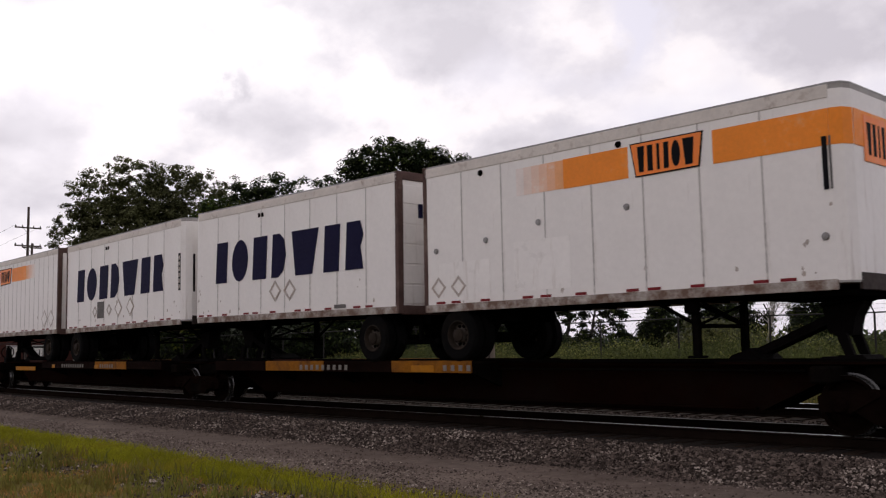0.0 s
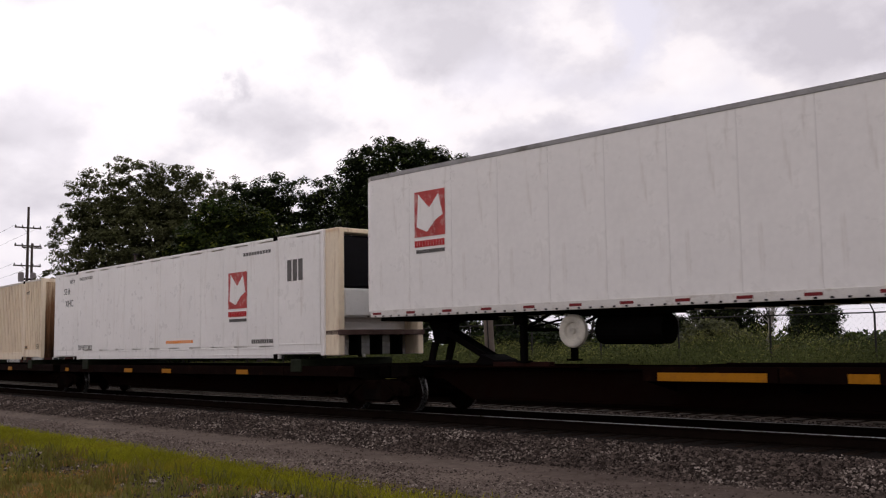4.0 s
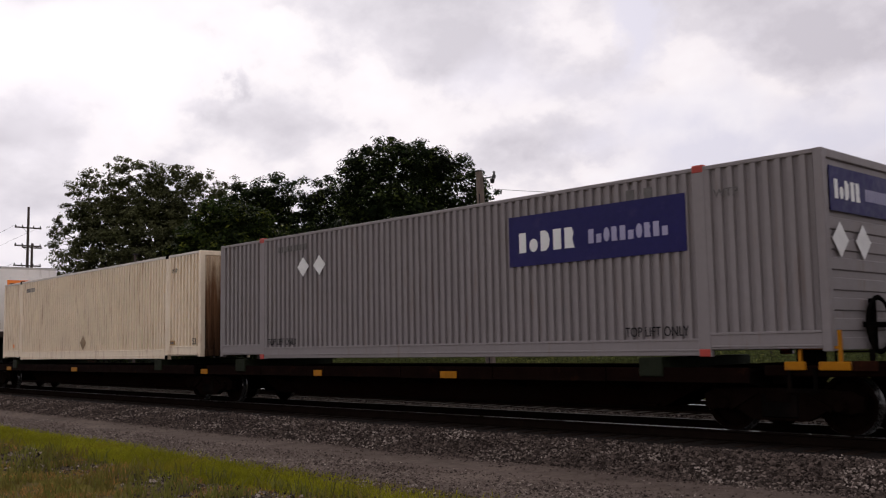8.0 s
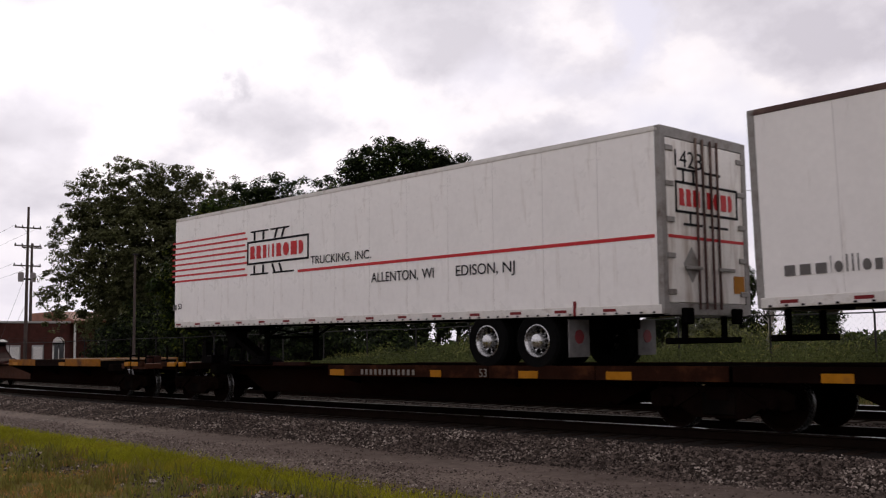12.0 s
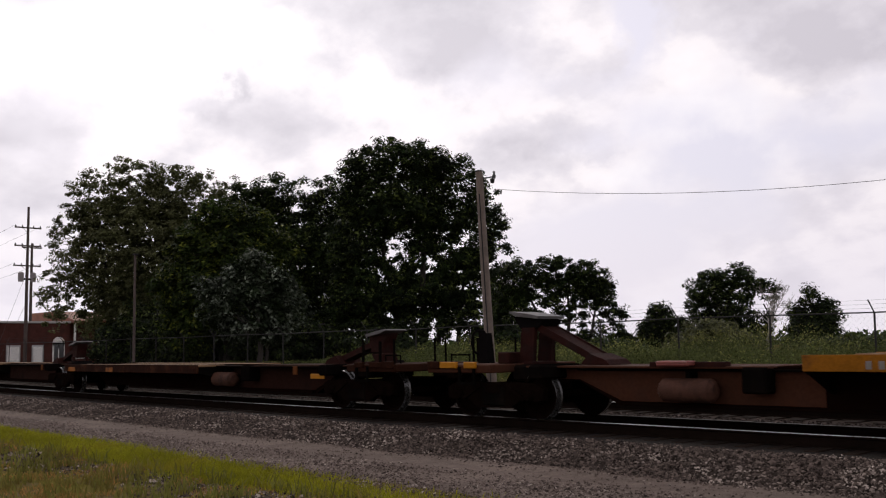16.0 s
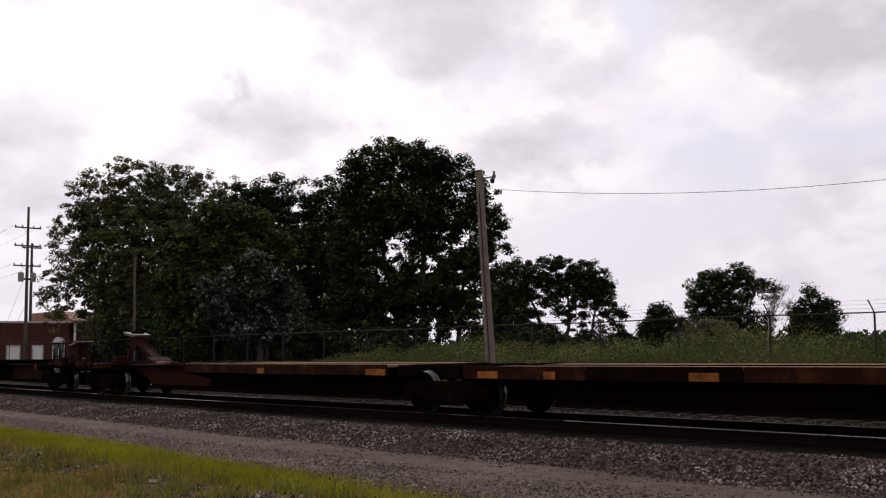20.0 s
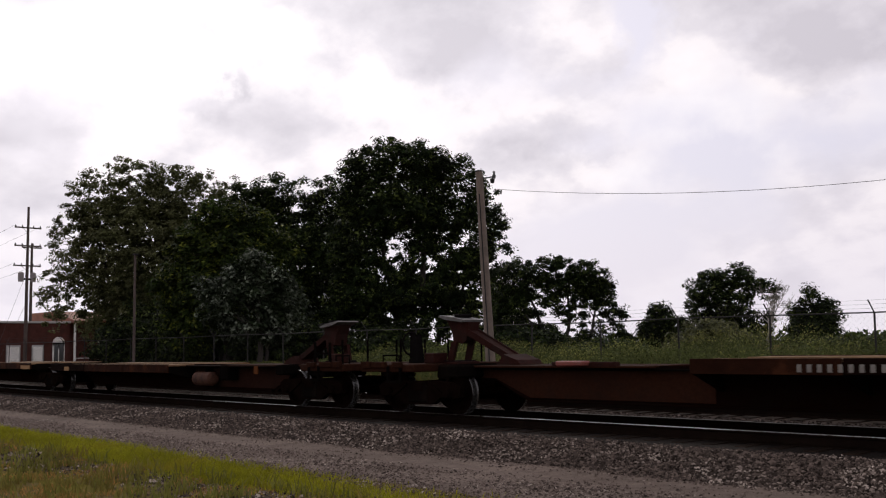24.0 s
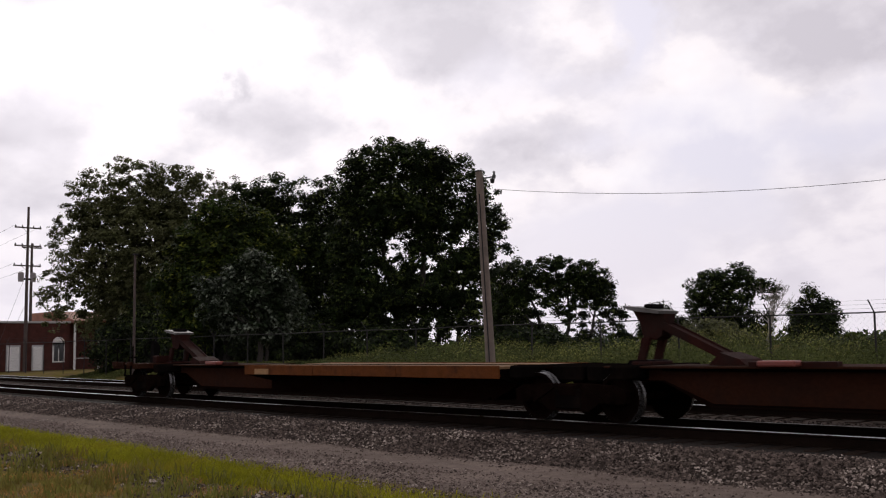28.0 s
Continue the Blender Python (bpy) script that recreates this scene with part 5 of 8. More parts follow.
def grey_container(second):
    r = container("grey corrugated container with a dark blue panel and red corner castings", M_GREY, M_GREY, depth=0.052, castings=mat("red_casting_paint", (0.42, 0.045, 0.03), 0.6, var=0.2, scale=5))
    z = 1.14
    plate("blue_panel", 2.13, 5.86, z + 1.62, z + 2.53, M_PURPLE, r, y=-1.302, t=0.012)
    blocks("big_lettering", 2.37, 3.72, z + 1.86, z + 2.22, PANEL_MARK, M_DIAMOND, r, y=-1.306)
    blocks("small_lettering", 3.95, 5.58, z + 1.90, z + 2.14, 10, mat("pale_violet_letters", (0.36, 0.34, 0.5), 0.5), r, y=-1.306)
    writing("stencil", "TOP LIFT ONLY", 0.22, 4.64, z + 0.31, M_INK, r, y=-1.298, width=1.19)
    writing("stencil", "TOP LIFT ONLY", 0.22, -5.85, z + 0.31, M_INK, r, y=-1.298, width=1.19)
    writing("stencil", "WTP", 0.19, 6.36, z + 2.38, M_GREYINK, r, y=-1.298)
    placards(r, -4.36 if second else -5.67, z + 2.10, 2, 0.32, "diamond", 0.63)
    bars("serial_number", -5.4, -4.2, z + 2.50, z + 2.64, 10, M_GREYINK, r, y=-1.298, gap=0.4)
    for x in (4.75, 5.1):
        plate("vent_cover", x, x + 0.16, z + 2.50, z + 2.70, M_GREYINK, r, y=-1.30)
    plate("end_blue_panel", -1.12, 1.12, z + 2.02, z + 2.66, M_PURPLE, r, end=8.08)
    blocks("end_lettering", -0.98, -0.1, z + 2.2, z + 2.48, PANEL_MARK, M_DIAMOND, r, end=8.086)
    bars("end_small_lettering", 0.05, 0.95, z + 2.24, z + 2.42, 10, mat("pale_violet_letters", (0.36, 0.34, 0.5)), r, end=8.086, gap=0.45)
    for y in (-0.85, -0.1):
        g = Geo().add([(8.08, y - 0.26, z + 1.62), (8.08, y, z + 1.36), (8.08, y + 0.26, z + 1.62), (8.08, y, z + 1.88), (8.06, y, z + 1.62)], [(0, 1, 2, 3), (0, 4, 1), (1, 4, 2), (2, 4, 3), (3, 4, 0)])
        part("placard_holder", g, M_DIAMOND, r)
    if second:
        g = Geo().lathe([(0.40, -0.03), (0.44, 0.0), (0.40, 0.03), (0.36, 0.0), (0.40, -0.03)], (8.13, 0.15, z + 0.42), 20, 'x')
        g.box(8.06, 8.14, -0.02, 0.06, z + 0.0, z + 0.8).box(8.06, 8.14, -0.25, 0.55, z + 0.38, z + 0.46)
        part("hand_brake_wheel", g, M_BLACK, r)
        part("end_ladder", Geo().box(8.05, 8.12, 0.85, 1.05, z + 0.3, z + 0.62, 0.01), M_DIAMOND, r)
    return r


def reefer_container():
    r = container("white smooth container with cooling unit recess and red emblem", M_WHITE2, M_WHITE2, pitch=1.22)
    z = 1.14
    # smooth insulated side panels over the frame
    for k, (a, b) in enumerate(((-7.93, -6.22), (-5.99, 5.99), (6.22, 7.93))):
        n = 1 if k != 1 else 10
        for i in range(n):
            p = (b - a) / n
            plate("side_panel", a + i * p + 0.006, a + (i + 1) * p - 0.006, z + 0.3, z + 2.8, M_WHITE2, r, y=-1.298, t=0.03)
    writing("stencil", "53 ft", 0.28, -7.22, z + 2.18, M_INK, r, y=-1.301)
    writing("stencil", "XHC", 0.32, -7.08, z + 1.76, M_INK, r, y=-1.301)
    writing("stencil", "WTP", 0.19, -6.72, z + 2.52, M_INK, r, y=-1.301)
    writing("stencil", "TOP LIFT ONLY", 0.22, -5.93, z + 0.30, M_INK, r, y=-1.301, width=1.15)
    writing("stencil", "STACK LIMIT 3 HIGH", 0.15, -5.9, z + 2.58, M_GREYINK, r, y=-1.301, width=1.05)
    emblem(r, 3.87, z + 1.25, 0.90, 0.92)
    bars("side_print", 0.4, 2.0, z + 0.42, z + 0.5, 12, M_ORANGE, r, y=-1.301)
    bars("serial_number", 5.0, 6.0, z + 0.36, z + 0.46, 10, M_GREYINK, r, y=-1.301)
    bars("top_print", 4.6, 5.9, z + 2.55, z + 2.63, 10, M_GREYINK, r, y=-1.301)
    bars("post_print", 6.6, 7.3, z + 1.8, z + 2.3, 3, M_GREYINK, r, y=-1.301)
    for y0, y1 in ((-1.24, -1.06), (1.06, 1.24)):
        part("nose_frame", Geo().box(8.05, 8.55, y0, y1, z + 0.05, z + 2.9, 0.02), M_TAN, r, "cream painted nose frame post")
    part("cooling_unit", Geo().box(8.03, 8.5, -1.04, 1.04, z + 0.9, z + 1.55, 0.05), M_REEF, r)
    part("condenser_grille", Geo().box(8.03, 8.45, -1.04, 1.04, z + 1.58, z + 2.75, 0.04), M_GRILLE, r)
    part("nose_shelf", Geo().box(8.03, 8.6, -1.24, 1.24, z + 0.5, z + 0.62, 0.015), M_DOORFRAME, r)
    for y in (-0.6, 0, 0.6):
        part("shelf_post", Geo().box(8.1, 8.5, y - 0.03, y + 0.03, z + 0.05, z + 0.5), M_BLACK, r)
    part("nose_header", Geo().box(8.05, 8.55, -1.24, 1.24, z + 2.80, z + 2.9, 0.015), M_TAN, r)
    return r
# ---------- spine cars, their trucks and hitches ----------
def wheel_mesh():
    g = Geo()
    g.lathe([(0.001, -0.03), (0.14, -0.04), (0.16, 0.0), (0.33, 0.02), (0.36, -0.065), (0.418, -0.068)], (0, 0, 0), 28)
    g.lathe([(0.455, 0.066), (0.452, 0.08), (0.40, 0.085), (0.36, 0.07), (0.001, 0.05)], (0, 0, 0), 28)
    n = len(g.f)
    g.lathe([(0.418, -0.068), (0.424, -0.06), (0.428, 0.05), (0.455, 0.066)], (0, 0, 0), 28)
    me = g.mesh("wheel", M_WHEEL, True)
    me.materials.append(M_TREAD)
    for i, p in enumerate(me.polygons):
        if i >= n:
            p.material_index = 1
    return me


def rail_truck():
    """A two-axle freight truck; x along the rail, z from the rail's head."""
    root = thing("rail_truck", "grimy brown two-axle cast steel freight truck on the rails", "rail truck", "trucks under the train")
    wm = wheel_mesh()
    wb = 0.89
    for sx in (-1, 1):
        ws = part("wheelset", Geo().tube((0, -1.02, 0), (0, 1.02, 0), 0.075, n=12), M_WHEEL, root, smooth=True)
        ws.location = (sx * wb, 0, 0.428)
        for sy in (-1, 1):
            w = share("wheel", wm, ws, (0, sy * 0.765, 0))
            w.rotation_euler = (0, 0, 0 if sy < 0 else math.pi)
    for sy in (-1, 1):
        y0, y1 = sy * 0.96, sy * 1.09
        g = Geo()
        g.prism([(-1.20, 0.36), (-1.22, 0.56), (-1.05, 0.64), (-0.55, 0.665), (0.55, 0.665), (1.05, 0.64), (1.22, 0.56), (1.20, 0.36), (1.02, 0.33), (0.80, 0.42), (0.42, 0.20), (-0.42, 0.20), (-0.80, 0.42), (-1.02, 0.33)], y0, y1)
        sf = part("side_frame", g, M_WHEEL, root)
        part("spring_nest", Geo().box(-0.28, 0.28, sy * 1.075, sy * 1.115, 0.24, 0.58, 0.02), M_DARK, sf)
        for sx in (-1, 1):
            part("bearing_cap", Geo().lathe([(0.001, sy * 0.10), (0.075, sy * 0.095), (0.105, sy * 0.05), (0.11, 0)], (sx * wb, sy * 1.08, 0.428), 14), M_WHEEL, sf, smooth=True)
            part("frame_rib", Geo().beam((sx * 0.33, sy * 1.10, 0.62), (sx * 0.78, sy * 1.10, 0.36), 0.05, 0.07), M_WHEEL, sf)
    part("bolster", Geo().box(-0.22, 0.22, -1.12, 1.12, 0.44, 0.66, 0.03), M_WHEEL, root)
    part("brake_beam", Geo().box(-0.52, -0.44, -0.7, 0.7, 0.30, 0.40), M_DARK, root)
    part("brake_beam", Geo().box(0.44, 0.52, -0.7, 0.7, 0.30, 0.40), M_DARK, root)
    return root


def hitch(root, x, d, loaded, top=1.92, paint=None, broad=False, dz=0.0):
    """A trailer hitch: head plate on two posts, with a diagonal brace towards d."""
    # a hitch below a load gets near-black paint for the shade there
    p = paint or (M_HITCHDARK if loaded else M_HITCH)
    h = part("hitch", Geo().box(x - 0.30, x + 0.12, -0.34, 0.34, 0.98 + dz, 1.10 + dz, 0.02), p, root, "trailer hitch stanchion with tilted head plate")
    w = 0.40 if broad else 0.31
    hd = Geo().prism([(x - d * 0.46, top + 0.05), (x - d * 0.42, top + 0.08), (x + d * 0.02, top + 0.02), (x + d * 0.28, top - 0.03), (x + d * 0.26, top - 0.08), (x - d * 0.24, top - 0.02)], -w, w)
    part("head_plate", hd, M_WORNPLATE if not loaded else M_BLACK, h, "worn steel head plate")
    if broad:
        part("head_block", Geo().prism([(x - d * 0.42, top - 0.02), (x + d * 0.32, top - 0.09), (x + d * 0.20, top - 0.24), (x - d * 0.24, top - 0.26)], -0.30, 0.30), M_HITCHDARK, h)
        for sy in (-1, 1):
            part("post", Geo().prism([(x - d * 0.30, 1.02 + dz), (x + d * 0.06, 1.02 + dz), (x + d * 0.12, top - 0.24), (x - d * 0.20, top - 0.24)], sy * 0.27 - 0.05, sy * 0.27 + 0.05), p, h)
    else:
        part("head_block", Geo().prism([(x - d * 0.34, top - 0.01), (x + d * 0.30, top - 0.08), (x + d * 0.22, top - 0.46), (x + d * 0.10, top - 0.52), (x - d * 0.14, top - 0.50), (x - d * 0.20, top - 0.24)], -0.17, 0.17), p, h)
        part("latch", Geo().box(x - 0.10, x + 0.06, -0.20, 0.20, top + 0.02, top + 0.10, 0.02), M_HITCHDARK, h)
        for sy in (-1, 1):
            part("post", Geo().prism([(x - d * 0.24, 1.02 + dz), (x - d * 0.10, 1.02 + dz), (x + d * 0.06, top - 0.48), (x - d * 0.10, top - 0.48)], sy * 0.25 - 0.04, sy * 0.25 + 0.04), p, h)
        part("foot_pad", Geo().prism([(x - d * 0.42, 1.03 + dz), (x + d * 0.10, 1.03 + dz), (x + d * 0.02, 1.12 + dz), (x - d * 0.34, 1.12 + dz)], -0.32, 0.32), M_HITCHDARK, h)
    part("strut", Geo().beam((x + d * 0.16, 0, top - 0.24), (x + d * 1.45, 0, 1.14 + dz), 0.46 if broad else 0.28, 0.07), p, h)
    for sy in (-1, 1):
        part("strut_flange", Geo().beam((x + d * 0.16, sy * (0.24 if broad else 0.15), top - 0.24), (x + d * 1.45, sy * (0.24 if broad else 0.15), 1.14 + dz), 0.03, 0.13), p, h)
    part("strut_shoe", Geo().prism([(x + d * 1.2, 1.04 + dz), (x + d * 1.85, 1.04 + dz), (x + d * 1.75, 1.13 + dz), (x + d * 1.4, 1.24 + dz)], -0.34, 0.34), p, h)


SERIAL = [0]
# yellow reflective plates on the near deck edge, by the platform's left truck
PLATES = {-218.9: ((-212.5, -212.0), (-209.2, -208.9), (-206.85, -206.4), (-204.9, -204.4)), -23.5: ((-14.4, -13.73),),
          -113.9: ((-105.0, -103.14), (-106.63, -105.45), (-101.61, -101.16)), -130.6: ((-129.8, -129.1), (-119.7, -119.25), (-118.02, -117.62)),
          -79.1: ((-71.8, -69.95), (-68.77, -68.35), (-67.7, -67.05), (-64.5, -63.3)), -62.15: ((-61.6, -61.0), (-60.5, -59.8), (-58.4, -57.9), (-56.2, -55.7)),
          -151.2: ((-151.17, -150.85), (-146.1, -145.8), (-141.9, -141.45)), -168.3: ((-166.8, -166.35), (-160.21, -159.74)), -185.5: ((-180.95, -180.65), (-178.45, -177.85), (-171.5, -171.1)), -203.0: ((-201.3, -200.85), (-198.3, -197.8), (-195.5, -195.3), (-194.8, -194.2)),
          -259.1: ((-247.4, -246.8),), -276.6: ((-262.0, -261.0), (-268.0, -267.4)), -297.6: ((-296.3, -295.75), (-293.3, -292.8)), -314.7: ((-313.3, -312.8), (-310.6, -310.1), (-308.3, -307.8)),
          -331.85: ((-329.1, -328.9), (-327.65, -327.15), (-325.05, -324.55)), -348.76: ((-347.6, -347.1), (-346.0, -345.75), (-343.1, -342.6), (-336.8, -336.45)), -364.9: ((-350.9, -350.25), (-355.2, -354.9)),
          -386.3: ((-384.4, -384.0),), -422.2: ((-408.75, -408.25), (-406.6, -406.28)), -442.1: ((-440.2, -439.8),), -459.0: ((-444.6, -443.6),), -476.0: ((-461.4, -460.5),), -492.9: ((-478.2, -477.4),), -509.2: ((-502.6, -502.0),)}
# plates hung low beside the sill: from, to, height
HUNG = {-130.6: ((-123.63, -123.33, 0.50), (-123.29, -122.99, 0.50), (-123.42, -123.2, 0.62)), -62.15: ((-53.42, -53.14, 0.54), (-53.10, -52.82, 0.54), (-51.19, -50.64, 0.41), (-47.33, -46.58, 0.60)),
        -203.0: ((-190.70, -190.25, 0.74),), -151.2: ((-135.95, -135.5, 0.80),), -442.1: ((-433.75, -433.38, 0.78), (-433.32, -432.95, 0.78)), -297.6: ((-282.55, -282.0, 0.66), (-281.95, -281.72, 0.84))}
# yellow plates low on the side near the trucks: from, to, bottom, top
SIDE = {-40.9: ((-40.64, -39.58, 0.70, 0.86), (-37.49, -35.4, 0.74, 0.88)), -62.15: ((-46.52, -45.94, 0.77, 0.87), (-41.33, -41.04, 0.72, 0.85))}
# length marks and rows of stencilling on the deck edge
LENGTHS = {-218.9: -207.85, -203.0: -197.05, -314.7: -309.32, -276.6: -263.6, -476.0: -465.6, -492.9: -482.6, -459.0: -448.6}
ROWS = {-422.2: ((-414.06, -412.0, 14), (-410.64, -409.42, 9)), -40.9: ((-32.74, -30.73, 10), (-29.46, -28.37, 6)), -276.6: ((-269.6, -268.4, 7),), -23.5: ((-13.47, -12.6, 4), (-18.3, -16.4, 9)), -259.1: ((-245.0, -242.9, 12),), -218.9: ((-211.4, -209.6, 12),)}
# where the raised wheel decks begin and end
SPANS = {-40.9: (-34.7, -25.1), -23.5: (-22.1, -12.7), -79.1: (-72.1, -62.8), -241.0: (-233.8, -224.8), -259.1: (-251.9, -242.6), -276.6: (-270.5, -260.95),
         -297.6: (-296.7, -287.4), -314.7: (-313.7, -305.3), -331.85: (-331.35, -322.1), -348.76: (-348.0, -339.3), -364.9: (-358.95, -350.2), -386.3: (-385.4, -375.8),
         -422.2: (-415.8, -406.25), -442.1: (-441.5, -432.6), -459.0: (-452.1, -443.5), -476.0: (-469.1, -460.4), -492.9: (-486.0, -477.3), -509.2: (-503.1, -494.3)}


def spine_unit(a, b, hl, hr, scheme, loaded=False, end_left=False, end_right=False, flat=False, ztop=1.075, tank=0):
    """One platform of an articulated spine car between trucks at a and b. hl, hr: a hitch at its left or right end."""
    L = b - a
    h = L / 2
    SERIAL[0] += 1
    rnd = random.Random(SERIAL[0])
    names = {"yellow": "articulated spine car platform with yellow deck edges and rust-brown sill", "brown": "articulated spine car platform with rust-brown deck edges and yellow marks",
             "rust": "articulated spine car platform with rusty brown deck edges", "dark": "articulated spine car platform with grimy dark decks"}
    root = thing("spine_car_platform", ("loaded " if loaded else "empty ") + names[scheme], "rail car", "platforms of the train")
    edge = {"yellow": M_DECKYEL, "brown": M_DECKBRN, "rust": M_EDGERUST, "dark": M_EDGEDARK}[scheme]
    # loaded platforms: darker sill and edge paint, shade of the load put in
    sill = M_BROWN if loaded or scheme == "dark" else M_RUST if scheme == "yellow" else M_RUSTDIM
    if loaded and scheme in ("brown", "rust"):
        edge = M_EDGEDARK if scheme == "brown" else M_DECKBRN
    zs = 0.955 if not flat else 1.02 if ztop > 1.01 else 0.90
    dz = 0.0 if flat else zs - 1.02
    # deep centre sill, tapering to the trucks; its near-black paint holds the deck's shade
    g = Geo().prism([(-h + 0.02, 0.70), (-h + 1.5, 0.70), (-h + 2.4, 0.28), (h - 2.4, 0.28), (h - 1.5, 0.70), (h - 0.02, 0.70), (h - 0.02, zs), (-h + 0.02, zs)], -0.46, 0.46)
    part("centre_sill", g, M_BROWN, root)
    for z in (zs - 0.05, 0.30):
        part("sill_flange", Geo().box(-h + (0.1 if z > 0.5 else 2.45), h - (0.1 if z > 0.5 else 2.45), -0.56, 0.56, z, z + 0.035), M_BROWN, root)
    # decks
    d0 = -h + (6.3 if hl and not flat else 0.35)
    d1 = h - (2.3 if hr and not flat else -0.35 if not end_right else 0.35)
    if hl and hr and not flat:
        d0, d1 = -h + 5.0, h - 2.0
    if flat:
        d0, d1 = -h + 0.3, h - 0.3
    if a in SPANS:
        d0, d1 = SPANS[a][0] - (a + b) / 2, SPANS[a][1] - (a + b) / 2
    n = max(3, round((d1 - d0) / 2.6))
    p = (d1 - d0) / n
    low = min(d1 - d0, 7)
    for sy in (-1, 1):
        # decks below a load go near black: shade put into the paint
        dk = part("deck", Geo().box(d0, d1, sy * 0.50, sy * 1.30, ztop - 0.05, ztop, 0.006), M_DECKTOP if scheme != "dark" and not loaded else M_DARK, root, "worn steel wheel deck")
        for i in range(n):
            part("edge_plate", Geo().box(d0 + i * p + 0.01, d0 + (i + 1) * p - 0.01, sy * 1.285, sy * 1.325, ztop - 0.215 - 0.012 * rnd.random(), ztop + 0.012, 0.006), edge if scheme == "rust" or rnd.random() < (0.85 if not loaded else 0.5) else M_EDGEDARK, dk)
        br = Geo().add([(q, sy * u, v) for q in (-0.04, 0.04) for u, v in ((0.45, 0.55), (0.45, ztop - 0.05), (1.28, ztop - 0.05), (1.28, ztop - 0.22))], [(0, 1, 2, 3), (7, 6, 5, 4), (0, 4, 5, 1), (1, 5, 6, 2), (2, 6, 7, 3), (3, 7, 4, 0)]).mesh("deck_bracket", M_DARK)
        for i in range(n + 1):
            share("deck_bracket", br, root, (min(max(d0 + i * p, d0 + 0.06), d1 - 0.06), 0, 0))
    # reflective marks and stencils on the near edge
    mk = Geo().box(0, 0.55, -1.336, -1.322, ztop - 0.205, ztop - 0.09).mesh("reflective_mark", M_MARK)
    ms = Geo().box(0, 0.26, -1.336, -1.322, ztop - 0.20, ztop - 0.09).mesh("reflective_mark", M_MARK)
    x = d0 + 0.4 + rnd.random()
    while x < d1 - 0.8 and a not in PLATES:
        share("reflective_mark", mk if rnd.random() < 0.6 else ms, root, (x, 0, 0))
        x += 2.2 + 3.0 * rnd.random()
    mid = (a + b) / 2
    for u0, u1 in PLATES.get(a, ()):
        part("reflective_mark", Geo().box(u0 - mid, u1 - mid, -1.340, -1.322, ztop - 0.21, ztop - 0.08), M_MARK if a > -290 else M_MARKDIM if a > -400 else M_MARKPALE, root)
    for u0, u1, z in HUNG.get(a, ()):
        pl = part("hung_plate", Geo().box(u0 - mid, u1 - mid, -1.02, -1.0, z, z + 0.11, 0.004), M_MARK if a > -400 else M_EDGERUST, root)
        part("plate_strap", Geo().box((u0 + u1) / 2 - mid - 0.03, (u0 + u1) / 2 - mid + 0.03, -0.998, -0.97, z + 0.05, ztop - 0.06), M_DARK, pl)
    for u0, u1, z0, z1 in SIDE.get(a, ()):
        sp = part("side_plate", Geo().box(u0 - mid, u1 - mid, -1.32, -1.30, z0, z1, 0.006), M_MARK, root, "yellow side plate")
        for q in (u0 + 0.1, u1 - 0.1):
            part("plate_arm", Geo().box(q - mid - 0.04, q - mid + 0.04, -1.298, -0.56, z0 + 0.02, z1 - 0.03), M_DARK, sp)
    if a in LENGTHS:
        writing("deck_stencil", "53", 0.22, LENGTHS[a] - mid, ztop - 0.20, M_MARKW, root, y=-1.340)
    for u0, u1, k in ROWS.get(a, ()):
        bars("stencil_line", u0 - mid, u1 - mid, ztop - 0.185, ztop - 0.075, k, M_MARKW, root, y=-1.334, gap=0.55)
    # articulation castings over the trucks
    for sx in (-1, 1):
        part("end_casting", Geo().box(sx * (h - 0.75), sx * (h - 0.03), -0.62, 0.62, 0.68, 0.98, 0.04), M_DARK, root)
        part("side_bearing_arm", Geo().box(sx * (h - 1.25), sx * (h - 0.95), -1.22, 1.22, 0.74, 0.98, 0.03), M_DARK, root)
    if hl and not flat and sill is not M_BROWN:  # sill face in its lit colour, laid on where no deck shades it
        for sy in (-1, 1):
            part("sill_cheek", Geo().prism([(-h + 1.55, 0.72), (-h + 2.45, 0.36), (d0 - 0.05, 0.36), (d0 - 0.05, zs - 0.055), (-h + 0.9, zs - 0.055), (-h + 0.9, 0.72)], sy * 0.47, sy * 0.485), sill, root, "rust-brown sill face in its lit colour")
    if hr and not flat and not loaded and d1 < h - 3:
        for sy in (-1, 1):
            part("sill_cheek", Geo().prism([(h - 1.55, 0.72), (h - 2.45, 0.36), (d1 + 0.05, 0.36), (d1 + 0.05, zs - 0.055), (h - 0.9, zs - 0.055), (h - 0.9, 0.72)], sy * 0.47, sy * 0.485), M_SILLDIM, root, "grimy brown sill side plate")
            part("sill_ledge", Geo().box(d1 + 0.05, h - 1.3, sy * 0.46, sy * 0.80, zs - 0.05, zs - 0.012, 0.008), M_EDGEDARK, root)
            part("sill_tag", Geo().box(h - 2.9, h - 2.72, sy * 0.79, sy * 0.815, zs - 0.22, zs - 0.02, 0.004), M_EDGERUST, root)
    if hl:
        hitch(root, -h + (0.25 if end_left else 1.10), 1, loaded, broad=scheme == "yellow" and not loaded, dz=dz)
        part("guide_rail", Geo().box(-h + 3.2, -h + 4.6, -0.75, -0.58, 1.0 + dz, 1.10 + dz, 0.01), M_HITCH, root)
        part("hitch_bed", Geo().box(-h + 0.5, -h + 5.3, -0.75, 0.75, 0.99 + dz, 1.03 + dz, 0.01), sill, root)
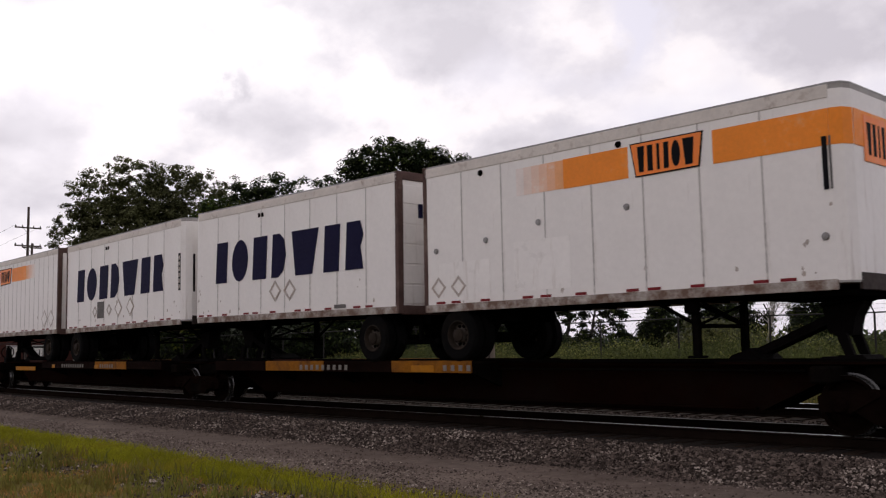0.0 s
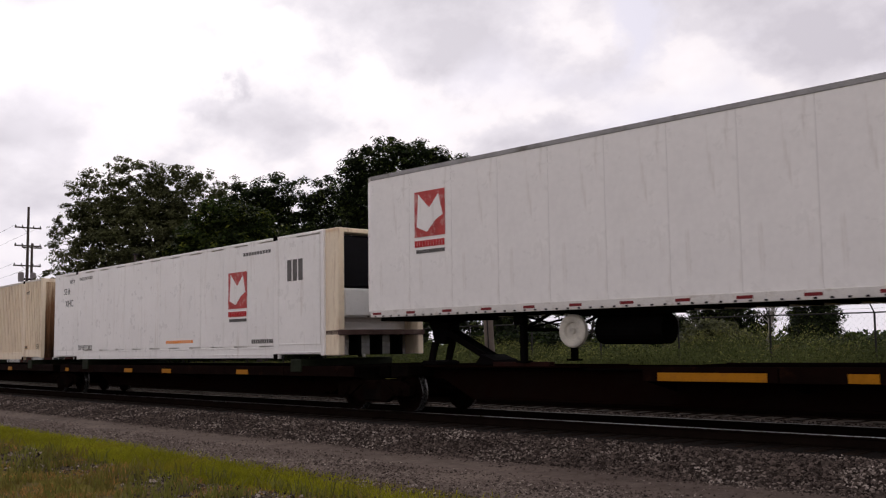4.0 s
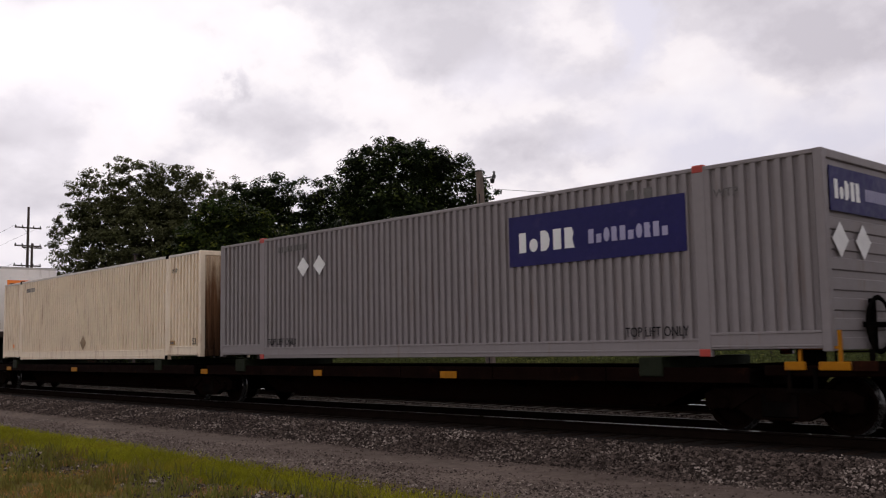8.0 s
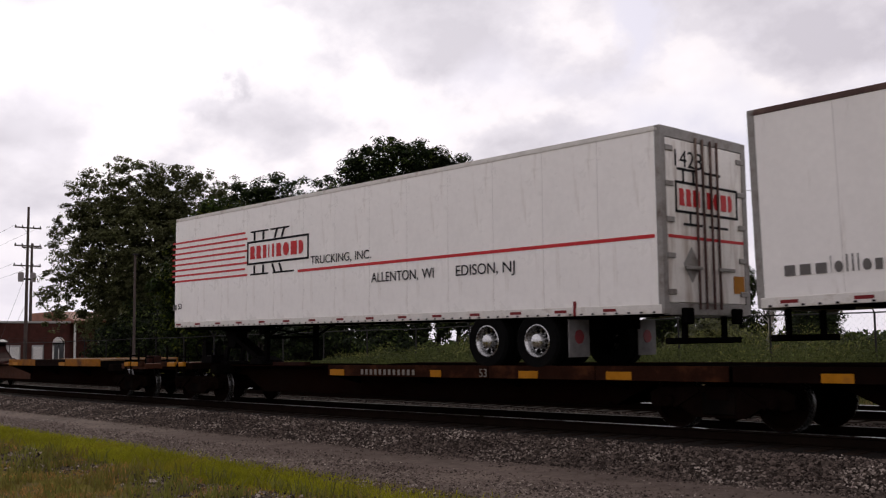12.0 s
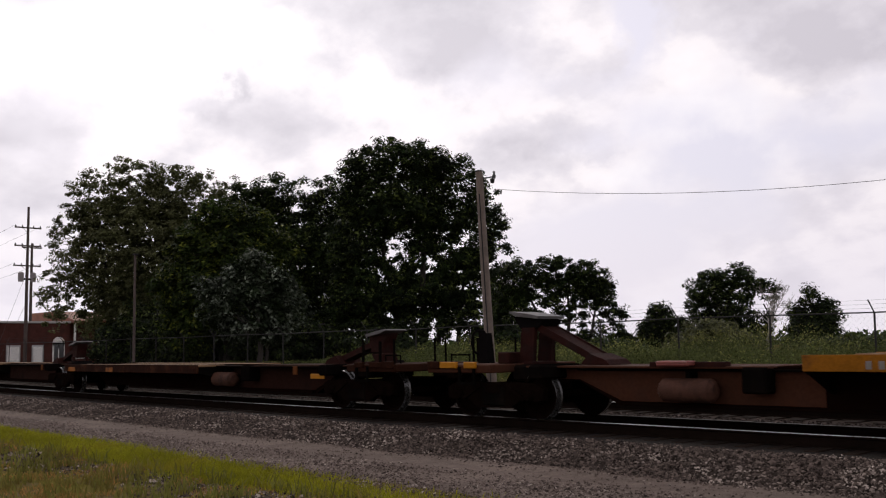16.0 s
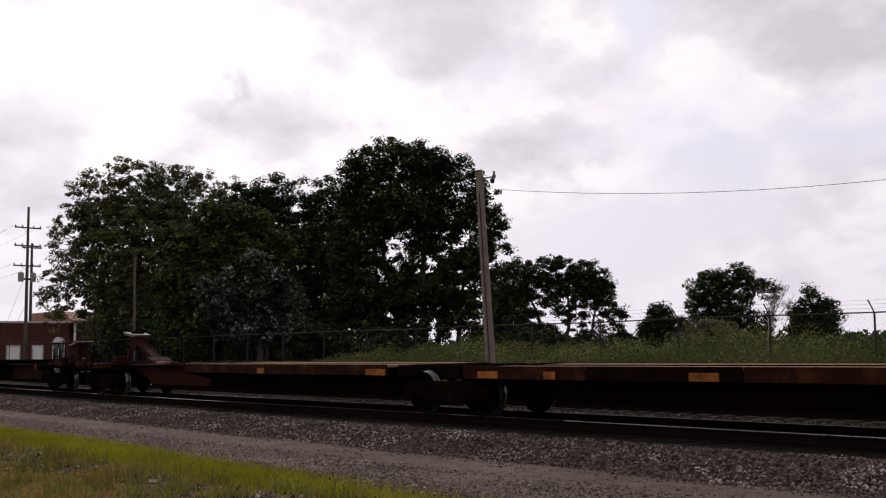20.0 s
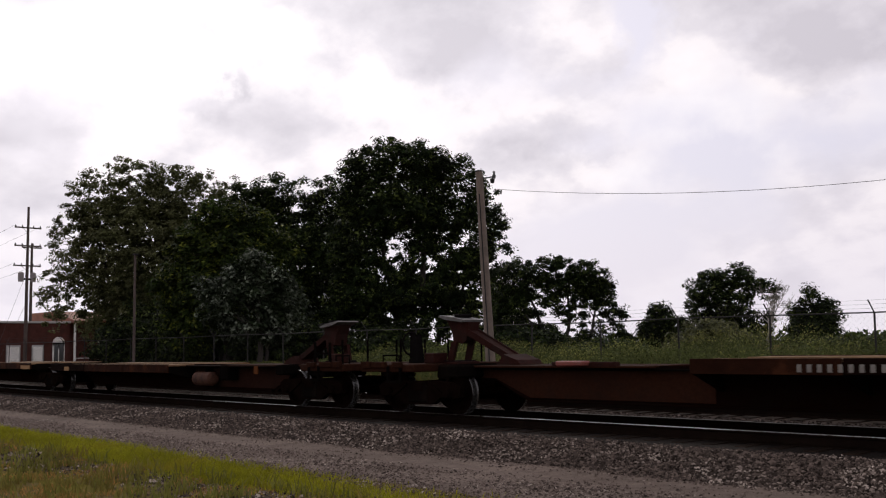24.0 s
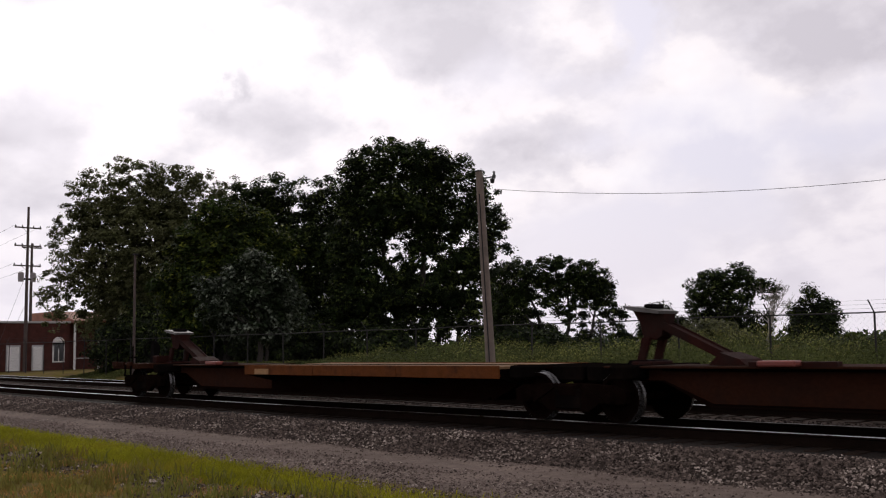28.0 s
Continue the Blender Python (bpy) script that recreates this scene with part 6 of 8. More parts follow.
        if not loaded:
            part("chock", Geo().box(-h + 3.45, -h + 4.05, -0.95, -0.7, 1.03 + dz, 1.12 + dz, 0.02), mat("red_primer", (0.16, 0.03, 0.02), 0.6), root)
    if hr:
        hitch(root, h - (0.40 if end_right else 1.20), -1, loaded, top=1.68 if -390 < a < -290 else 1.92, broad=scheme == "yellow" and not loaded, dz=dz)
        part("hitch_bed", Geo().box(h - 4.6 if not flat else h - 3, h - 0.4, -0.75, 0.75, 0.99 + dz, 1.03 + dz, 0.01), sill, root)
    if flat:
        part("cross_floor", Geo().box(-h + 0.5, h - 0.5, -0.6, 0.6, zs + 0.005, zs + 0.04), M_DARK, root)
        for x in (-6.1, 6.1) if scheme == "brown" else ():
            part("container_pedestal", Geo().box(x - 0.22, x + 0.22, -1.36, 1.36, zs - 0.08, 1.118, 0.015), mat("green_grey_pedestal", (0.016, 0.020, 0.011), 0.8, var=0.3, gloss=0.1), root)
    if tank:
        tank = tank if abs(tank) < 1.5 else (-h + tank) / (h * 0.28)
        part("air_tank", Geo().lathe([(0.001, -0.52), (0.12, -0.50), (0.19, -0.43), (0.19, 0.43), (0.12, 0.50), (0.001, 0.52)], (tank * h * 0.28, -0.72, 0.58), 16, 'x'), M_TANK, root, "brown air reservoir", smooth=True)
        part("tank_bracket", Geo().box(tank * h * 0.28 - 0.04, tank * h * 0.28 + 0.04, -0.72, -0.4, 0.56, 0.90), M_DARK, root)
        part("brake_valve", Geo().box(tank * h * 0.28 + 1.0, tank * h * 0.28 + 1.4, -0.85, -0.5, 0.55, 0.95, 0.03), M_DARK, root)
    pipe = Geo().tube((-h + 1.6, -0.6, 0.9), (h - 1.6, -0.6, 0.9), 0.02, n=6)
    part("brake_pipe", pipe, M_DARK, root)
    for sx, on in ((-1, end_left), (1, end_right)):
        if not on:
            continue
        e = sx * (h + 1.6)

        def along(u0, u1):
            return sx * (h + u0), sx * (h + u1)

        part("end_sill", Geo().box(*along(-0.1, 1.6), -1.28, 1.28, 0.84, 1.00, 0.02), sill, root)
        part("end_plate", Geo().box(*along(0.25, 0.55), -1.34, -1.27, 0.93, 1.05, 0.01), M_MARK if loaded or scheme == "yellow" else M_DECKBRN, root)
        part("end_plate", Geo().box(*along(0.75, 1.2), -1.34, -1.27, 0.93, 1.05, 0.01), M_MARK if loaded or scheme == "yellow" else M_DECKBRN, root)
        part("rust_plate", Geo().box(*along(1.22, 1.55), -1.335, -1.27, 0.92, 1.06, 0.01), M_DECKBRN, root)
        step = Geo()
        for u in (0.28, 0.66):
            step.box(*along(u, u + 0.05), -1.33, -1.29, 0.62, 0.96)
        step.box(*along(0.26, 0.73), -1.335, -1.285, 0.62, 0.67)
        part("sill_step", step, M_DARK, root)
        for y in (-1.2, 1.2):
            for u in (0.4, 1.46):
                part("hand_rail", Geo().tube((sx * (h + u), y, 0.98), (sx * (h + u), y, 1.52), 0.024, n=6), M_DARK, root)
        rail_bow = Geo().tube((sx * (h + 0.8), -0.9, 1.0), (sx * (h + 0.8), -0.9, 1.18), 0.016, n=6).tube((sx * (h + 1.3), -0.9, 1.0), (sx * (h + 1.3), -0.9, 1.18), 0.016, n=6)
        rail_bow.tube((sx * (h + 0.79), -0.9, 1.18), (sx * (h + 1.31), -0.9, 1.18), 0.016, n=6)
        part("grab_iron", rail_bow, M_DARK, root)
        if sx > 0:
            lad = Geo()
            for u in (0.42, 1.0):
                lad.box(*along(u, u + 0.045), -1.25, -1.20, 0.98, 1.48)
            lad.box(*along(0.44, 1.03), -1.245, -1.205, 1.22, 1.26)
            part("end_ladder", lad, M_MARK if loaded else M_DARK, root, "yellow end ladder" if loaded else "")
        else:
            bs = part("brake_stand", Geo().prism([(-h - 1.15, 1.0), (-h - 0.85, 1.0), (-h - 0.92, 1.6), (-h - 1.05, 1.6)], -0.3, -0.12), M_HITCHDARK, root)
            part("brake_wheel", Geo().lathe([(0.24, -0.02), (0.27, 0.0), (0.24, 0.02), (0.22, 0.0), (0.24, -0.02)], (-h - 1.18, -0.2, 1.42), 18, 'x').box(-h - 1.2, -h - 1.04, -0.22, -0.18, 1.19, 1.65), M_HITCHDARK, bs)
        part("tool_box", Geo().box(*along(0.05, 0.35), -0.6, -0.2, 1.0, 1.22, 0.02), M_HITCH if not loaded else M_HITCHDARK, root)
        part("drawbar", Geo().box(e - sx * 0.2, e + sx * 0.42, -0.1, 0.1, 0.72, 0.92, 0.02), M_WHEEL, root)
        part("coupler", Geo().box(e + sx * 0.30, e + sx * 0.58, -0.17, 0.17, 0.66, 0.98, 0.04), M_WHEEL, root)
        part("air_hose", Geo().tube((e, 0.3, 0.75), (e + sx * 0.5, 0.3, 0.45), 0.025, n=6), M_RUBBER, root)
    return root


# ---------- the train: where each piece stands at the start ----------
TRUCKS = [12.6, -4.85, -23.5, -40.9,
          -45.0, -62.15, -79.1, -96.3, -113.9, -130.6,
          -135.0, -151.2, -168.3, -185.5, -203.0, -218.9,
          -223.1, -241.0, -259.1, -276.6,
          -280.7, -297.6, -314.7, -331.85, -348.76, -364.9,
          -369.1, -386.3, -404.5, -422.2,
          -425.95, -442.1, -459.0, -476.0, -492.9, -509.2]
# left truck, right truck, hitch left, hitch right, scheme, loaded, end left, end right, flat deck, deck height, tank
UNITS = [(-4.85, 12.6, 0, 1, "dark", 1, 0, 0, 0, 1.06, 0),
         (-23.5, -4.85, 1, 1, "yellow", 1, 0, 0, 1, 1.06, 0),
         (-40.9, -23.5, 1, 1, "yellow", 1, 1, 0, 1, 1.05, 0),
         (-62.15, -45.0, 0, 1, "brown", 1, 0, 1, 0, 0.96, 0),
         (-79.1, -62.15, 1, 0, "brown", 1, 0, 0, 0, 0.96, 0),
         (-96.3, -79.1, 0, 0, "brown", 1, 0, 0, 1, 0.95, 0),
         (-113.9, -96.3, 0, 0, "brown", 1, 0, 0, 1, 0.95, 0),
         (-130.6, -113.9, 0, 0, "brown", 1, 1, 0, 1, 0.95, 0),
         (-151.2, -135.0, 0, 0, "brown", 1, 0, 1, 1, 0.95, 0),
         (-168.3, -151.2, 0, 0, "brown", 1, 0, 0, 1, 0.95, 0),
         (-185.5, -168.3, 0, 1, "brown", 1, 0, 0, 0, 0.96, 10.5),
         (-203.0, -185.5, 0, 1, "brown", 1, 0, 0, 0, 0.965, 1),
         (-218.9, -203.0, 1, 0, "rust", 1, 1, 0, 0, 0.97, 0),
         (-241.0, -223.1, 1, 0, "yellow", 0, 0, 1, 0, 1.13, 0),
         (-259.1, -241.0, 1, 0, "yellow", 0, 0, 0, 0, 1.13, 0),
         (-276.6, -259.1, 1, 0, "yellow", 0, 1, 0, 0, 1.13, 3.9),
         (-297.6, -280.7, 0, 1, "brown", 0, 0, 1, 0, 0.96, 10.6),
         (-314.7, -297.6, 0, 1, "brown", 0, 0, 0, 0, 0.96, 0),
         (-331.85, -314.7, 0, 1, "brown", 0, 0, 0, 0, 0.97, 10.4),
         (-348.76, -331.85, 0, 1, "brown", 0, 0, 0, 0, 0.96, 0),
         (-364.9, -348.76, 1, 0, "brown", 0, 1, 0, 0, 0.985, 0),
         (-386.3, -369.1, 1, 1, "dark", 0, 0, 1, 0, 1.08, 0),
         (-404.5, -386.3, 0, 1, "brown", 0, 0, 0, 0, 1.08, 0),
         (-422.2, -404.5, 1, 1, "brown", 0, 1, 0, 0, 1.085, 0),
         (-442.1, -425.95, 0, 1, "brown", 0, 0, 1, 0, 0.97, 10.55),
         (-459.0, -442.1, 1, 0, "brown", 0, 0, 0, 0, 1.0, 0),
         (-476.0, -459.0, 1, 0, "rust", 0, 0, 0, 0, 0.96, 0),
         (-492.9, -476.0, 1, 0, "rust", 0, 0, 0, 0, 0.955, 0),
         (-509.2, -492.9, 1, 0, "rust", 0, 1, 0, 0, 0.965, 0)]


def loads():
    """Each load with its middle, half the distance between its supports, and its lean (front higher)."""
    return [(yellow_band_pup(1, 2.02, 4.93, 1), -9.60, 3.0, 0.1),
            (navy_letter_pup(-1, 2.06, 5.02), -19.00, 3.0, -0.3),
            (navy_letter_pup(1, 2.04, 5.00), -28.00, 3.0, 0.5),
            (yellow_band_pup(-1, 2.02, 5.00, 0), -37.38, 3.0, 0.0),
            (red_emblem_reefer(1.95, 4.97), -53.00, 6.0, 0.35),
            (rear_emblem_trailer(1.92, 4.93), -71.00, 6.0, -0.4),
            (reefer_container(), -88.56, 6.0, 0.0),
            (cream_container(False), -105.95, 6.0, 0.0),
            (grey_container(False), -123.29, 6.0, 0.0),
            (grey_container(True), -142.13, 6.0, 0.0),
            (cream_container(True), -159.27, 6.0, 0.0),
            (orange_sign_pup(1.95, 4.84), -173.10, 3.0, 1.0),
            (blue_disc_reefer(1.90, 4.83), -194.03, 6.0, 0.6),
            (striped_van(1.90, 4.92), -211.85, 6.0, -0.7)]


def run(u, half, t, lean=0.0, z=0.0):
    """The pose at t of a thing that rides on two points of the track, its middle starting at u."""
    s = u + gone(t)
    a, b = on_track(s - half, 0, z), on_track(s + half, 0, z)
    d = b - a
    return Matrix.Translation((a + b) / 2) @ pose(0, 0, 0, 0, -lean, math.degrees(math.atan2(d.y, d.x)))


TIMES = [float(i) for i in range(29)]
CARGO = loads()
PLATFORMS = [(spine_unit(a, b, hl, hr, sc, ld, el, er, fl, zt, tk), (a + b) / 2, (b - a) / 2) for a, b, hl, hr, sc, ld, el, er, fl, zt, tk in UNITS]
first_truck = rail_truck()
BOGIES = [(first_truck if i == 0 else copy_thing(first_truck, Matrix()), u) for i, u in enumerate(TRUCKS)]


def motions():
    """The train runs through; the wheels turn while they pass."""
    for ob, u, half, lean in CARGO:
        walk(ob, [(t, run(u, half, t, lean)) for t in TIMES])
    for ob, u, half in PLATFORMS:
        walk(ob, [(t, run(u, half, t)) for t in TIMES])
    for ob, u in BOGIES:
        walk(ob, [(t, run(u, 0.89, t)) for t in TIMES])
        seen = [i / 30 for i in range(0, 841) if -48 < u + gone(i / 30) < 2]
        if not seen:
            continue
        steps = ([] if seen[0] == 0 else [0.0]) + seen + ([] if seen[-1] >= 28 else [28.0])
        for ws in [c for c in ob.children if c.name.startswith("wheelset")]:
            x = ws.location.x
            rows = []
            for t in steps:
                w = (gone(min(max(t, seen[0]), seen[-1])) - gone(seen[0])) / 0.428
                rows.append((t, Matrix.Translation((x, 0, 0.428)) @ Matrix.Rotation(w, 4, 'Y')))
            walk(ws, rows)
# ---------- ground, ballast and rails ----------
M_GROUND = mat("grassy_ground", (0.130, 0.110, 0.026), 0.95, var=0.35, scale=0.8, dirt=(0.135, 0.092, 0.066), dirt_amt=0.62, dirt_scale=0.9, bump=0.6, bump_scale=9, gloss=0.0)
M_GRAVEL = mat("fine_gravel", (0.152, 0.117, 0.099), 0.95, var=0.3, scale=0.7, dirt=(0.090, 0.067, 0.057), dirt_amt=0.4, dirt_scale=2.2, bump=1.0, bump_scale=32, gloss=0.05)
M_BALLAST = mat("ballast_bed", (0.040, 0.030, 0.025), 0.95, var=0.3, scale=2.0, dirt=(0.06, 0.044, 0.035), dirt_amt=0.35, bump=1.0, bump_scale=22, gloss=0.03)
M_ROADSTONE = mat("dusty_road_stone", (0.115, 0.088, 0.076), 0.9, var=0.3, scale=9, island=0.7, pale=(0.42, 0.36, 0.31), pale_from=0.72, gloss=0.04)
M_STONE = mat("crushed_stone", (0.092, 0.071, 0.060), 0.9, var=0.3, scale=9, island=0.85, pale=(0.52, 0.44, 0.38), pale_from=0.64, gloss=0.04)
M_GRASS = mat("green_grass_blades", (0.250, 0.245, 0.016), 0.75, var=0.3, scale=0.8, island=0.3, dirt=(0.26, 0.19, 0.03), dirt_amt=0.15, dirt_scale=0.6, trans=0.35, gloss=0.05)
M_DRYGRASS = mat("dry_grass_blades", (0.38, 0.21, 0.07), 0.85, var=0.3, scale=0.8, island=0.3, trans=0.3, gloss=0.03)
M_WEED = mat("tall_weeds", (0.100, 0.118, 0.040), 0.8, var=0.4, scale=0.3, island=0.3, dirt=(0.16, 0.165, 0.055), dirt_amt=0.22, dirt_scale=0.25, trans=0.35, gloss=0.05)


M_LOWWEED = mat("low_weed_leaves", (0.165, 0.165, 0.040), 0.8, var=0.35, scale=0.6, island=0.35, dirt=(0.22, 0.135, 0.04), dirt_amt=0.42, dirt_scale=0.5, trans=0.35, gloss=0.03)
# stone between the rails, darkened for the shade below the train
M_STONEDARK = mat("oily_shaded_stone", (0.026, 0.019, 0.016), 0.9, var=0.3, scale=6, island=0.8, pale=(0.22, 0.17, 0.15), pale_from=0.72, gloss=0.05)


def smooth(a, b, x):
    t = min(max((x - a) / (b - a), 0), 1)
    return t * t * (3 - 2 * t)


def land(x, lat):
    """Height of the ground beside the track."""
    z = -0.46
    if lat < 0:
        z += 0.05 * smooth(-5.5, -9, lat) * noise.noise((x * 0.35, lat * 0.35, 0.0)) - 0.05 * smooth(-6, -12, lat)
    else:
        z += smooth(8.0, 11.5, lat) * (0.25 + 0.65 * smooth(-70, -48, x)) + 0.12 * smooth(9, 12, lat) * noise.noise((x * 0.12, lat * 0.12, 3.0))
    return z


def sheet(xs, lats, height, edge=0.0):
    """A sheet laid along the track."""
    g = Geo()
    m = len(lats)
    for x in xs:
        for j, l in enumerate(lats):
            e = edge * noise.noise((x * 1.3, l, 5.0)) if edge and j in (0, m - 1) else 0
            g.v.append(tuple(on_track(x, l + e, height(x, l))))
    for i in range(len(xs) - 1):
        for j in range(m - 1):
            g.f.append((i * m + j, (i + 1) * m + j, (i + 1) * m + j + 1, i * m + j + 1))
    return g


def steps(a, b, d):
    n = max(1, round((b - a) / d))
    return [a + (b - a) * i / n for i in range(n + 1)]


XS = [-4000, -2000, -1000, -700] + steps(-600, -80, 20) + steps(-78, 16, 1.0)[0:] + steps(30, 600, 20) + [700, 1000, 2000, 4000]
LATS = [-4000, -1500, -400, -100, -40] + steps(-22, -3, 0.8) + [-1.5, 0, 3, 6] + steps(7.5, 20, 0.9) + [26, 34, 45, 60, 90, 160, 400, 1500, 4000]
solid("ground", sheet(XS, LATS, land), M_GROUND, "rough grassy ground on both sides of the line", kind="structure", smooth=True)
ROADX = [-4000, -1000] + steps(-600, -80, 20) + steps(-78, 16, 0.5) + steps(30, 600, 20) + [1000, 4000]
solid("gravel_road", sheet(ROADX, [-6.2, -5.6, -5.0, -4.4, -3.8, -3.2, -2.6], lambda x, l: -0.44 + 0.02 * noise.noise((x * 0.5, l * 1.5, 2.0)) - 0.07 * smooth(-5.7, -6.2, l), 0.35), M_GRAVEL, "fine grey gravel service road beside the track", kind="structure", smooth=True)


def bed(x, l):
    if l < -1.9:
        return -0.50 + 0.29 * smooth(-3.7, -1.9, l) + 0.02 * noise.noise((x * 2, l * 2, 1.0))
    if l > 7.2:
        return -0.50 + 0.29 * smooth(9.0, 7.2, l)
    return -0.205 + 0.012 * noise.noise((x * 2, l * 2, 1.0))


solid("ballast_bed", sheet(ROADX, [-3.7, -3.3, -2.9, -2.5, -2.2, -1.9, -1.5, -1.0, -0.5, 0, 0.5, 1.0, 1.6, 2.5, 3.4, 4.2, 5.0, 5.8, 6.6, 7.2, 8.0, 9.0], bed, 0.12), M_BALLAST, "dark crushed stone ballast under two tracks", kind="structure", smooth=True)

# oil stain by the rail; further in, shade below the train painted on
M_OILSHADE = mat("oily_shaded_ballast", (0.013, 0.0085, 0.006), 0.95, var=0.4, scale=3, bump=0.8, bump_scale=24, gloss=0.2)
solid("oiled_bed", sheet(ROADX, [-1.85, -1.5, -1.2, -0.6, 0.0, 0.7, 1.3], lambda x, l: bed(x, l) + 0.010, 0.10), M_OILSHADE, "oil-stained ballast darkened further for shade under the train", kind="structure", smooth=True)

RAILX = [-4000, -1000, -620] + steps(-600, -80, 20) + steps(-76, 12, 2.0) + steps(30, 600, 30) + [4000]
PROFILE = [(-0.075, -0.180), (-0.075, -0.168), (-0.012, -0.148), (-0.012, -0.045), (-0.036, -0.032), (-0.036, -0.006), (-0.030, 0.0), (0.030, 0.0), (0.036, -0.006), (0.036, -0.032), (0.012, -0.045), (0.012, -0.148), (0.075, -0.168), (0.075, -0.180)]


def rail(lat):
    g = Geo()
    m = len(PROFILE)
    for x in RAILX:
        for dl, z in PROFILE:
            g.v.append(tuple(on_track(x, lat + dl, z)))
    for i in range(len(RAILX) - 1):
        for j in range(m - 1):
            g.f.append((i * m + j, (i + 1) * m + j, (i + 1) * m + j + 1, i * m + j + 1))
    me = g.mesh("rail", M_RAIL)
    # far rail: its dark reflection is put into the head's colour
    me.materials.append(M_RAILSHADED if abs(lat - 0.7525) < 0.01 else M_RAILTOP)
    for k, p in enumerate(me.polygons):
        if k % (m - 1) in (5, 6):
            p.material_index = 1
    return me


for track, off in ((1, 0.0), (2, 4.95)):
    for l in (-0.7525, 0.7525):
        tagged(new("rail", rail(off + l)), "steel rail with a polished head and rusty web" if track == 1 else "rusty steel rail of the second track", kind="structure")
    tie = Geo().box(-0.11, 0.11, -1.3, 1.3, -0.36, -0.182, 0.012).mesh("tie", M_TIE)
    bed_root = tagged(new("tie_row"), "row of weathered timber ties in ballast", kind="structure")
    i = 0
    x = -66.0
    while x < 8:
        d = (cy(x + 0.1) - cy(x - 0.1)) / 0.2
        o = share("tie", tie, bed_root, on_track(x, off, 0.002 * (i % 3)))
        o.rotation_euler = (0, 0, math.atan(d) + random.uniform(-0.01, 0.01))
        x += 0.53
        i += 1


# ---------- loose stones, grass and weeds ----------
def scatter_stones(name, label, n, place, s0, s1, material, seed, fine=True):
    rs = np.random.RandomState(seed)
    # half sunk in the bed: a broken pyramid, or a ridge of two peaks where the stones are coarse
    base = np.array([(1, 0, -0.3), (-1, 0, -0.3), (0, 1, -0.3), (0, -1, -0.3), (0, 0, 1)] if fine else
                    [(1, 0, -0.3), (-1, 0, -0.3), (0, 1, -0.3), (0, -1, -0.3), (0.35, 0.1, 0.95), (-0.4, -0.1, 0.85)], float)
    tri = np.array([(0, 2, 4), (2, 1, 4), (1, 3, 4), (3, 0, 4)] if fine else [(0, 2, 4), (2, 5, 4), (2, 1, 5), (1, 3, 5), (3, 4, 5), (3, 0, 4)])
    m = len(base)
    V, F = [], []
    for i in range(n):
        p = place(rs)
        s = s0 + (s1 - s0) * rs.rand() ** 2
        q = base * (0.6 + 0.7 * rs.rand(m, 3)) * s * np.array([1, 0.85, 0.6])
        a = rs.rand() * 6.28
        c, d = math.cos(a), math.sin(a)
        tl = rs.uniform(-0.5, 0.5)
        q = q @ np.array([(c, d, 0), (-d, c, 0), (0, 0, 1)]) @ np.array([(1, 0, 0), (0, math.cos(tl), math.sin(tl)), (0, -math.sin(tl), math.cos(tl))])
        V.append(q + np.array(p))
        F.append(tri + m * i)
    V, F = np.concatenate(V), np.concatenate(F)
    me = bpy.data.meshes.new(name)
    me.from_pydata(V.tolist(), [], F.tolist())
    me.materials.append(material)
    return tagged(new(name, me), label, "gravel", kind="stuff")


def near_x(rs):
    """More places close to the camera than far along the line."""
    return -1.0 - 50 * rs.rand() ** 1.7


def on_shoulder(rs):
    x, l = near_x(rs), -1.68 - 1.95 * rs.rand() ** 0.9 + 0.12 * rs.normal()
    p = on_track(x, l, bed(x, l) + 0.012)
    return tuple(p)


def between_rails(rs):
    x, l = near_x(rs), rs.uniform(-0.6, 3.6)
    return tuple(on_track(x, l, bed(x, l) + 0.012))


def on_road(rs):
    """Loose stone, swept out of the wheel track that runs nearest the ballast."""
    while True:
        x, l = near_x(rs), rs.uniform(-6.3, -3.0)
        rut = smooth(0.75, 0.25, abs(l + 3.85 + 0.15 * noise.noise((x * 0.3, 0, 3.0))))
        if rs.rand() > 0.88 * rut - 0.25 * noise.noise((x * 0.6, l * 1.6, 8.0)):
            return tuple(on_track(x, l, -0.435))


scatter_stones("ballast_stones", "coarse pale grey crushed stone on the track shoulder", 74000, on_shoulder, 0.013, 0.043, M_STONE, 3, fine=False)
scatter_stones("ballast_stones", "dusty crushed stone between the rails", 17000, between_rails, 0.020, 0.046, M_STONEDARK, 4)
scatter_stones("road_gravel", "fine loose gravel on the service road", 46000, on_road, 0.009, 0.030, M_ROADSTONE, 5)


def on_verge(rs):
    x = -6 - 20 * rs.rand() ** 1.2
    l = -7.65 + 0.36 * rs.normal() + 0.15 * math.sin(x * 1.3)
    p = on_track(x, l, land(x, l) + 0.005)
    return tuple(p)


scatter_stones("verge_stones", "row of loose grey stones along the grass strip", 9000, on_verge, 0.014, 0.050, M_STONE, 6)


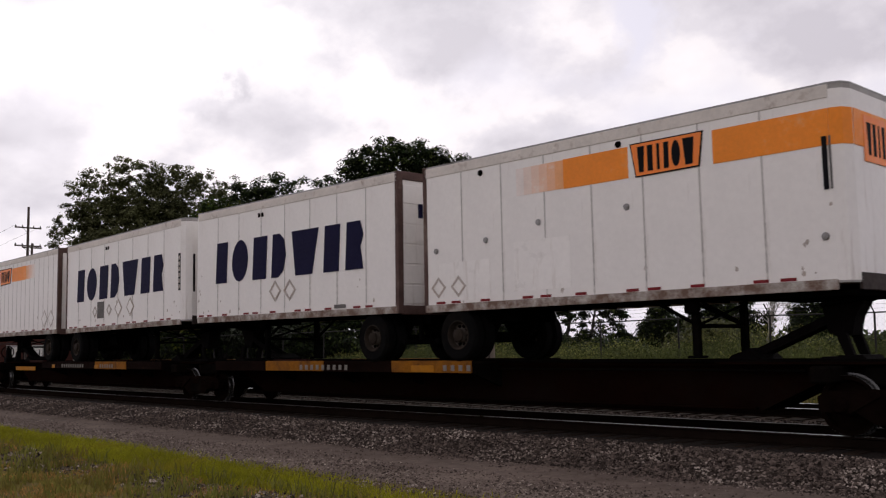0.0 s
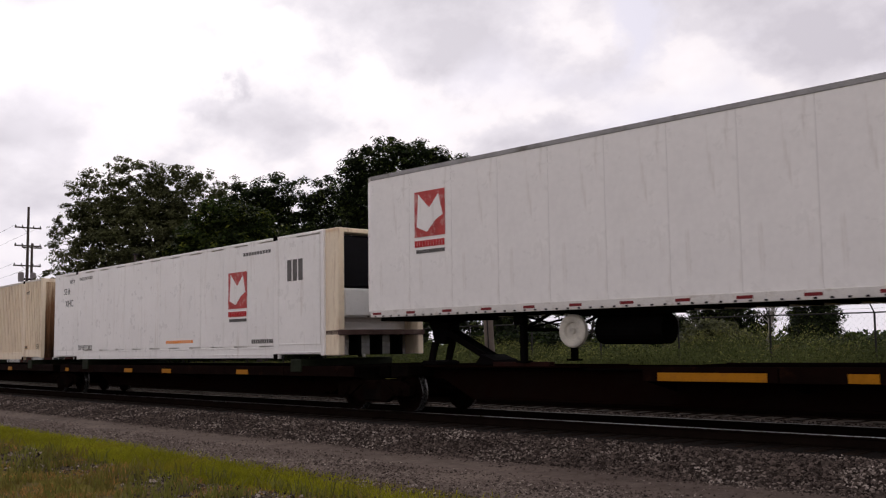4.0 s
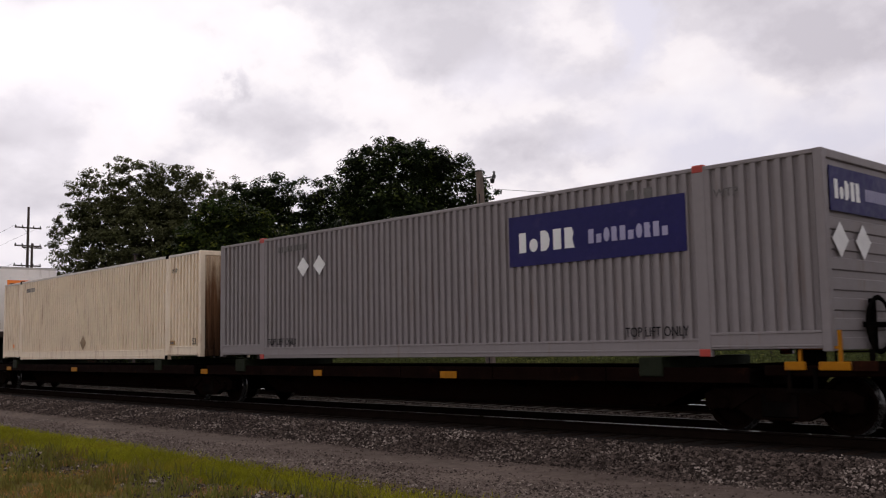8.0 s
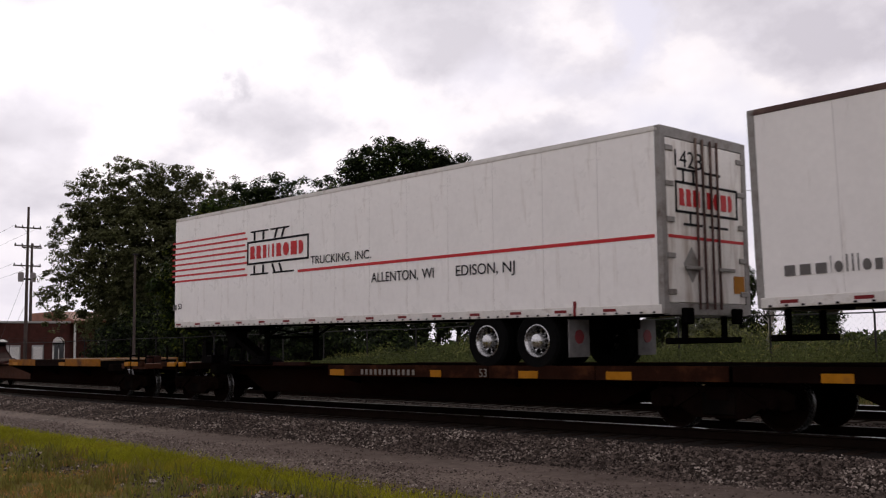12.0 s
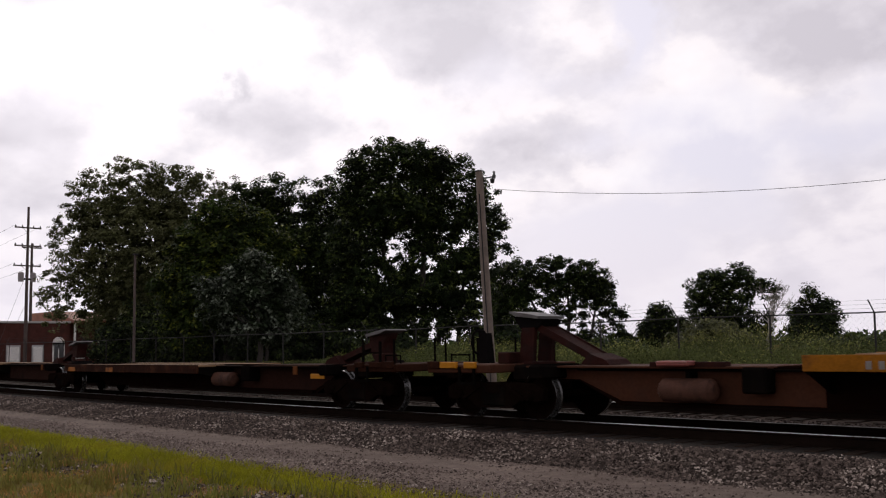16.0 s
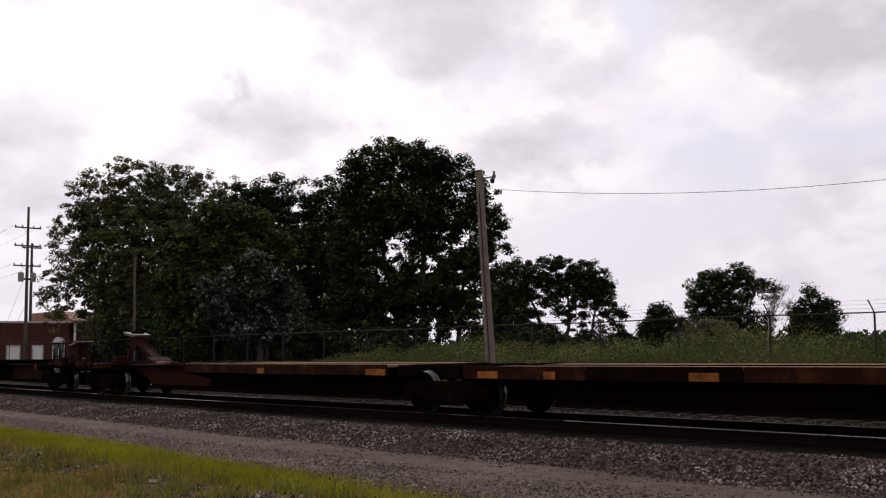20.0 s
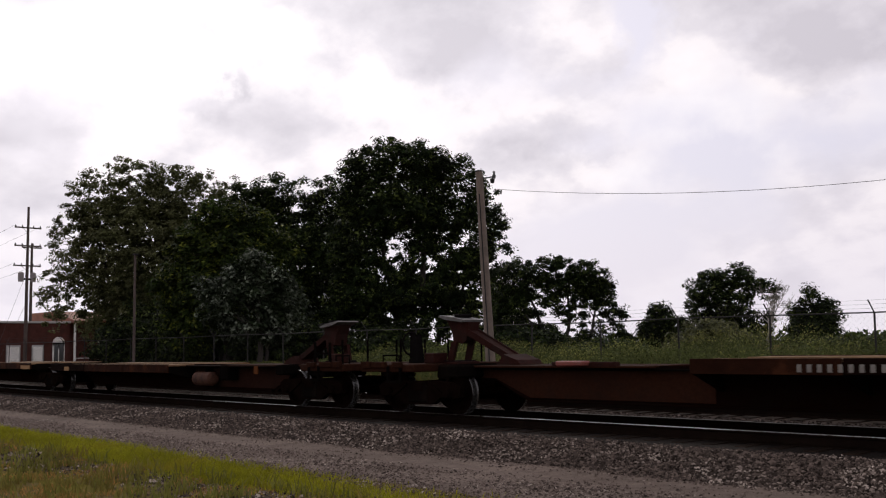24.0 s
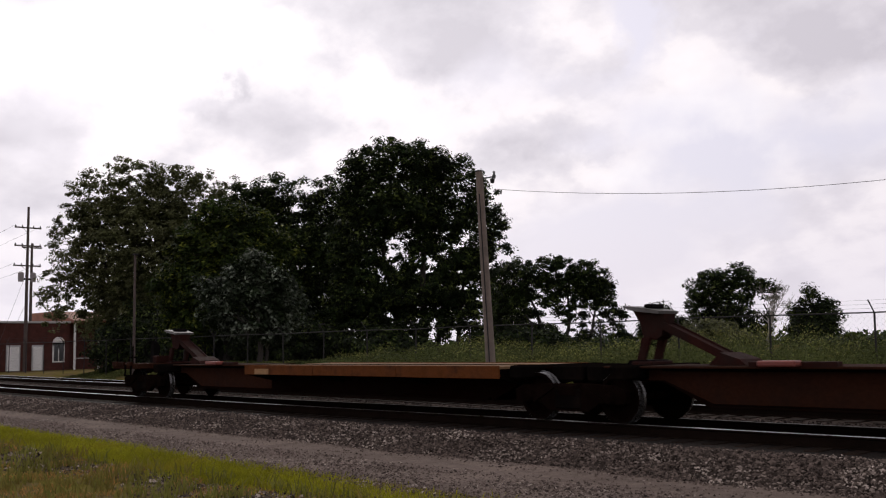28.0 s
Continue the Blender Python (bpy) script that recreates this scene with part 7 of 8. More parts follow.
def scatter_blades(name, label, n, place, h0, h1, w, material, seed, category="grass", lean=0.35):
    """Blades of grass: bent strips of two pieces."""
    rs = np.random.RandomState(seed)
    V, F = [], []
    for i in range(n):
        x, y, z, k = place(rs)
        h = (h0 + (h1 - h0) * rs.rand()) * k
        a = rs.rand() * 6.28
        c, s = math.cos(a) * w * 0.5, math.sin(a) * w * 0.5
        bx, by = rs.normal(0, lean, 2) * h
        o = len(V)
        V += [(x - c, y - s, z), (x + c, y + s, z), (x + bx * 0.35 + c * 0.8, y + by * 0.35 + s * 0.8, z + 0.6 * h), (x + bx * 0.35 - c * 0.8, y + by * 0.35 - s * 0.8, z + 0.6 * h), (x + bx, y + by, z + h)]
        F += [(o, o + 1, o + 2, o + 3), (o + 3, o + 2, o + 4)]
    me = bpy.data.meshes.new(name)
    me.from_pydata(V, [], F)
    me.materials.append(material)
    return tagged(new(name, me), label, category, kind="stuff")


def strip(rs):
    while True:
        x = -5 - 25 * rs.rand() ** 1.1
        l = rs.normal(-6.42 - 0.3 * smooth(-18, -12, x), 0.34)
        if -7.6 < l < -5.5 and rs.rand() > 0.8 * smooth(-12.5, -9.5, x):
            p = on_track(x, l, land(x, l) - 0.01)
            return p.x, p.y, p.z, 0.7 + 0.6 * rs.rand()


def verge(rs):
    while True:
        x, l = -4 - 26 * rs.rand() ** 1.2, rs.uniform(-11.5, -7.3)
        k = 0.5 + 0.8 * max(0, noise.noise((x * 0.5, l * 0.9, 9.0)) + 0.25)
        if noise.noise((x * 1.1, l * 1.1, 4.0)) > 0.04 - 0.10 * smooth(-8, -6, l):
            p = on_track(x, l, land(x, l) - 0.01)
            return p.x, p.y, p.z, k


def tufts(rs):
    while True:
        x, l = -6 - 22 * rs.rand(), rs.uniform(-11.5, -7.0)
        if noise.noise((x * 2.2, l * 2.2, 14.0)) > 0.12:
            p = on_track(x, l, land(x, l) - 0.01)
            return p.x, p.y, p.z, 0.7 + 0.6 * rs.rand()


def bank(rs):
    while True:
        x, l = 6 - 70 * rs.rand() ** 0.9, rs.uniform(8.2, 17.0)
        k = 0.72 + 0.55 * noise.noise((x * 0.22, l * 0.3, 7.0)) + 0.4 * noise.noise((x * 0.9, l * 0.9, 17.0))
        if l < 9.5 and noise.noise((x * 0.5, l, 2.0)) < 0:
            continue
        p = on_track(x, l, land(x, l) - 0.02)
        return p.x, p.y, p.z, max(0.35, k) * (0.24 + 0.86 * smooth(-43, -27, x))


scatter_blades("verge_grass", "short bright yellow-green grass strip by the gravel road", 50000, strip, 0.05, 0.12, 0.011, M_GRASS, 11, lean=0.6)
scatter_blades("verge_weeds", "low mixed green weeds and grass", 17000, verge, 0.04, 0.12, 0.014, M_LOWWEED, 16, lean=0.6)
scatter_blades("verge_dry_grass", "patchy dry grass among the green", 20000, verge, 0.06, 0.16, 0.009, M_DRYGRASS, 12, lean=0.6)
scatter_blades("weed_tufts", "taller dark green weed tufts", 8000, tufts, 0.08, 0.26, 0.022, M_LOWWEED, 13)
scatter_blades("bank_weeds", "tall rank grass and weeds on the bank", 72000, bank, 0.45, 0.98, 0.011, M_WEED, 14, lean=0.34)


def scatter_sprigs(name, label, n, place, low, high, size, material, seed):
    """Small leaves and flower sprays of rank weeds, held at all heights up to the tops."""
    rs = np.random.RandomState(seed)
    V, F = [], []
    for i in range(n):
        x, y, z, k = place(rs)
        p = np.array([x, y, z + k * (low + (high - low) * rs.rand() ** 0.7)])
        u, v = rs.normal(size=3), rs.normal(size=3)
        u, v = u / np.linalg.norm(u), v / np.linalg.norm(v)
        r = size * (0.6 + 0.8 * rs.rand())
        o = len(V)
        V += [tuple(p - u * r), tuple(p - v * r * 0.55), tuple(p + u * r), tuple(p + v * r * 0.55)]
        F.append((o, o + 1, o + 2, o + 3))
    me = bpy.data.meshes.new(name)
    me.from_pydata(V, [], F)
    me.materials.append(material)
    return tagged(new(name, me), label, "weeds", kind="stuff")


def blooms(rs):
    """Patches of the bank where the weeds are in flower."""
    while True:
        x, y, z, k = bank(rs)
        if noise.noise((x * 0.16, y * 0.16, 31.0)) + 0.5 * noise.noise((x * 0.7, y * 0.7, 5.0)) > 0.10:
            return x, y, z, k


M_BLOOM = mat("yellow_green_flower_sprays", (0.21, 0.215, 0.065), 0.8, var=0.3, scale=0.4, island=0.5, trans=0.3, gloss=0.05)
M_WEEDLEAF = mat("rank_weed_leaves", (0.075, 0.090, 0.028), 0.7, var=0.6, scale=0.35, island=0.5, trans=0.35, gloss=0.10)
scatter_sprigs("bank_weed_leaves", "leafy rank weeds massed on the bank", 120000, bank, 0.20, 1.02, 0.045, M_WEEDLEAF, 41)
scatter_sprigs("bank_flower_sprays", "loose yellow-green flower sprays over the weeds", 20000, blooms, 0.85, 1.25, 0.027, M_BLOOM, 42)

# ---------- trees ----------
M_BARK = mat("dark_bark", (0.026, 0.020, 0.016), 0.9, var=0.35, scale=4, bump=0.6, bump_scale=12)
# pale clusters stand in for top-lit clumps; on the silver tree, leaf backs
LEAF = {"dark": mat("dark_green_leaves", (0.016, 0.028, 0.0065), 0.55, var=0.8, scale=0.35, island=0.6, trans=0.30, gloss=0.12, pale=(0.15, 0.19, 0.045), pale_from=0.55),
        "mid": mat("green_leaves", (0.026, 0.044, 0.007), 0.55, var=0.7, scale=0.5, island=0.55, trans=0.28, gloss=0.12, pale=(0.20, 0.22, 0.030), pale_from=0.58),
        "grey": mat("grey_green_leaves", (0.098, 0.105, 0.040), 0.55, var=0.55, scale=0.5, island=0.55, trans=0.45, gloss=0.18, pale=(0.21, 0.21, 0.11), pale_from=0.5),
        "silver": mat("silver_backed_leaves", (0.020, 0.032, 0.012), 0.55, var=0.8, scale=0.5, island=0.6, trans=0.22, gloss=0.15, pale=(0.34, 0.38, 0.30), pale_from=0.40)}


def tree(name, label, x, y, z, crown, stems, leaf, n_clumps, per, size, seed, gappy=-0.42, tight=1.0, open_below=0.0):
    """A tree: stems with limbs reaching into the crown, and leaves in clumps spread through the crown's lobes.
    open_below: the height under which the crown is pierced by small holes.
    crown: lobes of (across, away, up, radius across, radius up), measured from the foot, across the line of sight."""
    rs = np.random.RandomState(seed)
    root = tagged(new(name), label, "tree")
    root.location = (x, y, z)
    d = math.hypot(x, y)
    ax, ay = y / d, -x / d            # across the line of sight, to the right
    fx, fy = x / d, y / d             # away
    vol = np.array([l[3] * l[3] * l[4] for l in crown])
    vol = vol / vol.sum()
    pts = []
    while len(pts) < n_clumps:
        l = crown[rs.choice(len(crown), p=vol)]
        q = rs.normal(size=3)
        q = q / np.linalg.norm(q) * (0.2 + 0.85 * rs.rand() ** 0.45)
        a, b, c = l[0] + q[0] * l[3], l[1] + q[1] * l[3] * 0.8, l[2] + q[2] * l[4]
        if noise.noise((a * 0.5 + seed, b * 0.5, c * 0.5)) < gappy:
            continue
        if c < open_below and a > -2.4 and noise.noise((a * 1.7 + seed, b * 0.2, c * 2.1)) < -0.12:
            continue
        pts.append((a, b, c))
    # wood
    def world(a, b, c):
        return Vector((a * ax + b * fx, a * ay + b * fy, c))

    tops = []
    for sx, sb, lean, hgt, r in stems:
        p = Vector((sx, sb, -0.2))
        g = Geo()
        n = 5
        for i in range(n):
            q = Vector((sx + lean * (i + 1) / n + rs.normal(0, 0.12), sb + rs.normal(0, 0.12), hgt * (i + 1) / n))
            g.tube(world(*p), world(*q), r * (1 - 0.16 * i), r * (1 - 0.16 * (i + 1)), 8, False)
            p = q
            if i >= 1:
                tops.append((tuple(q), r * (1 - 0.16 * (i + 1))))
        part("trunk", g, M_BARK, root, smooth=True)
    g = Geo()
    for a, b, c in pts[::max(1, n_clumps // 60)]:
        best = min(tops, key=lambda t: (t[0][0] - a) ** 2 + (t[0][1] - b) ** 2 + 1.5 * (t[0][2] - c + 1.0) ** 2)
        o, r = best
        m = ((o[0] + a) / 2, (o[1] + b) / 2, (o[2] + c) / 2 + 0.15 * abs(a - o[0]))
        g.tube(world(*o), world(*m), r * 0.5, r * 0.3, 5, False)
        g.tube(world(*m), world(a, b, c), r * 0.3, 0.015, 5, False)
    part("branchwork", g, M_BARK, root)["kind"] = "stuff"
    V, F = [], []
    heart = world(*(sum(l[k] * v for l, v in zip(crown, vol)) for k in range(3)))
    for a, b, c in pts:
        cr = (0.38 + 0.48 * rs.rand()) * tight
        w = world(a, b, c)
        out = np.array((w - heart).normalized())
        k = int(per * 1.45 * (0.6 + 0.8 * rs.rand()))
        Q = rs.normal(size=(k, 3))
        Q /= np.linalg.norm(Q, axis=1)[:, None]
        P = Q * (rs.rand(k) ** 0.35)[:, None] * np.array([cr, cr, cr * 0.62]) + np.array(w)
        W = Q * 0.55 + out * 0.35 + np.array([0, 0, 0.55]) + rs.normal(size=(k, 3)) * 0.40
        W /= np.linalg.norm(W, axis=1)[:, None]
        D = np.cross(W, rs.normal(size=(k, 3)))
        D /= np.linalg.norm(D, axis=1)[:, None] + 1e-9
        E = np.cross(W, D)
        S = (size * 0.74 * (0.6 + 0.8 * rs.rand(k)))[:, None]
        q = np.stack([P - D * S, P - E * S * 0.5, P + D * S - W * S * 0.25, P + E * S * 0.5], 1).reshape(-1, 3)
        o = len(V)
        V.extend(map(tuple, q.tolist()))
        F.extend((o + 4 * i, o + 4 * i + 1, o + 4 * i + 2, o + 4 * i + 3) for i in range(k))
    me = bpy.data.meshes.new("crown")
    me.from_pydata(V, [], F)
    me.materials.append(LEAF[leaf])
    ob = new("crown", me)
    ob.parent = root
    return root


GZ = 0.0
tree("maple_tree", "tall grey-green maple with airy crown behind the fence", -66.4, 34.6, GZ - 0.2,
     [(-5.0, 0, 9.4, 1.5, 3.0), (-3.6, 0, 12.9, 2.0, 2.0), (-0.8, 1, 14.3, 2.4, 1.9), (2.2, 1, 14.2, 2.2, 1.6), (4.6, 1, 13.9, 1.6, 1.4), (6.2, 1, 13.6, 1.2, 1.4), (0, 0, 8.2, 5.0, 4.4), (-5.9, 0, 5.6, 1.4, 2.4), (4.6, 0, 8.4, 3.4, 4.0), (7.4, 1, 10.5, 1.6, 2.4), (0, 0, 4, 4.5, 3), (-2.4, 0, 11.0, 2.4, 2.0), (2.6, 0, 11.6, 2.6, 2.0), (0.4, 0, 12.0, 2.4, 1.6)],
     [(0, 0, -0.5, 12, 0.38), (1.2, 0.4, 2.2, 11, 0.28), (-0.8, 0.2, -2.6, 10, 0.25)], "grey", 4400, 27, 0.150, 1, -0.55, 0.60)
tree("silver_maple_tree", "small dark green tree with pale leaf undersides", -45.0, 29.0, GZ,
     [(0.7, 0, 6.0, 0.7, 1.0), (1.7, 0, 5.2, 0.7, 0.9), (-0.2, 0, 4.9, 0.8, 0.9), (2.5, 0, 4.3, 0.7, 0.9), (1.0, 0, 4.0, 1.0, 0.9), (-0.9, 0, 3.6, 0.8, 1.0), (3.0, 0, 3.6, 0.6, 0.9), (1.8, 0, 2.6, 1.0, 1.0), (0.2, 0, 2.6, 0.9, 1.0), (-1.5, 0, 4.6, 0.6, 0.8)],
     [(1.0, 0, 0.2, 5.6, 0.18), (1.3, 0.2, 0.7, 5, 0.12)], "silver", 300, 44, 0.16, 2)
tree("linden_tree", "broad yellow-green topped tree with drooping layered limbs", -50.5, 31.8, GZ,
     [(-0.6, 0, 9.4, 1.5, 1.1), (1.2, 0, 8.8, 1.6, 1.2), (-2.0, 0, 7.8, 1.5, 1.4), (2.8, 0, 7.4, 1.3, 1.4), (0.2, 0, 6.8, 2.8, 1.8), (-2.8, 0, 5.2, 1.6, 1.5), (0, 0, 4.2, 3.4, 2.2), (3.0, 0, 4.6, 1.4, 1.8), (-2.0, 0, 2.2, 2.0, 1.6)],
     [(0, 0, 0.1, 9, 0.28), (0.3, 0.2, 1.4, 7.6, 0.18), (-0.3, 0.1, -1.5, 7, 0.18)], "mid", 1150, 44, 0.17, 31, -0.6, 0.9)
tree("ash_tree", "dense dark green tree between taller ones", -57.0, 41.0, GZ,
     [(-0.8, 0, 12.2, 1.9, 1.7), (1.2, 0, 12.0, 1.7, 1.6), (3.2, 0, 11.8, 1.6, 1.9), (4.6, 0, 11.6, 1.3, 1.8), (-2.6, 0, 11.2, 2.2, 2.2), (-4.2, 0, 10.4, 1.6, 1.6), (3.2, 0, 9.4, 2.2, 2.6), (0, 0, 7.6, 4.2, 3.8), (0, 0, 3.6, 4.4, 3.0)],
     [(0, 0, 0.2, 10.5, 0.32), (0.8, 0.3, 1.6, 9, 0.22)], "dark", 1700, 44, 0.17, 3, -0.6, 0.85)
tree("oak_tree", "tallest dark green oak with open branches and several trunks", -44.9, 42.4, GZ + 0.2,
     [(-2.0, 0, 13.1, 1.9, 1.5), (-3.7, 0, 12.4, 1.3, 1.5), (-4.3, 0, 11.2, 1.1, 1.4), (0.2, 0, 12.7, 1.9, 1.5), (2.2, 0, 11.9, 1.8, 1.5), (3.9, 0, 10.4, 1.3, 1.5), (4.7, 0, 8.6, 1.0, 1.3), (5.2, 0, 7.5, 0.9, 0.6), (3.4, 0, 6.6, 1.5, 1.2), (-1.2, 0, 10.2, 2.9, 2.0), (1.8, 0, 9.2, 2.0, 1.4),
      (2.7, 0, 6.4, 1.9, 1.2), (-3.6, 0, 7.4, 2.2, 2.6), (-1.2, 0, 6.6, 1.8, 1.4), (-4.0, 0, 4.0, 2.0, 2.2), (3.8, 0, 4.6, 1.3, 1.0), (0.8, 0, 4.9, 2.0, 0.8), (-2.2, 0, 2.8, 1.7, 1.7), (1.6, 0, 3.4, 1.2, 0.7), (-0.6, 0, 3.6, 1.0, 0.8), (3.2, 0, 2.6, 1.0, 1.0), (0.4, 0, 7.9, 1.4, 0.8), (1.9, 0, 7.4, 1.6, 1.0), (3.0, 0, 5.7, 1.5, 0.9), (1.4, 0, 6.0, 1.4, 0.8), (4.2, 0, 7.6, 1.2, 1.2), (-0.4, 0, 5.2, 1.3, 0.8), (2.3, 0, 4.2, 1.6, 0.9), (4.5, 0, 5.9, 1.0, 1.0), (0.2, 0, 4.4, 2.6, 1.4), (-1.4, 0, 4.8, 1.8, 1.6), (3.0, 0, 3.4, 1.8, 1.2), (0.0, 0, 2.4, 2.4, 1.0)],
     [(0.1, 0, 0.3, 12, 0.30), (-1.4, 0.4, -1.2, 11, 0.24), (0.9, 0.2, 1.6, 10, 0.22), (2.2, 0.5, 1.2, 9, 0.18), (-2.6, 0.2, -0.8, 9, 0.2)], "dark", 2950, 34, 0.150, 4, -0.5, 0.72, 8.4)
tree("elm_tree", "smaller dark green tree with gaps in its crown", -53.2, 66.4, GZ,
     [(-3.2, 0, 6.9, 2.0, 2.0), (0.0, 0, 7.4, 2.0, 1.7), (2.9, 0, 6.9, 1.9, 1.7), (4.9, 0, 4.4, 1.3, 1.3), (-3.6, 0, 3.6, 2.4, 2.4), (5.8, 0, 3.0, 1.0, 1.2), (1.2, 0, 4.2, 1.5, 1.2), (-4.8, 0, 6.0, 1.4, 2.2), (3.2, 0, 2.0, 1.2, 1.6), (1.6, 0, 1.4, 1.6, 1.2), (-0.4, 0, 5.4, 1.8, 1.3), (4.0, 0, 6.0, 1.2, 1.2), (-2.0, 0, 1.6, 3.0, 1.6), (3.0, 0, 4.9, 1.6, 1.4), (5.4, 0, 1.6, 1.2, 1.2)],
     [(-1.0, 0, -1.2, 7, 0.24), (0.8, 0, 0.6, 7, 0.22), (2.6, 0.2, 1.4, 6, 0.18)], "dark", 1600, 34, 0.16, 5, -0.5, 0.75, 5.2)
tree("shrub_tree", "low rounded dark tree beyond the fence", -51.2, 80.0, GZ, [(0, 0, 3.8, 1.3, 1.2), (1.4, 0, 2.4, 1.3, 1.4), (-1.1, 0, 2.2, 1.2, 1.4)], [(0, 0, 0.2, 4, 0.16)], "dark", 200, 50, 0.2, 6)
tree("willow_tree", "feathery crowned green tree with open branches", -38.6, 70.0, GZ,
     [(-1.4, 0, 5.5, 1.7, 1.4), (0.4, 0, 6.4, 1.6, 1.1), (2.3, 0, 5.5, 1.2, 0.9), (-2.3, 0, 3.9, 1.2, 1.5), (0.2, 0, 3.9, 1.9, 1.3), (2.5, 0, 3.0, 1.0, 1.0), (-0.6, 0, 2.4, 1.6, 1.2), (-1.6, 0, 1.6, 1.5, 1.2), (1.6, 0, 1.6, 1.6, 1.1), (3.2, 0, 5.0, 0.7, 0.8)], [(0, 0, 0.3, 6, 0.2), (0.5, 0, 1.6, 5.4, 0.14)], "dark", 900, 30, 0.14, 7, -0.5, 0.62)
tree("cedar_tree", "small dense dark conifer-like tree", -33.0, 72.8, GZ, [(0.0, 0, 4.4, 0.7, 1.0), (-0.8, 0, 3.0, 1.0, 1.3), (0.9, 0, 3.2, 1.0, 1.2), (0, 0, 1.8, 1.7, 1.4)], [(0, 0, 0, 4.6, 0.14)], "dark", 280, 50, 0.16, 8)
for i, (x, y, w, hh, k) in enumerate(((-60, 33, 3.2, 5.2, "dark"), (-53, 31.5, 3.2, 4.6, "dark"), (-47, 33.5, 2.8, 3.6, "dark"), (-66, 36.5, 2.2, 4.2, "dark"), (-42.5, 37, 2.8, 2.4, "dark"), (-36, 42, 3.0, 2.3, "dark"), (-31, 43, 2.2, 1.5, "mid"), (-58, 30, 2.5, 3.6, "dark"), (-57.5, 32.0, 2.8, 4.2, "dark"),
                                      (-26.4, 46, 1.9, 2.5, "grey"), (-20, 50, 2.6, 1.6, "mid"), (-50, 36, 2.6, 3.2, "dark"))):
    tree("bush", "dense dark green bush along the fence", x, y, GZ - 0.1, [(0, 0, hh * 0.5, w, hh * 0.5), (w * 0.6, 0, hh * 0.4, w * 0.6, hh * 0.4), (-w * 0.6, 0, hh * 0.42, w * 0.6, hh * 0.42)], [(0, 0, 0.2, hh * 0.8, 0.08)], k, 200, 50, 0.17, 20 + i)


def bare_tree(x, y, z, h):
    root = tagged(new("bare_tree"), "leafless grey tree with fine twigs", "tree")
    root.location = (x, y, z)
    rs = np.random.RandomState(77)
    g = Geo()

    def grow(p, d, l, r, k):
        q = p + d * l
        g.tube(p, q, r, r * 0.65, 5, False)
        if k == 0:
            return
        for _ in range(3):
            n = (d + Vector(rs.normal(0, 0.38, 3)) + Vector((0, 0, 0.12))).normalized()
            grow(q, n, l * (0.6 + 0.25 * rs.rand()), r * 0.62, k - 1)

    grow(Vector((0, 0, -0.1)), Vector((0.05, 0, 1)).normalized(), h * 0.3, 0.10, 5)
    part("trunk", g, mat("grey_bark", (0.22, 0.20, 0.18), 0.9, var=0.3), root)


bare_tree(-31.7, 62.5, 0.0, 5.4)


def far_woods():
    """Low woods all round the horizon."""
    rs = np.random.RandomState(5)
    V, F = [], []
    for i in range(5200):
        a = rs.uniform(-math.pi, math.pi)
        d = rs.uniform(300, 420)
        x, y = d * math.sin(a), d * math.cos(a)
        if y < 160 and abs(y) < 120:
            continue
        hh = 2.0 + 3.6 * (0.5 + noise.noise((a * 14, 0.0, 1.0))) * rs.rand()
        for j in range(10):
            p = np.array([x, y, 0.0]) + rs.normal(size=3) * np.array([2.4, 2.4, 0.2]) + np.array([0, 0, hh * rs.rand()])
            u, v = rs.normal(size=3), rs.normal(size=3)
            u, v = u / np.linalg.norm(u), v / np.linalg.norm(v)
            o = len(V)
            V += [tuple(p - u * 0.9), tuple(p - v * 0.7), tuple(p + u * 0.9), tuple(p + v * 0.7)]
            F.append((o, o + 1, o + 2, o + 3))
    me = bpy.data.meshes.new("far_woods")
    me.from_pydata(V, [], F)
    me.materials.append(LEAF["mid"])
    tagged(new("far_woods", me), "distant low woods on the horizon", "trees", kind="stuff")


far_woods()

# ---------- fence, poles, wires ----------
M_GALV = mat("galvanised_steel", (0.032, 0.030, 0.029), 0.75, 0.0, var=0.2, scale=5, gloss=0.12)
M_POLE = mat("weathered_pole_wood", (0.165, 0.128, 0.104), 0.9, var=0.3, scale=3, dirt=(0.10, 0.08, 0.065), dirt_amt=0.4, streak=True, bump=0.4)
M_POLEDARK = mat("dark_pole_wood", (0.075, 0.055, 0.048), 0.9, var=0.3, scale=3)
M_WIRE = mat("dark_cable", (0.05, 0.05, 0.052), 0.6)


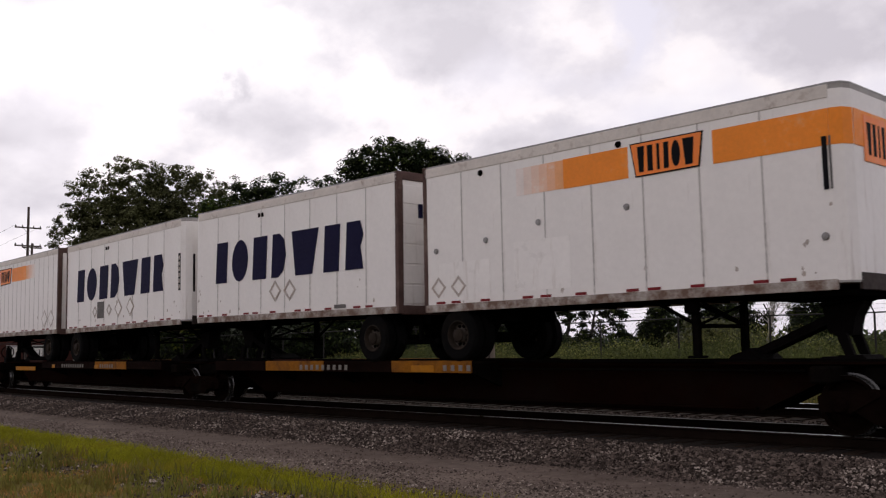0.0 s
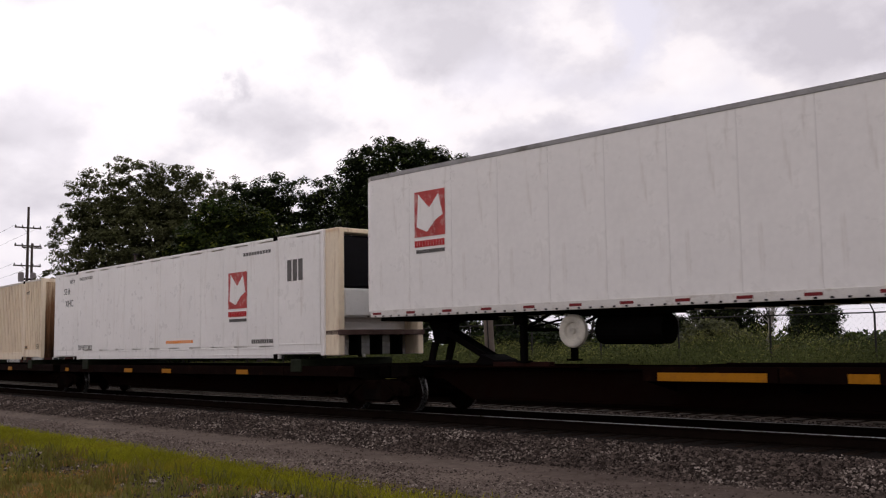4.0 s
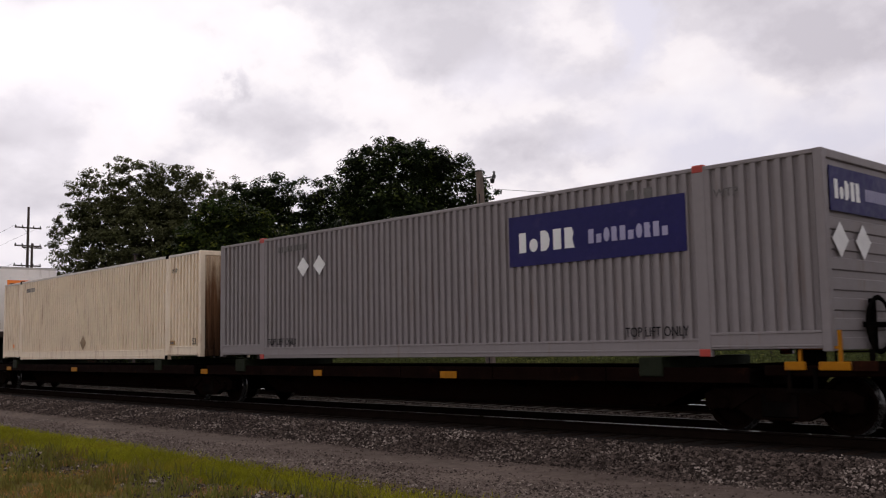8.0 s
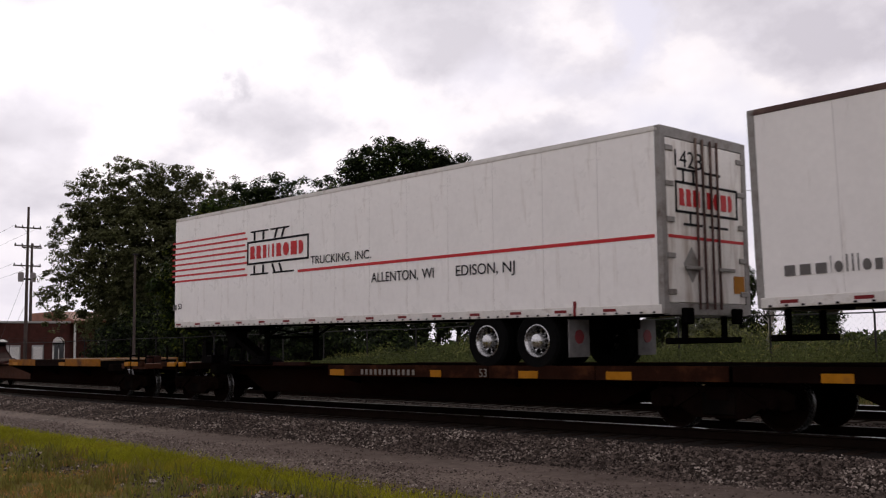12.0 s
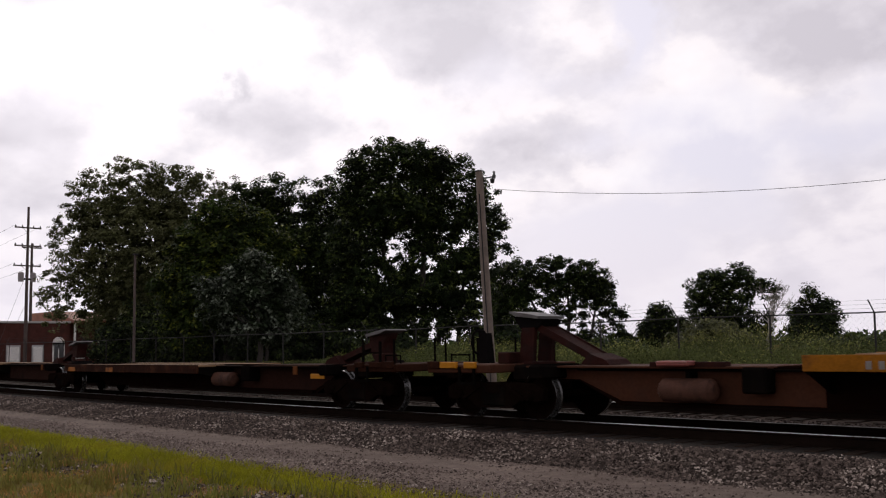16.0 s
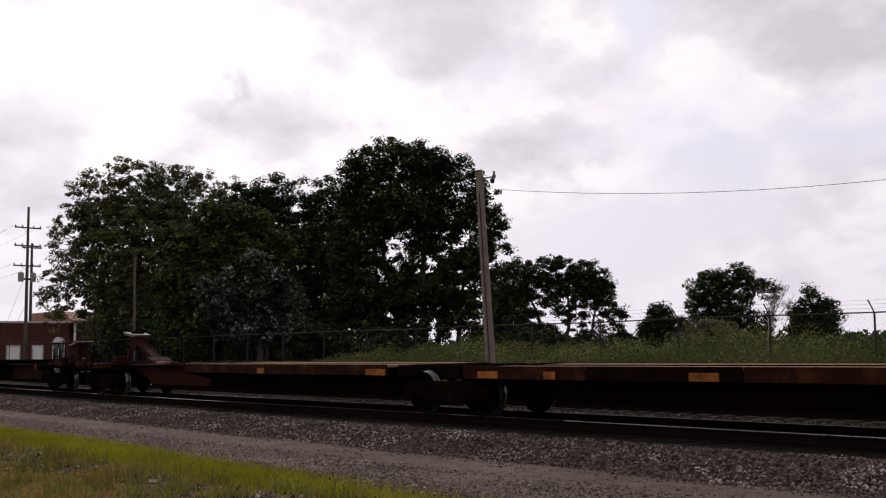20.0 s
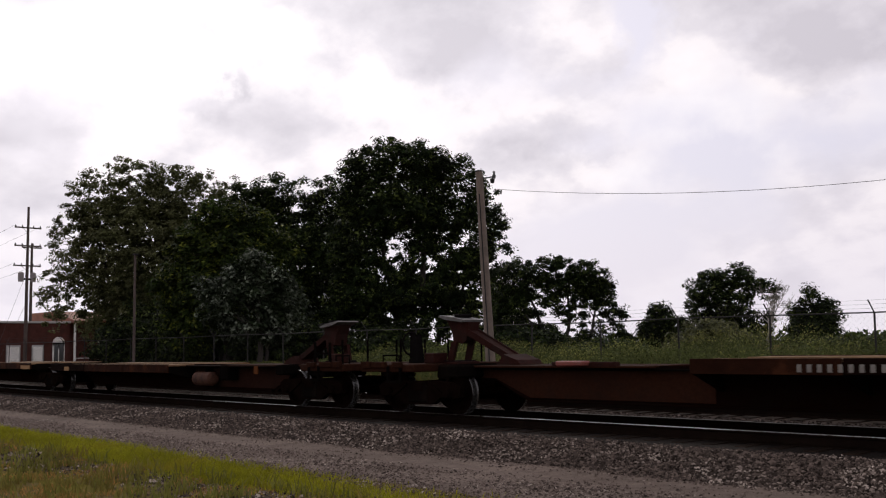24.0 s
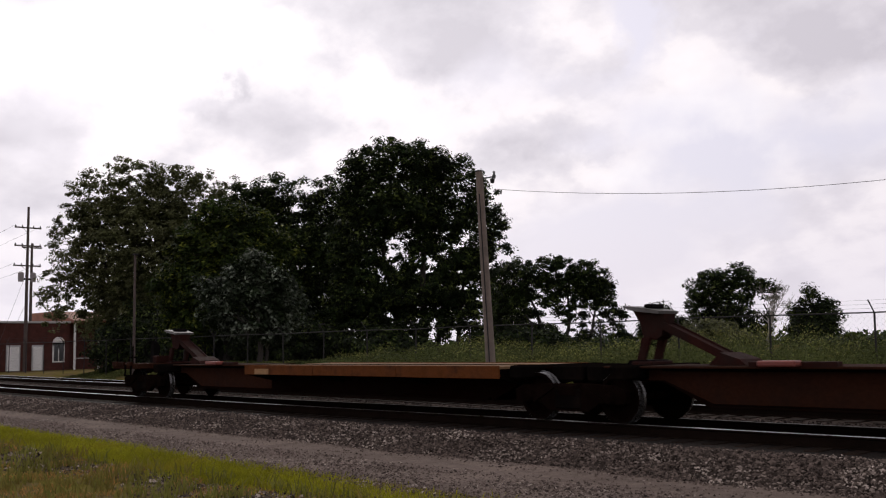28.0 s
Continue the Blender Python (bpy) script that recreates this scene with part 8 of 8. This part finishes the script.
def fence():
    root = tagged(new("chain_link_fence"), "galvanised chain-link fence with barbed wire on angled arms", "fence")
    y = 27.0
    post = Geo().tube((0, 0, 0.0), (0, 0, 2.10), 0.030, n=8).mesh("post", M_GALV)
    arm = Geo().tube((0, 0, 2.08), (-0.05, -0.28, 2.42), 0.02, n=6).mesh("barb_arm", M_GALV)
    x = -80.7
    i = 0
    zs = []
    while x < 14:
        z = land(x, y - cy(x)) - 0.02
        zz = 0.02 * math.sin(x * 0.7)
        o = share("post", post, root, (x, y, zz))
        o.rotation_euler = (random.uniform(-0.02, 0.02), random.uniform(-0.02, 0.02), 0)
        share("barb_arm", arm, o, (0, 0, 0))
        zs.append((x, zz))
        x += 3.05
        i += 1
    for (xa, za), (xb, zb) in zip(zs, zs[1:]):
        part("top_rail", Geo().tube((xa, y, 2.08 + za), (xb, y, 2.08 + zb), 0.021, n=6), M_GALV, root)
        g = Geo()
        for k in range(3):
            g.tube((xa, y - 0.09 - 0.09 * k, 2.19 + 0.11 * k + za), (xb, y - 0.09 - 0.09 * k, 2.19 + 0.11 * k + zb), 0.003, n=3, caps=False)
        part("barbed_wire", g, M_GALV, root)
    # woven fabric
    g = Geo()
    d = 0.16
    a = -82.0
    while a < 12:
        g.tube((a, y + 0.04, 0.3), (a + 1.75, y + 0.04, 2.05), 0.0012, n=3, caps=False)
        g.tube((a + 1.75, y + 0.05, 0.3), (a, y + 0.05, 2.05), 0.0012, n=3, caps=False)
        a += d
    f = part("chain_mesh", g, M_GALV, root)
    f["kind"] = "stuff"


fence()


def service_pole():
    root = tagged(new("utility_pole"), "grey weathered wooden pole leaning slightly, with lamp bracket", "utility pole")
    root.location = (-20.95, 22.85, 0.0)
    part("shaft", Geo().tube((0.03, 0.03, -0.3), (-0.17, -0.17, 6.95), 0.165, 0.115, 14), M_POLE, root, smooth=True)
    part("bracket", Geo().tube((-0.16, -0.16, 6.72), (0.16, 0.14, 6.78), 0.022, n=6), M_WIRE, root)
    part("insulator", Geo().lathe([(0.001, 0.0), (0.05, 0.01), (0.06, 0.1), (0.03, 0.16), (0.05, 0.22), (0.001, 0.26)], (0.18, 0.16, 6.72), 10, 'z'), M_WIRE, root)
    part("lamp_head", Geo().lathe([(0.001, 0.0), (0.08, -0.03), (0.06, -0.16), (0.001, -0.18)], (0.14, 0.12, 6.74), 10, 'z'), M_GALV, root)
    part("pole_cap", Geo().tube((-0.17, -0.17, 6.95), (-0.172, -0.172, 6.99), 0.12, n=12), M_GALV, root)
    part("conduit", Geo().tube((0.14, -0.16, 0.0), (-0.02, -0.34, 6.2), 0.02, n=6), M_GALV, root)


service_pole()


def cable(name, label, a, b, sag, r=0.014):
    a, b = Vector(a), Vector(b)
    g = Geo()
    n = 24
    pts = [a.lerp(b, i / n) - Vector((0, 0, sag * 4 * (i / n) * (1 - i / n))) for i in range(n + 1)]
    for p, q in zip(pts, pts[1:]):
        g.tube(p, q, r, n=4, caps=False)
    solid(name, g, M_WIRE, label, "cable")


cable("overhead_wire", "thin dark overhead wire from the pole", (-20.75, 23.0, 6.37), (2.0, 31.0, 7.12), 1.10, 0.009)


def tall_pole(x, y, h, arms, side):
    root = tagged(new("utility_pole"), "tall dark wooden power pole with crossarms", "utility pole", "power poles")
    root.location = (x, y, 0)
    part("shaft", Geo().tube((0, 0, -0.3), (0.0, 0.0, h), 0.165, 0.10, 12), M_POLEDARK, root, smooth=True)
    ax, ay = 0.93, 0.0
    for k, (z, w) in enumerate(arms):
        arm = part("crossarm", Geo().box(-0.05, 0.05, -w, w, z - 0.06, z + 0.06, 0.01), M_POLEDARK, root)
        for s in (-1, -0.45, 0.45, 1):
            part("insulator", Geo().lathe([(0.001, 0.06), (0.05, 0.07), (0.06, 0.14), (0.03, 0.2), (0.001, 0.24)], (0, s * (w - 0.08), z), 8, 'z'), M_WIRE, arm)
        part("arm_brace", Geo().tube((0.06, -w * 0.5, z), (0.06, 0, z - 0.5), 0.015, n=5), M_GALV, arm)
    if side:
        for s in (-0.42, 0.42):
            part("transformer", Geo().lathe([(0.001, 0.0), (0.24, 0.0), (0.25, 0.75), (0.16, 0.82), (0.001, 0.85)], (0, s * 1.25, 7.6), 14, 'z'), M_GREY, root, smooth=True)
        part("transformer_rack", Geo().box(-0.08, 0.08, -0.6, 0.6, 7.75, 7.9), M_GALV, root)
    part("guy_wire", Geo().tube((0, 0, h * 0.6), (0.5, -3.2, 0), 0.012, n=4), M_WIRE, root)


tall_pole(-85.6, 33.65, 14.2, [(12.35, 1.15), (10.75, 1.15), (9.0, 1.2)], True)
tall_pole(-88.3, 35.1, 11.3, [(10.9, 0.9)], False)
for dy in (-1.1, 1.1):
    for z in (12.55, 9.2):
        cable("power_line", "thin dark power line over the field", (-85.6, 33.65 + dy, z), (-190, 46 + dy, z + 0.4), 1.0, 0.011)


def thin_pole():
    root = tagged(new("signal_mast"), "thin grey post beside the fence", "post")
    root.location = (-42.75, 21.85, 0.0)
    part("shaft", Geo().tube((0, 0, -0.3), (0, 0, 5.95), 0.075, 0.055, 10), M_POLEDARK, root)
    part("post_cap", Geo().box(-0.1, 0.1, -0.1, 0.1, 5.9, 5.98, 0.02), M_GALV, root)


thin_pole()

# ---------- brick building at the far end ----------
M_BRICK = mat("dark_red_brick", (0.075, 0.028, 0.023), 0.9, var=0.25, scale=2.0, dirt=(0.04, 0.02, 0.017), dirt_amt=0.3, bump=0.4, bump_scale=20, gloss=0.1)
M_ROOF = mat("red_brown_roof", (0.22, 0.085, 0.05), 0.8, var=0.2, scale=2)
M_TRIM = mat("white_door_paint", (0.72, 0.71, 0.69), 0.5, var=0.08, scale=2)
M_COPING = mat("grey_coping", (0.40, 0.39, 0.38), 0.7, var=0.15, scale=2)
M_GLASS = mat("dark_window_glass", (0.02, 0.022, 0.025), 0.08, 0.0, var=0.1, gloss=0.6)


def brick_building():
    root = tagged(new("brick_building"), "low dark red brick building with white doors and flat roof", "building")
    root.location = (-88.0, 31.0, -0.2)
    part("wall", Geo().box(-14, 0, -8, 7.6, 0, 4.25), M_BRICK, root, "dark red brick wall")
    part("parapet", Geo().box(-14.1, 0.1, -8.1, 7.7, 4.25, 4.45, 0.03), M_COPING, root)
    part("roof", Geo().box(-13.8, -0.2, -7.8, 7.4, 4.3, 4.38), M_ROOF, root)
    for y0, y1 in ((-6.2, -5.2), (2.05, 3.05), (4.3, 5.1)):
        dr = part("door", Geo().box(0.0, 0.07, y0, y1, 0.02, 2.15, 0.02), M_TRIM, root, "white door")
        part("door_frame", Geo().box(-0.02, 0.04, y0 - 0.12, y1 + 0.12, 0.02, 2.3, 0.01), M_COPING, dr)
    w = part("window", Geo().prism([(0, 0)] * 0 or [(-0.02, 0.7), (0.06, 0.7), (0.06, 2.5), (-0.02, 2.5)], 6.05, 7.15), M_TRIM, root, "arched window with white frame")
    part("pane", Geo().box(0.05, 0.075, 6.17, 6.56, 0.82, 2.35), M_GLASS, w)
    part("pane", Geo().box(0.05, 0.075, 6.64, 7.03, 0.82, 2.35), M_GLASS, w)
    part("arch", Geo().tube((0.0, 6.6, 2.45), (0.06, 6.6, 2.45), 0.56, n=20), M_TRIM, w)
    part("chimney", Geo().box(-6, -5.2, -4, -3.2, 4.2, 5.3, 0.03), M_BRICK, root)
    # porch behind, with a pitched roof
    part("porch_roof", Geo().prism([(-9, 4.3), (0.8, 4.3), (0.9, 4.5), (-4, 5.5), (-9, 5.5)], 7.7, 13.0), M_ROOF, root, "red-brown pitched porch roof")
    part("porch_wall", Geo().box(-9, -1.6, 7.6, 12.8, 0, 4.3), M_BRICK, root)
    for y in (7.9, 10.2, 12.6):
        part("porch_post", Geo().box(0.4, 0.56, y - 0.08, y + 0.08, 0, 4.3, 0.01), M_TRIM, root)
    part("porch_rail", Geo().box(0.42, 0.5, 8.0, 12.6, 1.0, 1.08), M_COPING, root)


brick_building()


def storage_shed():
    root = tagged(new("far_shed"), "grey far shed with flat roof behind the fence", "building")
    root.location = (-60.5, 69.3, 0.0)
    part("wall", Geo().box(-2, 2, -2, 2, 0, 3.0), M_COPING, root)
    part("roof", Geo().box(-2.2, 2.2, -2.2, 2.2, 3.0, 3.2, 0.03), M_GALV, root)


storage_shed()
motions()
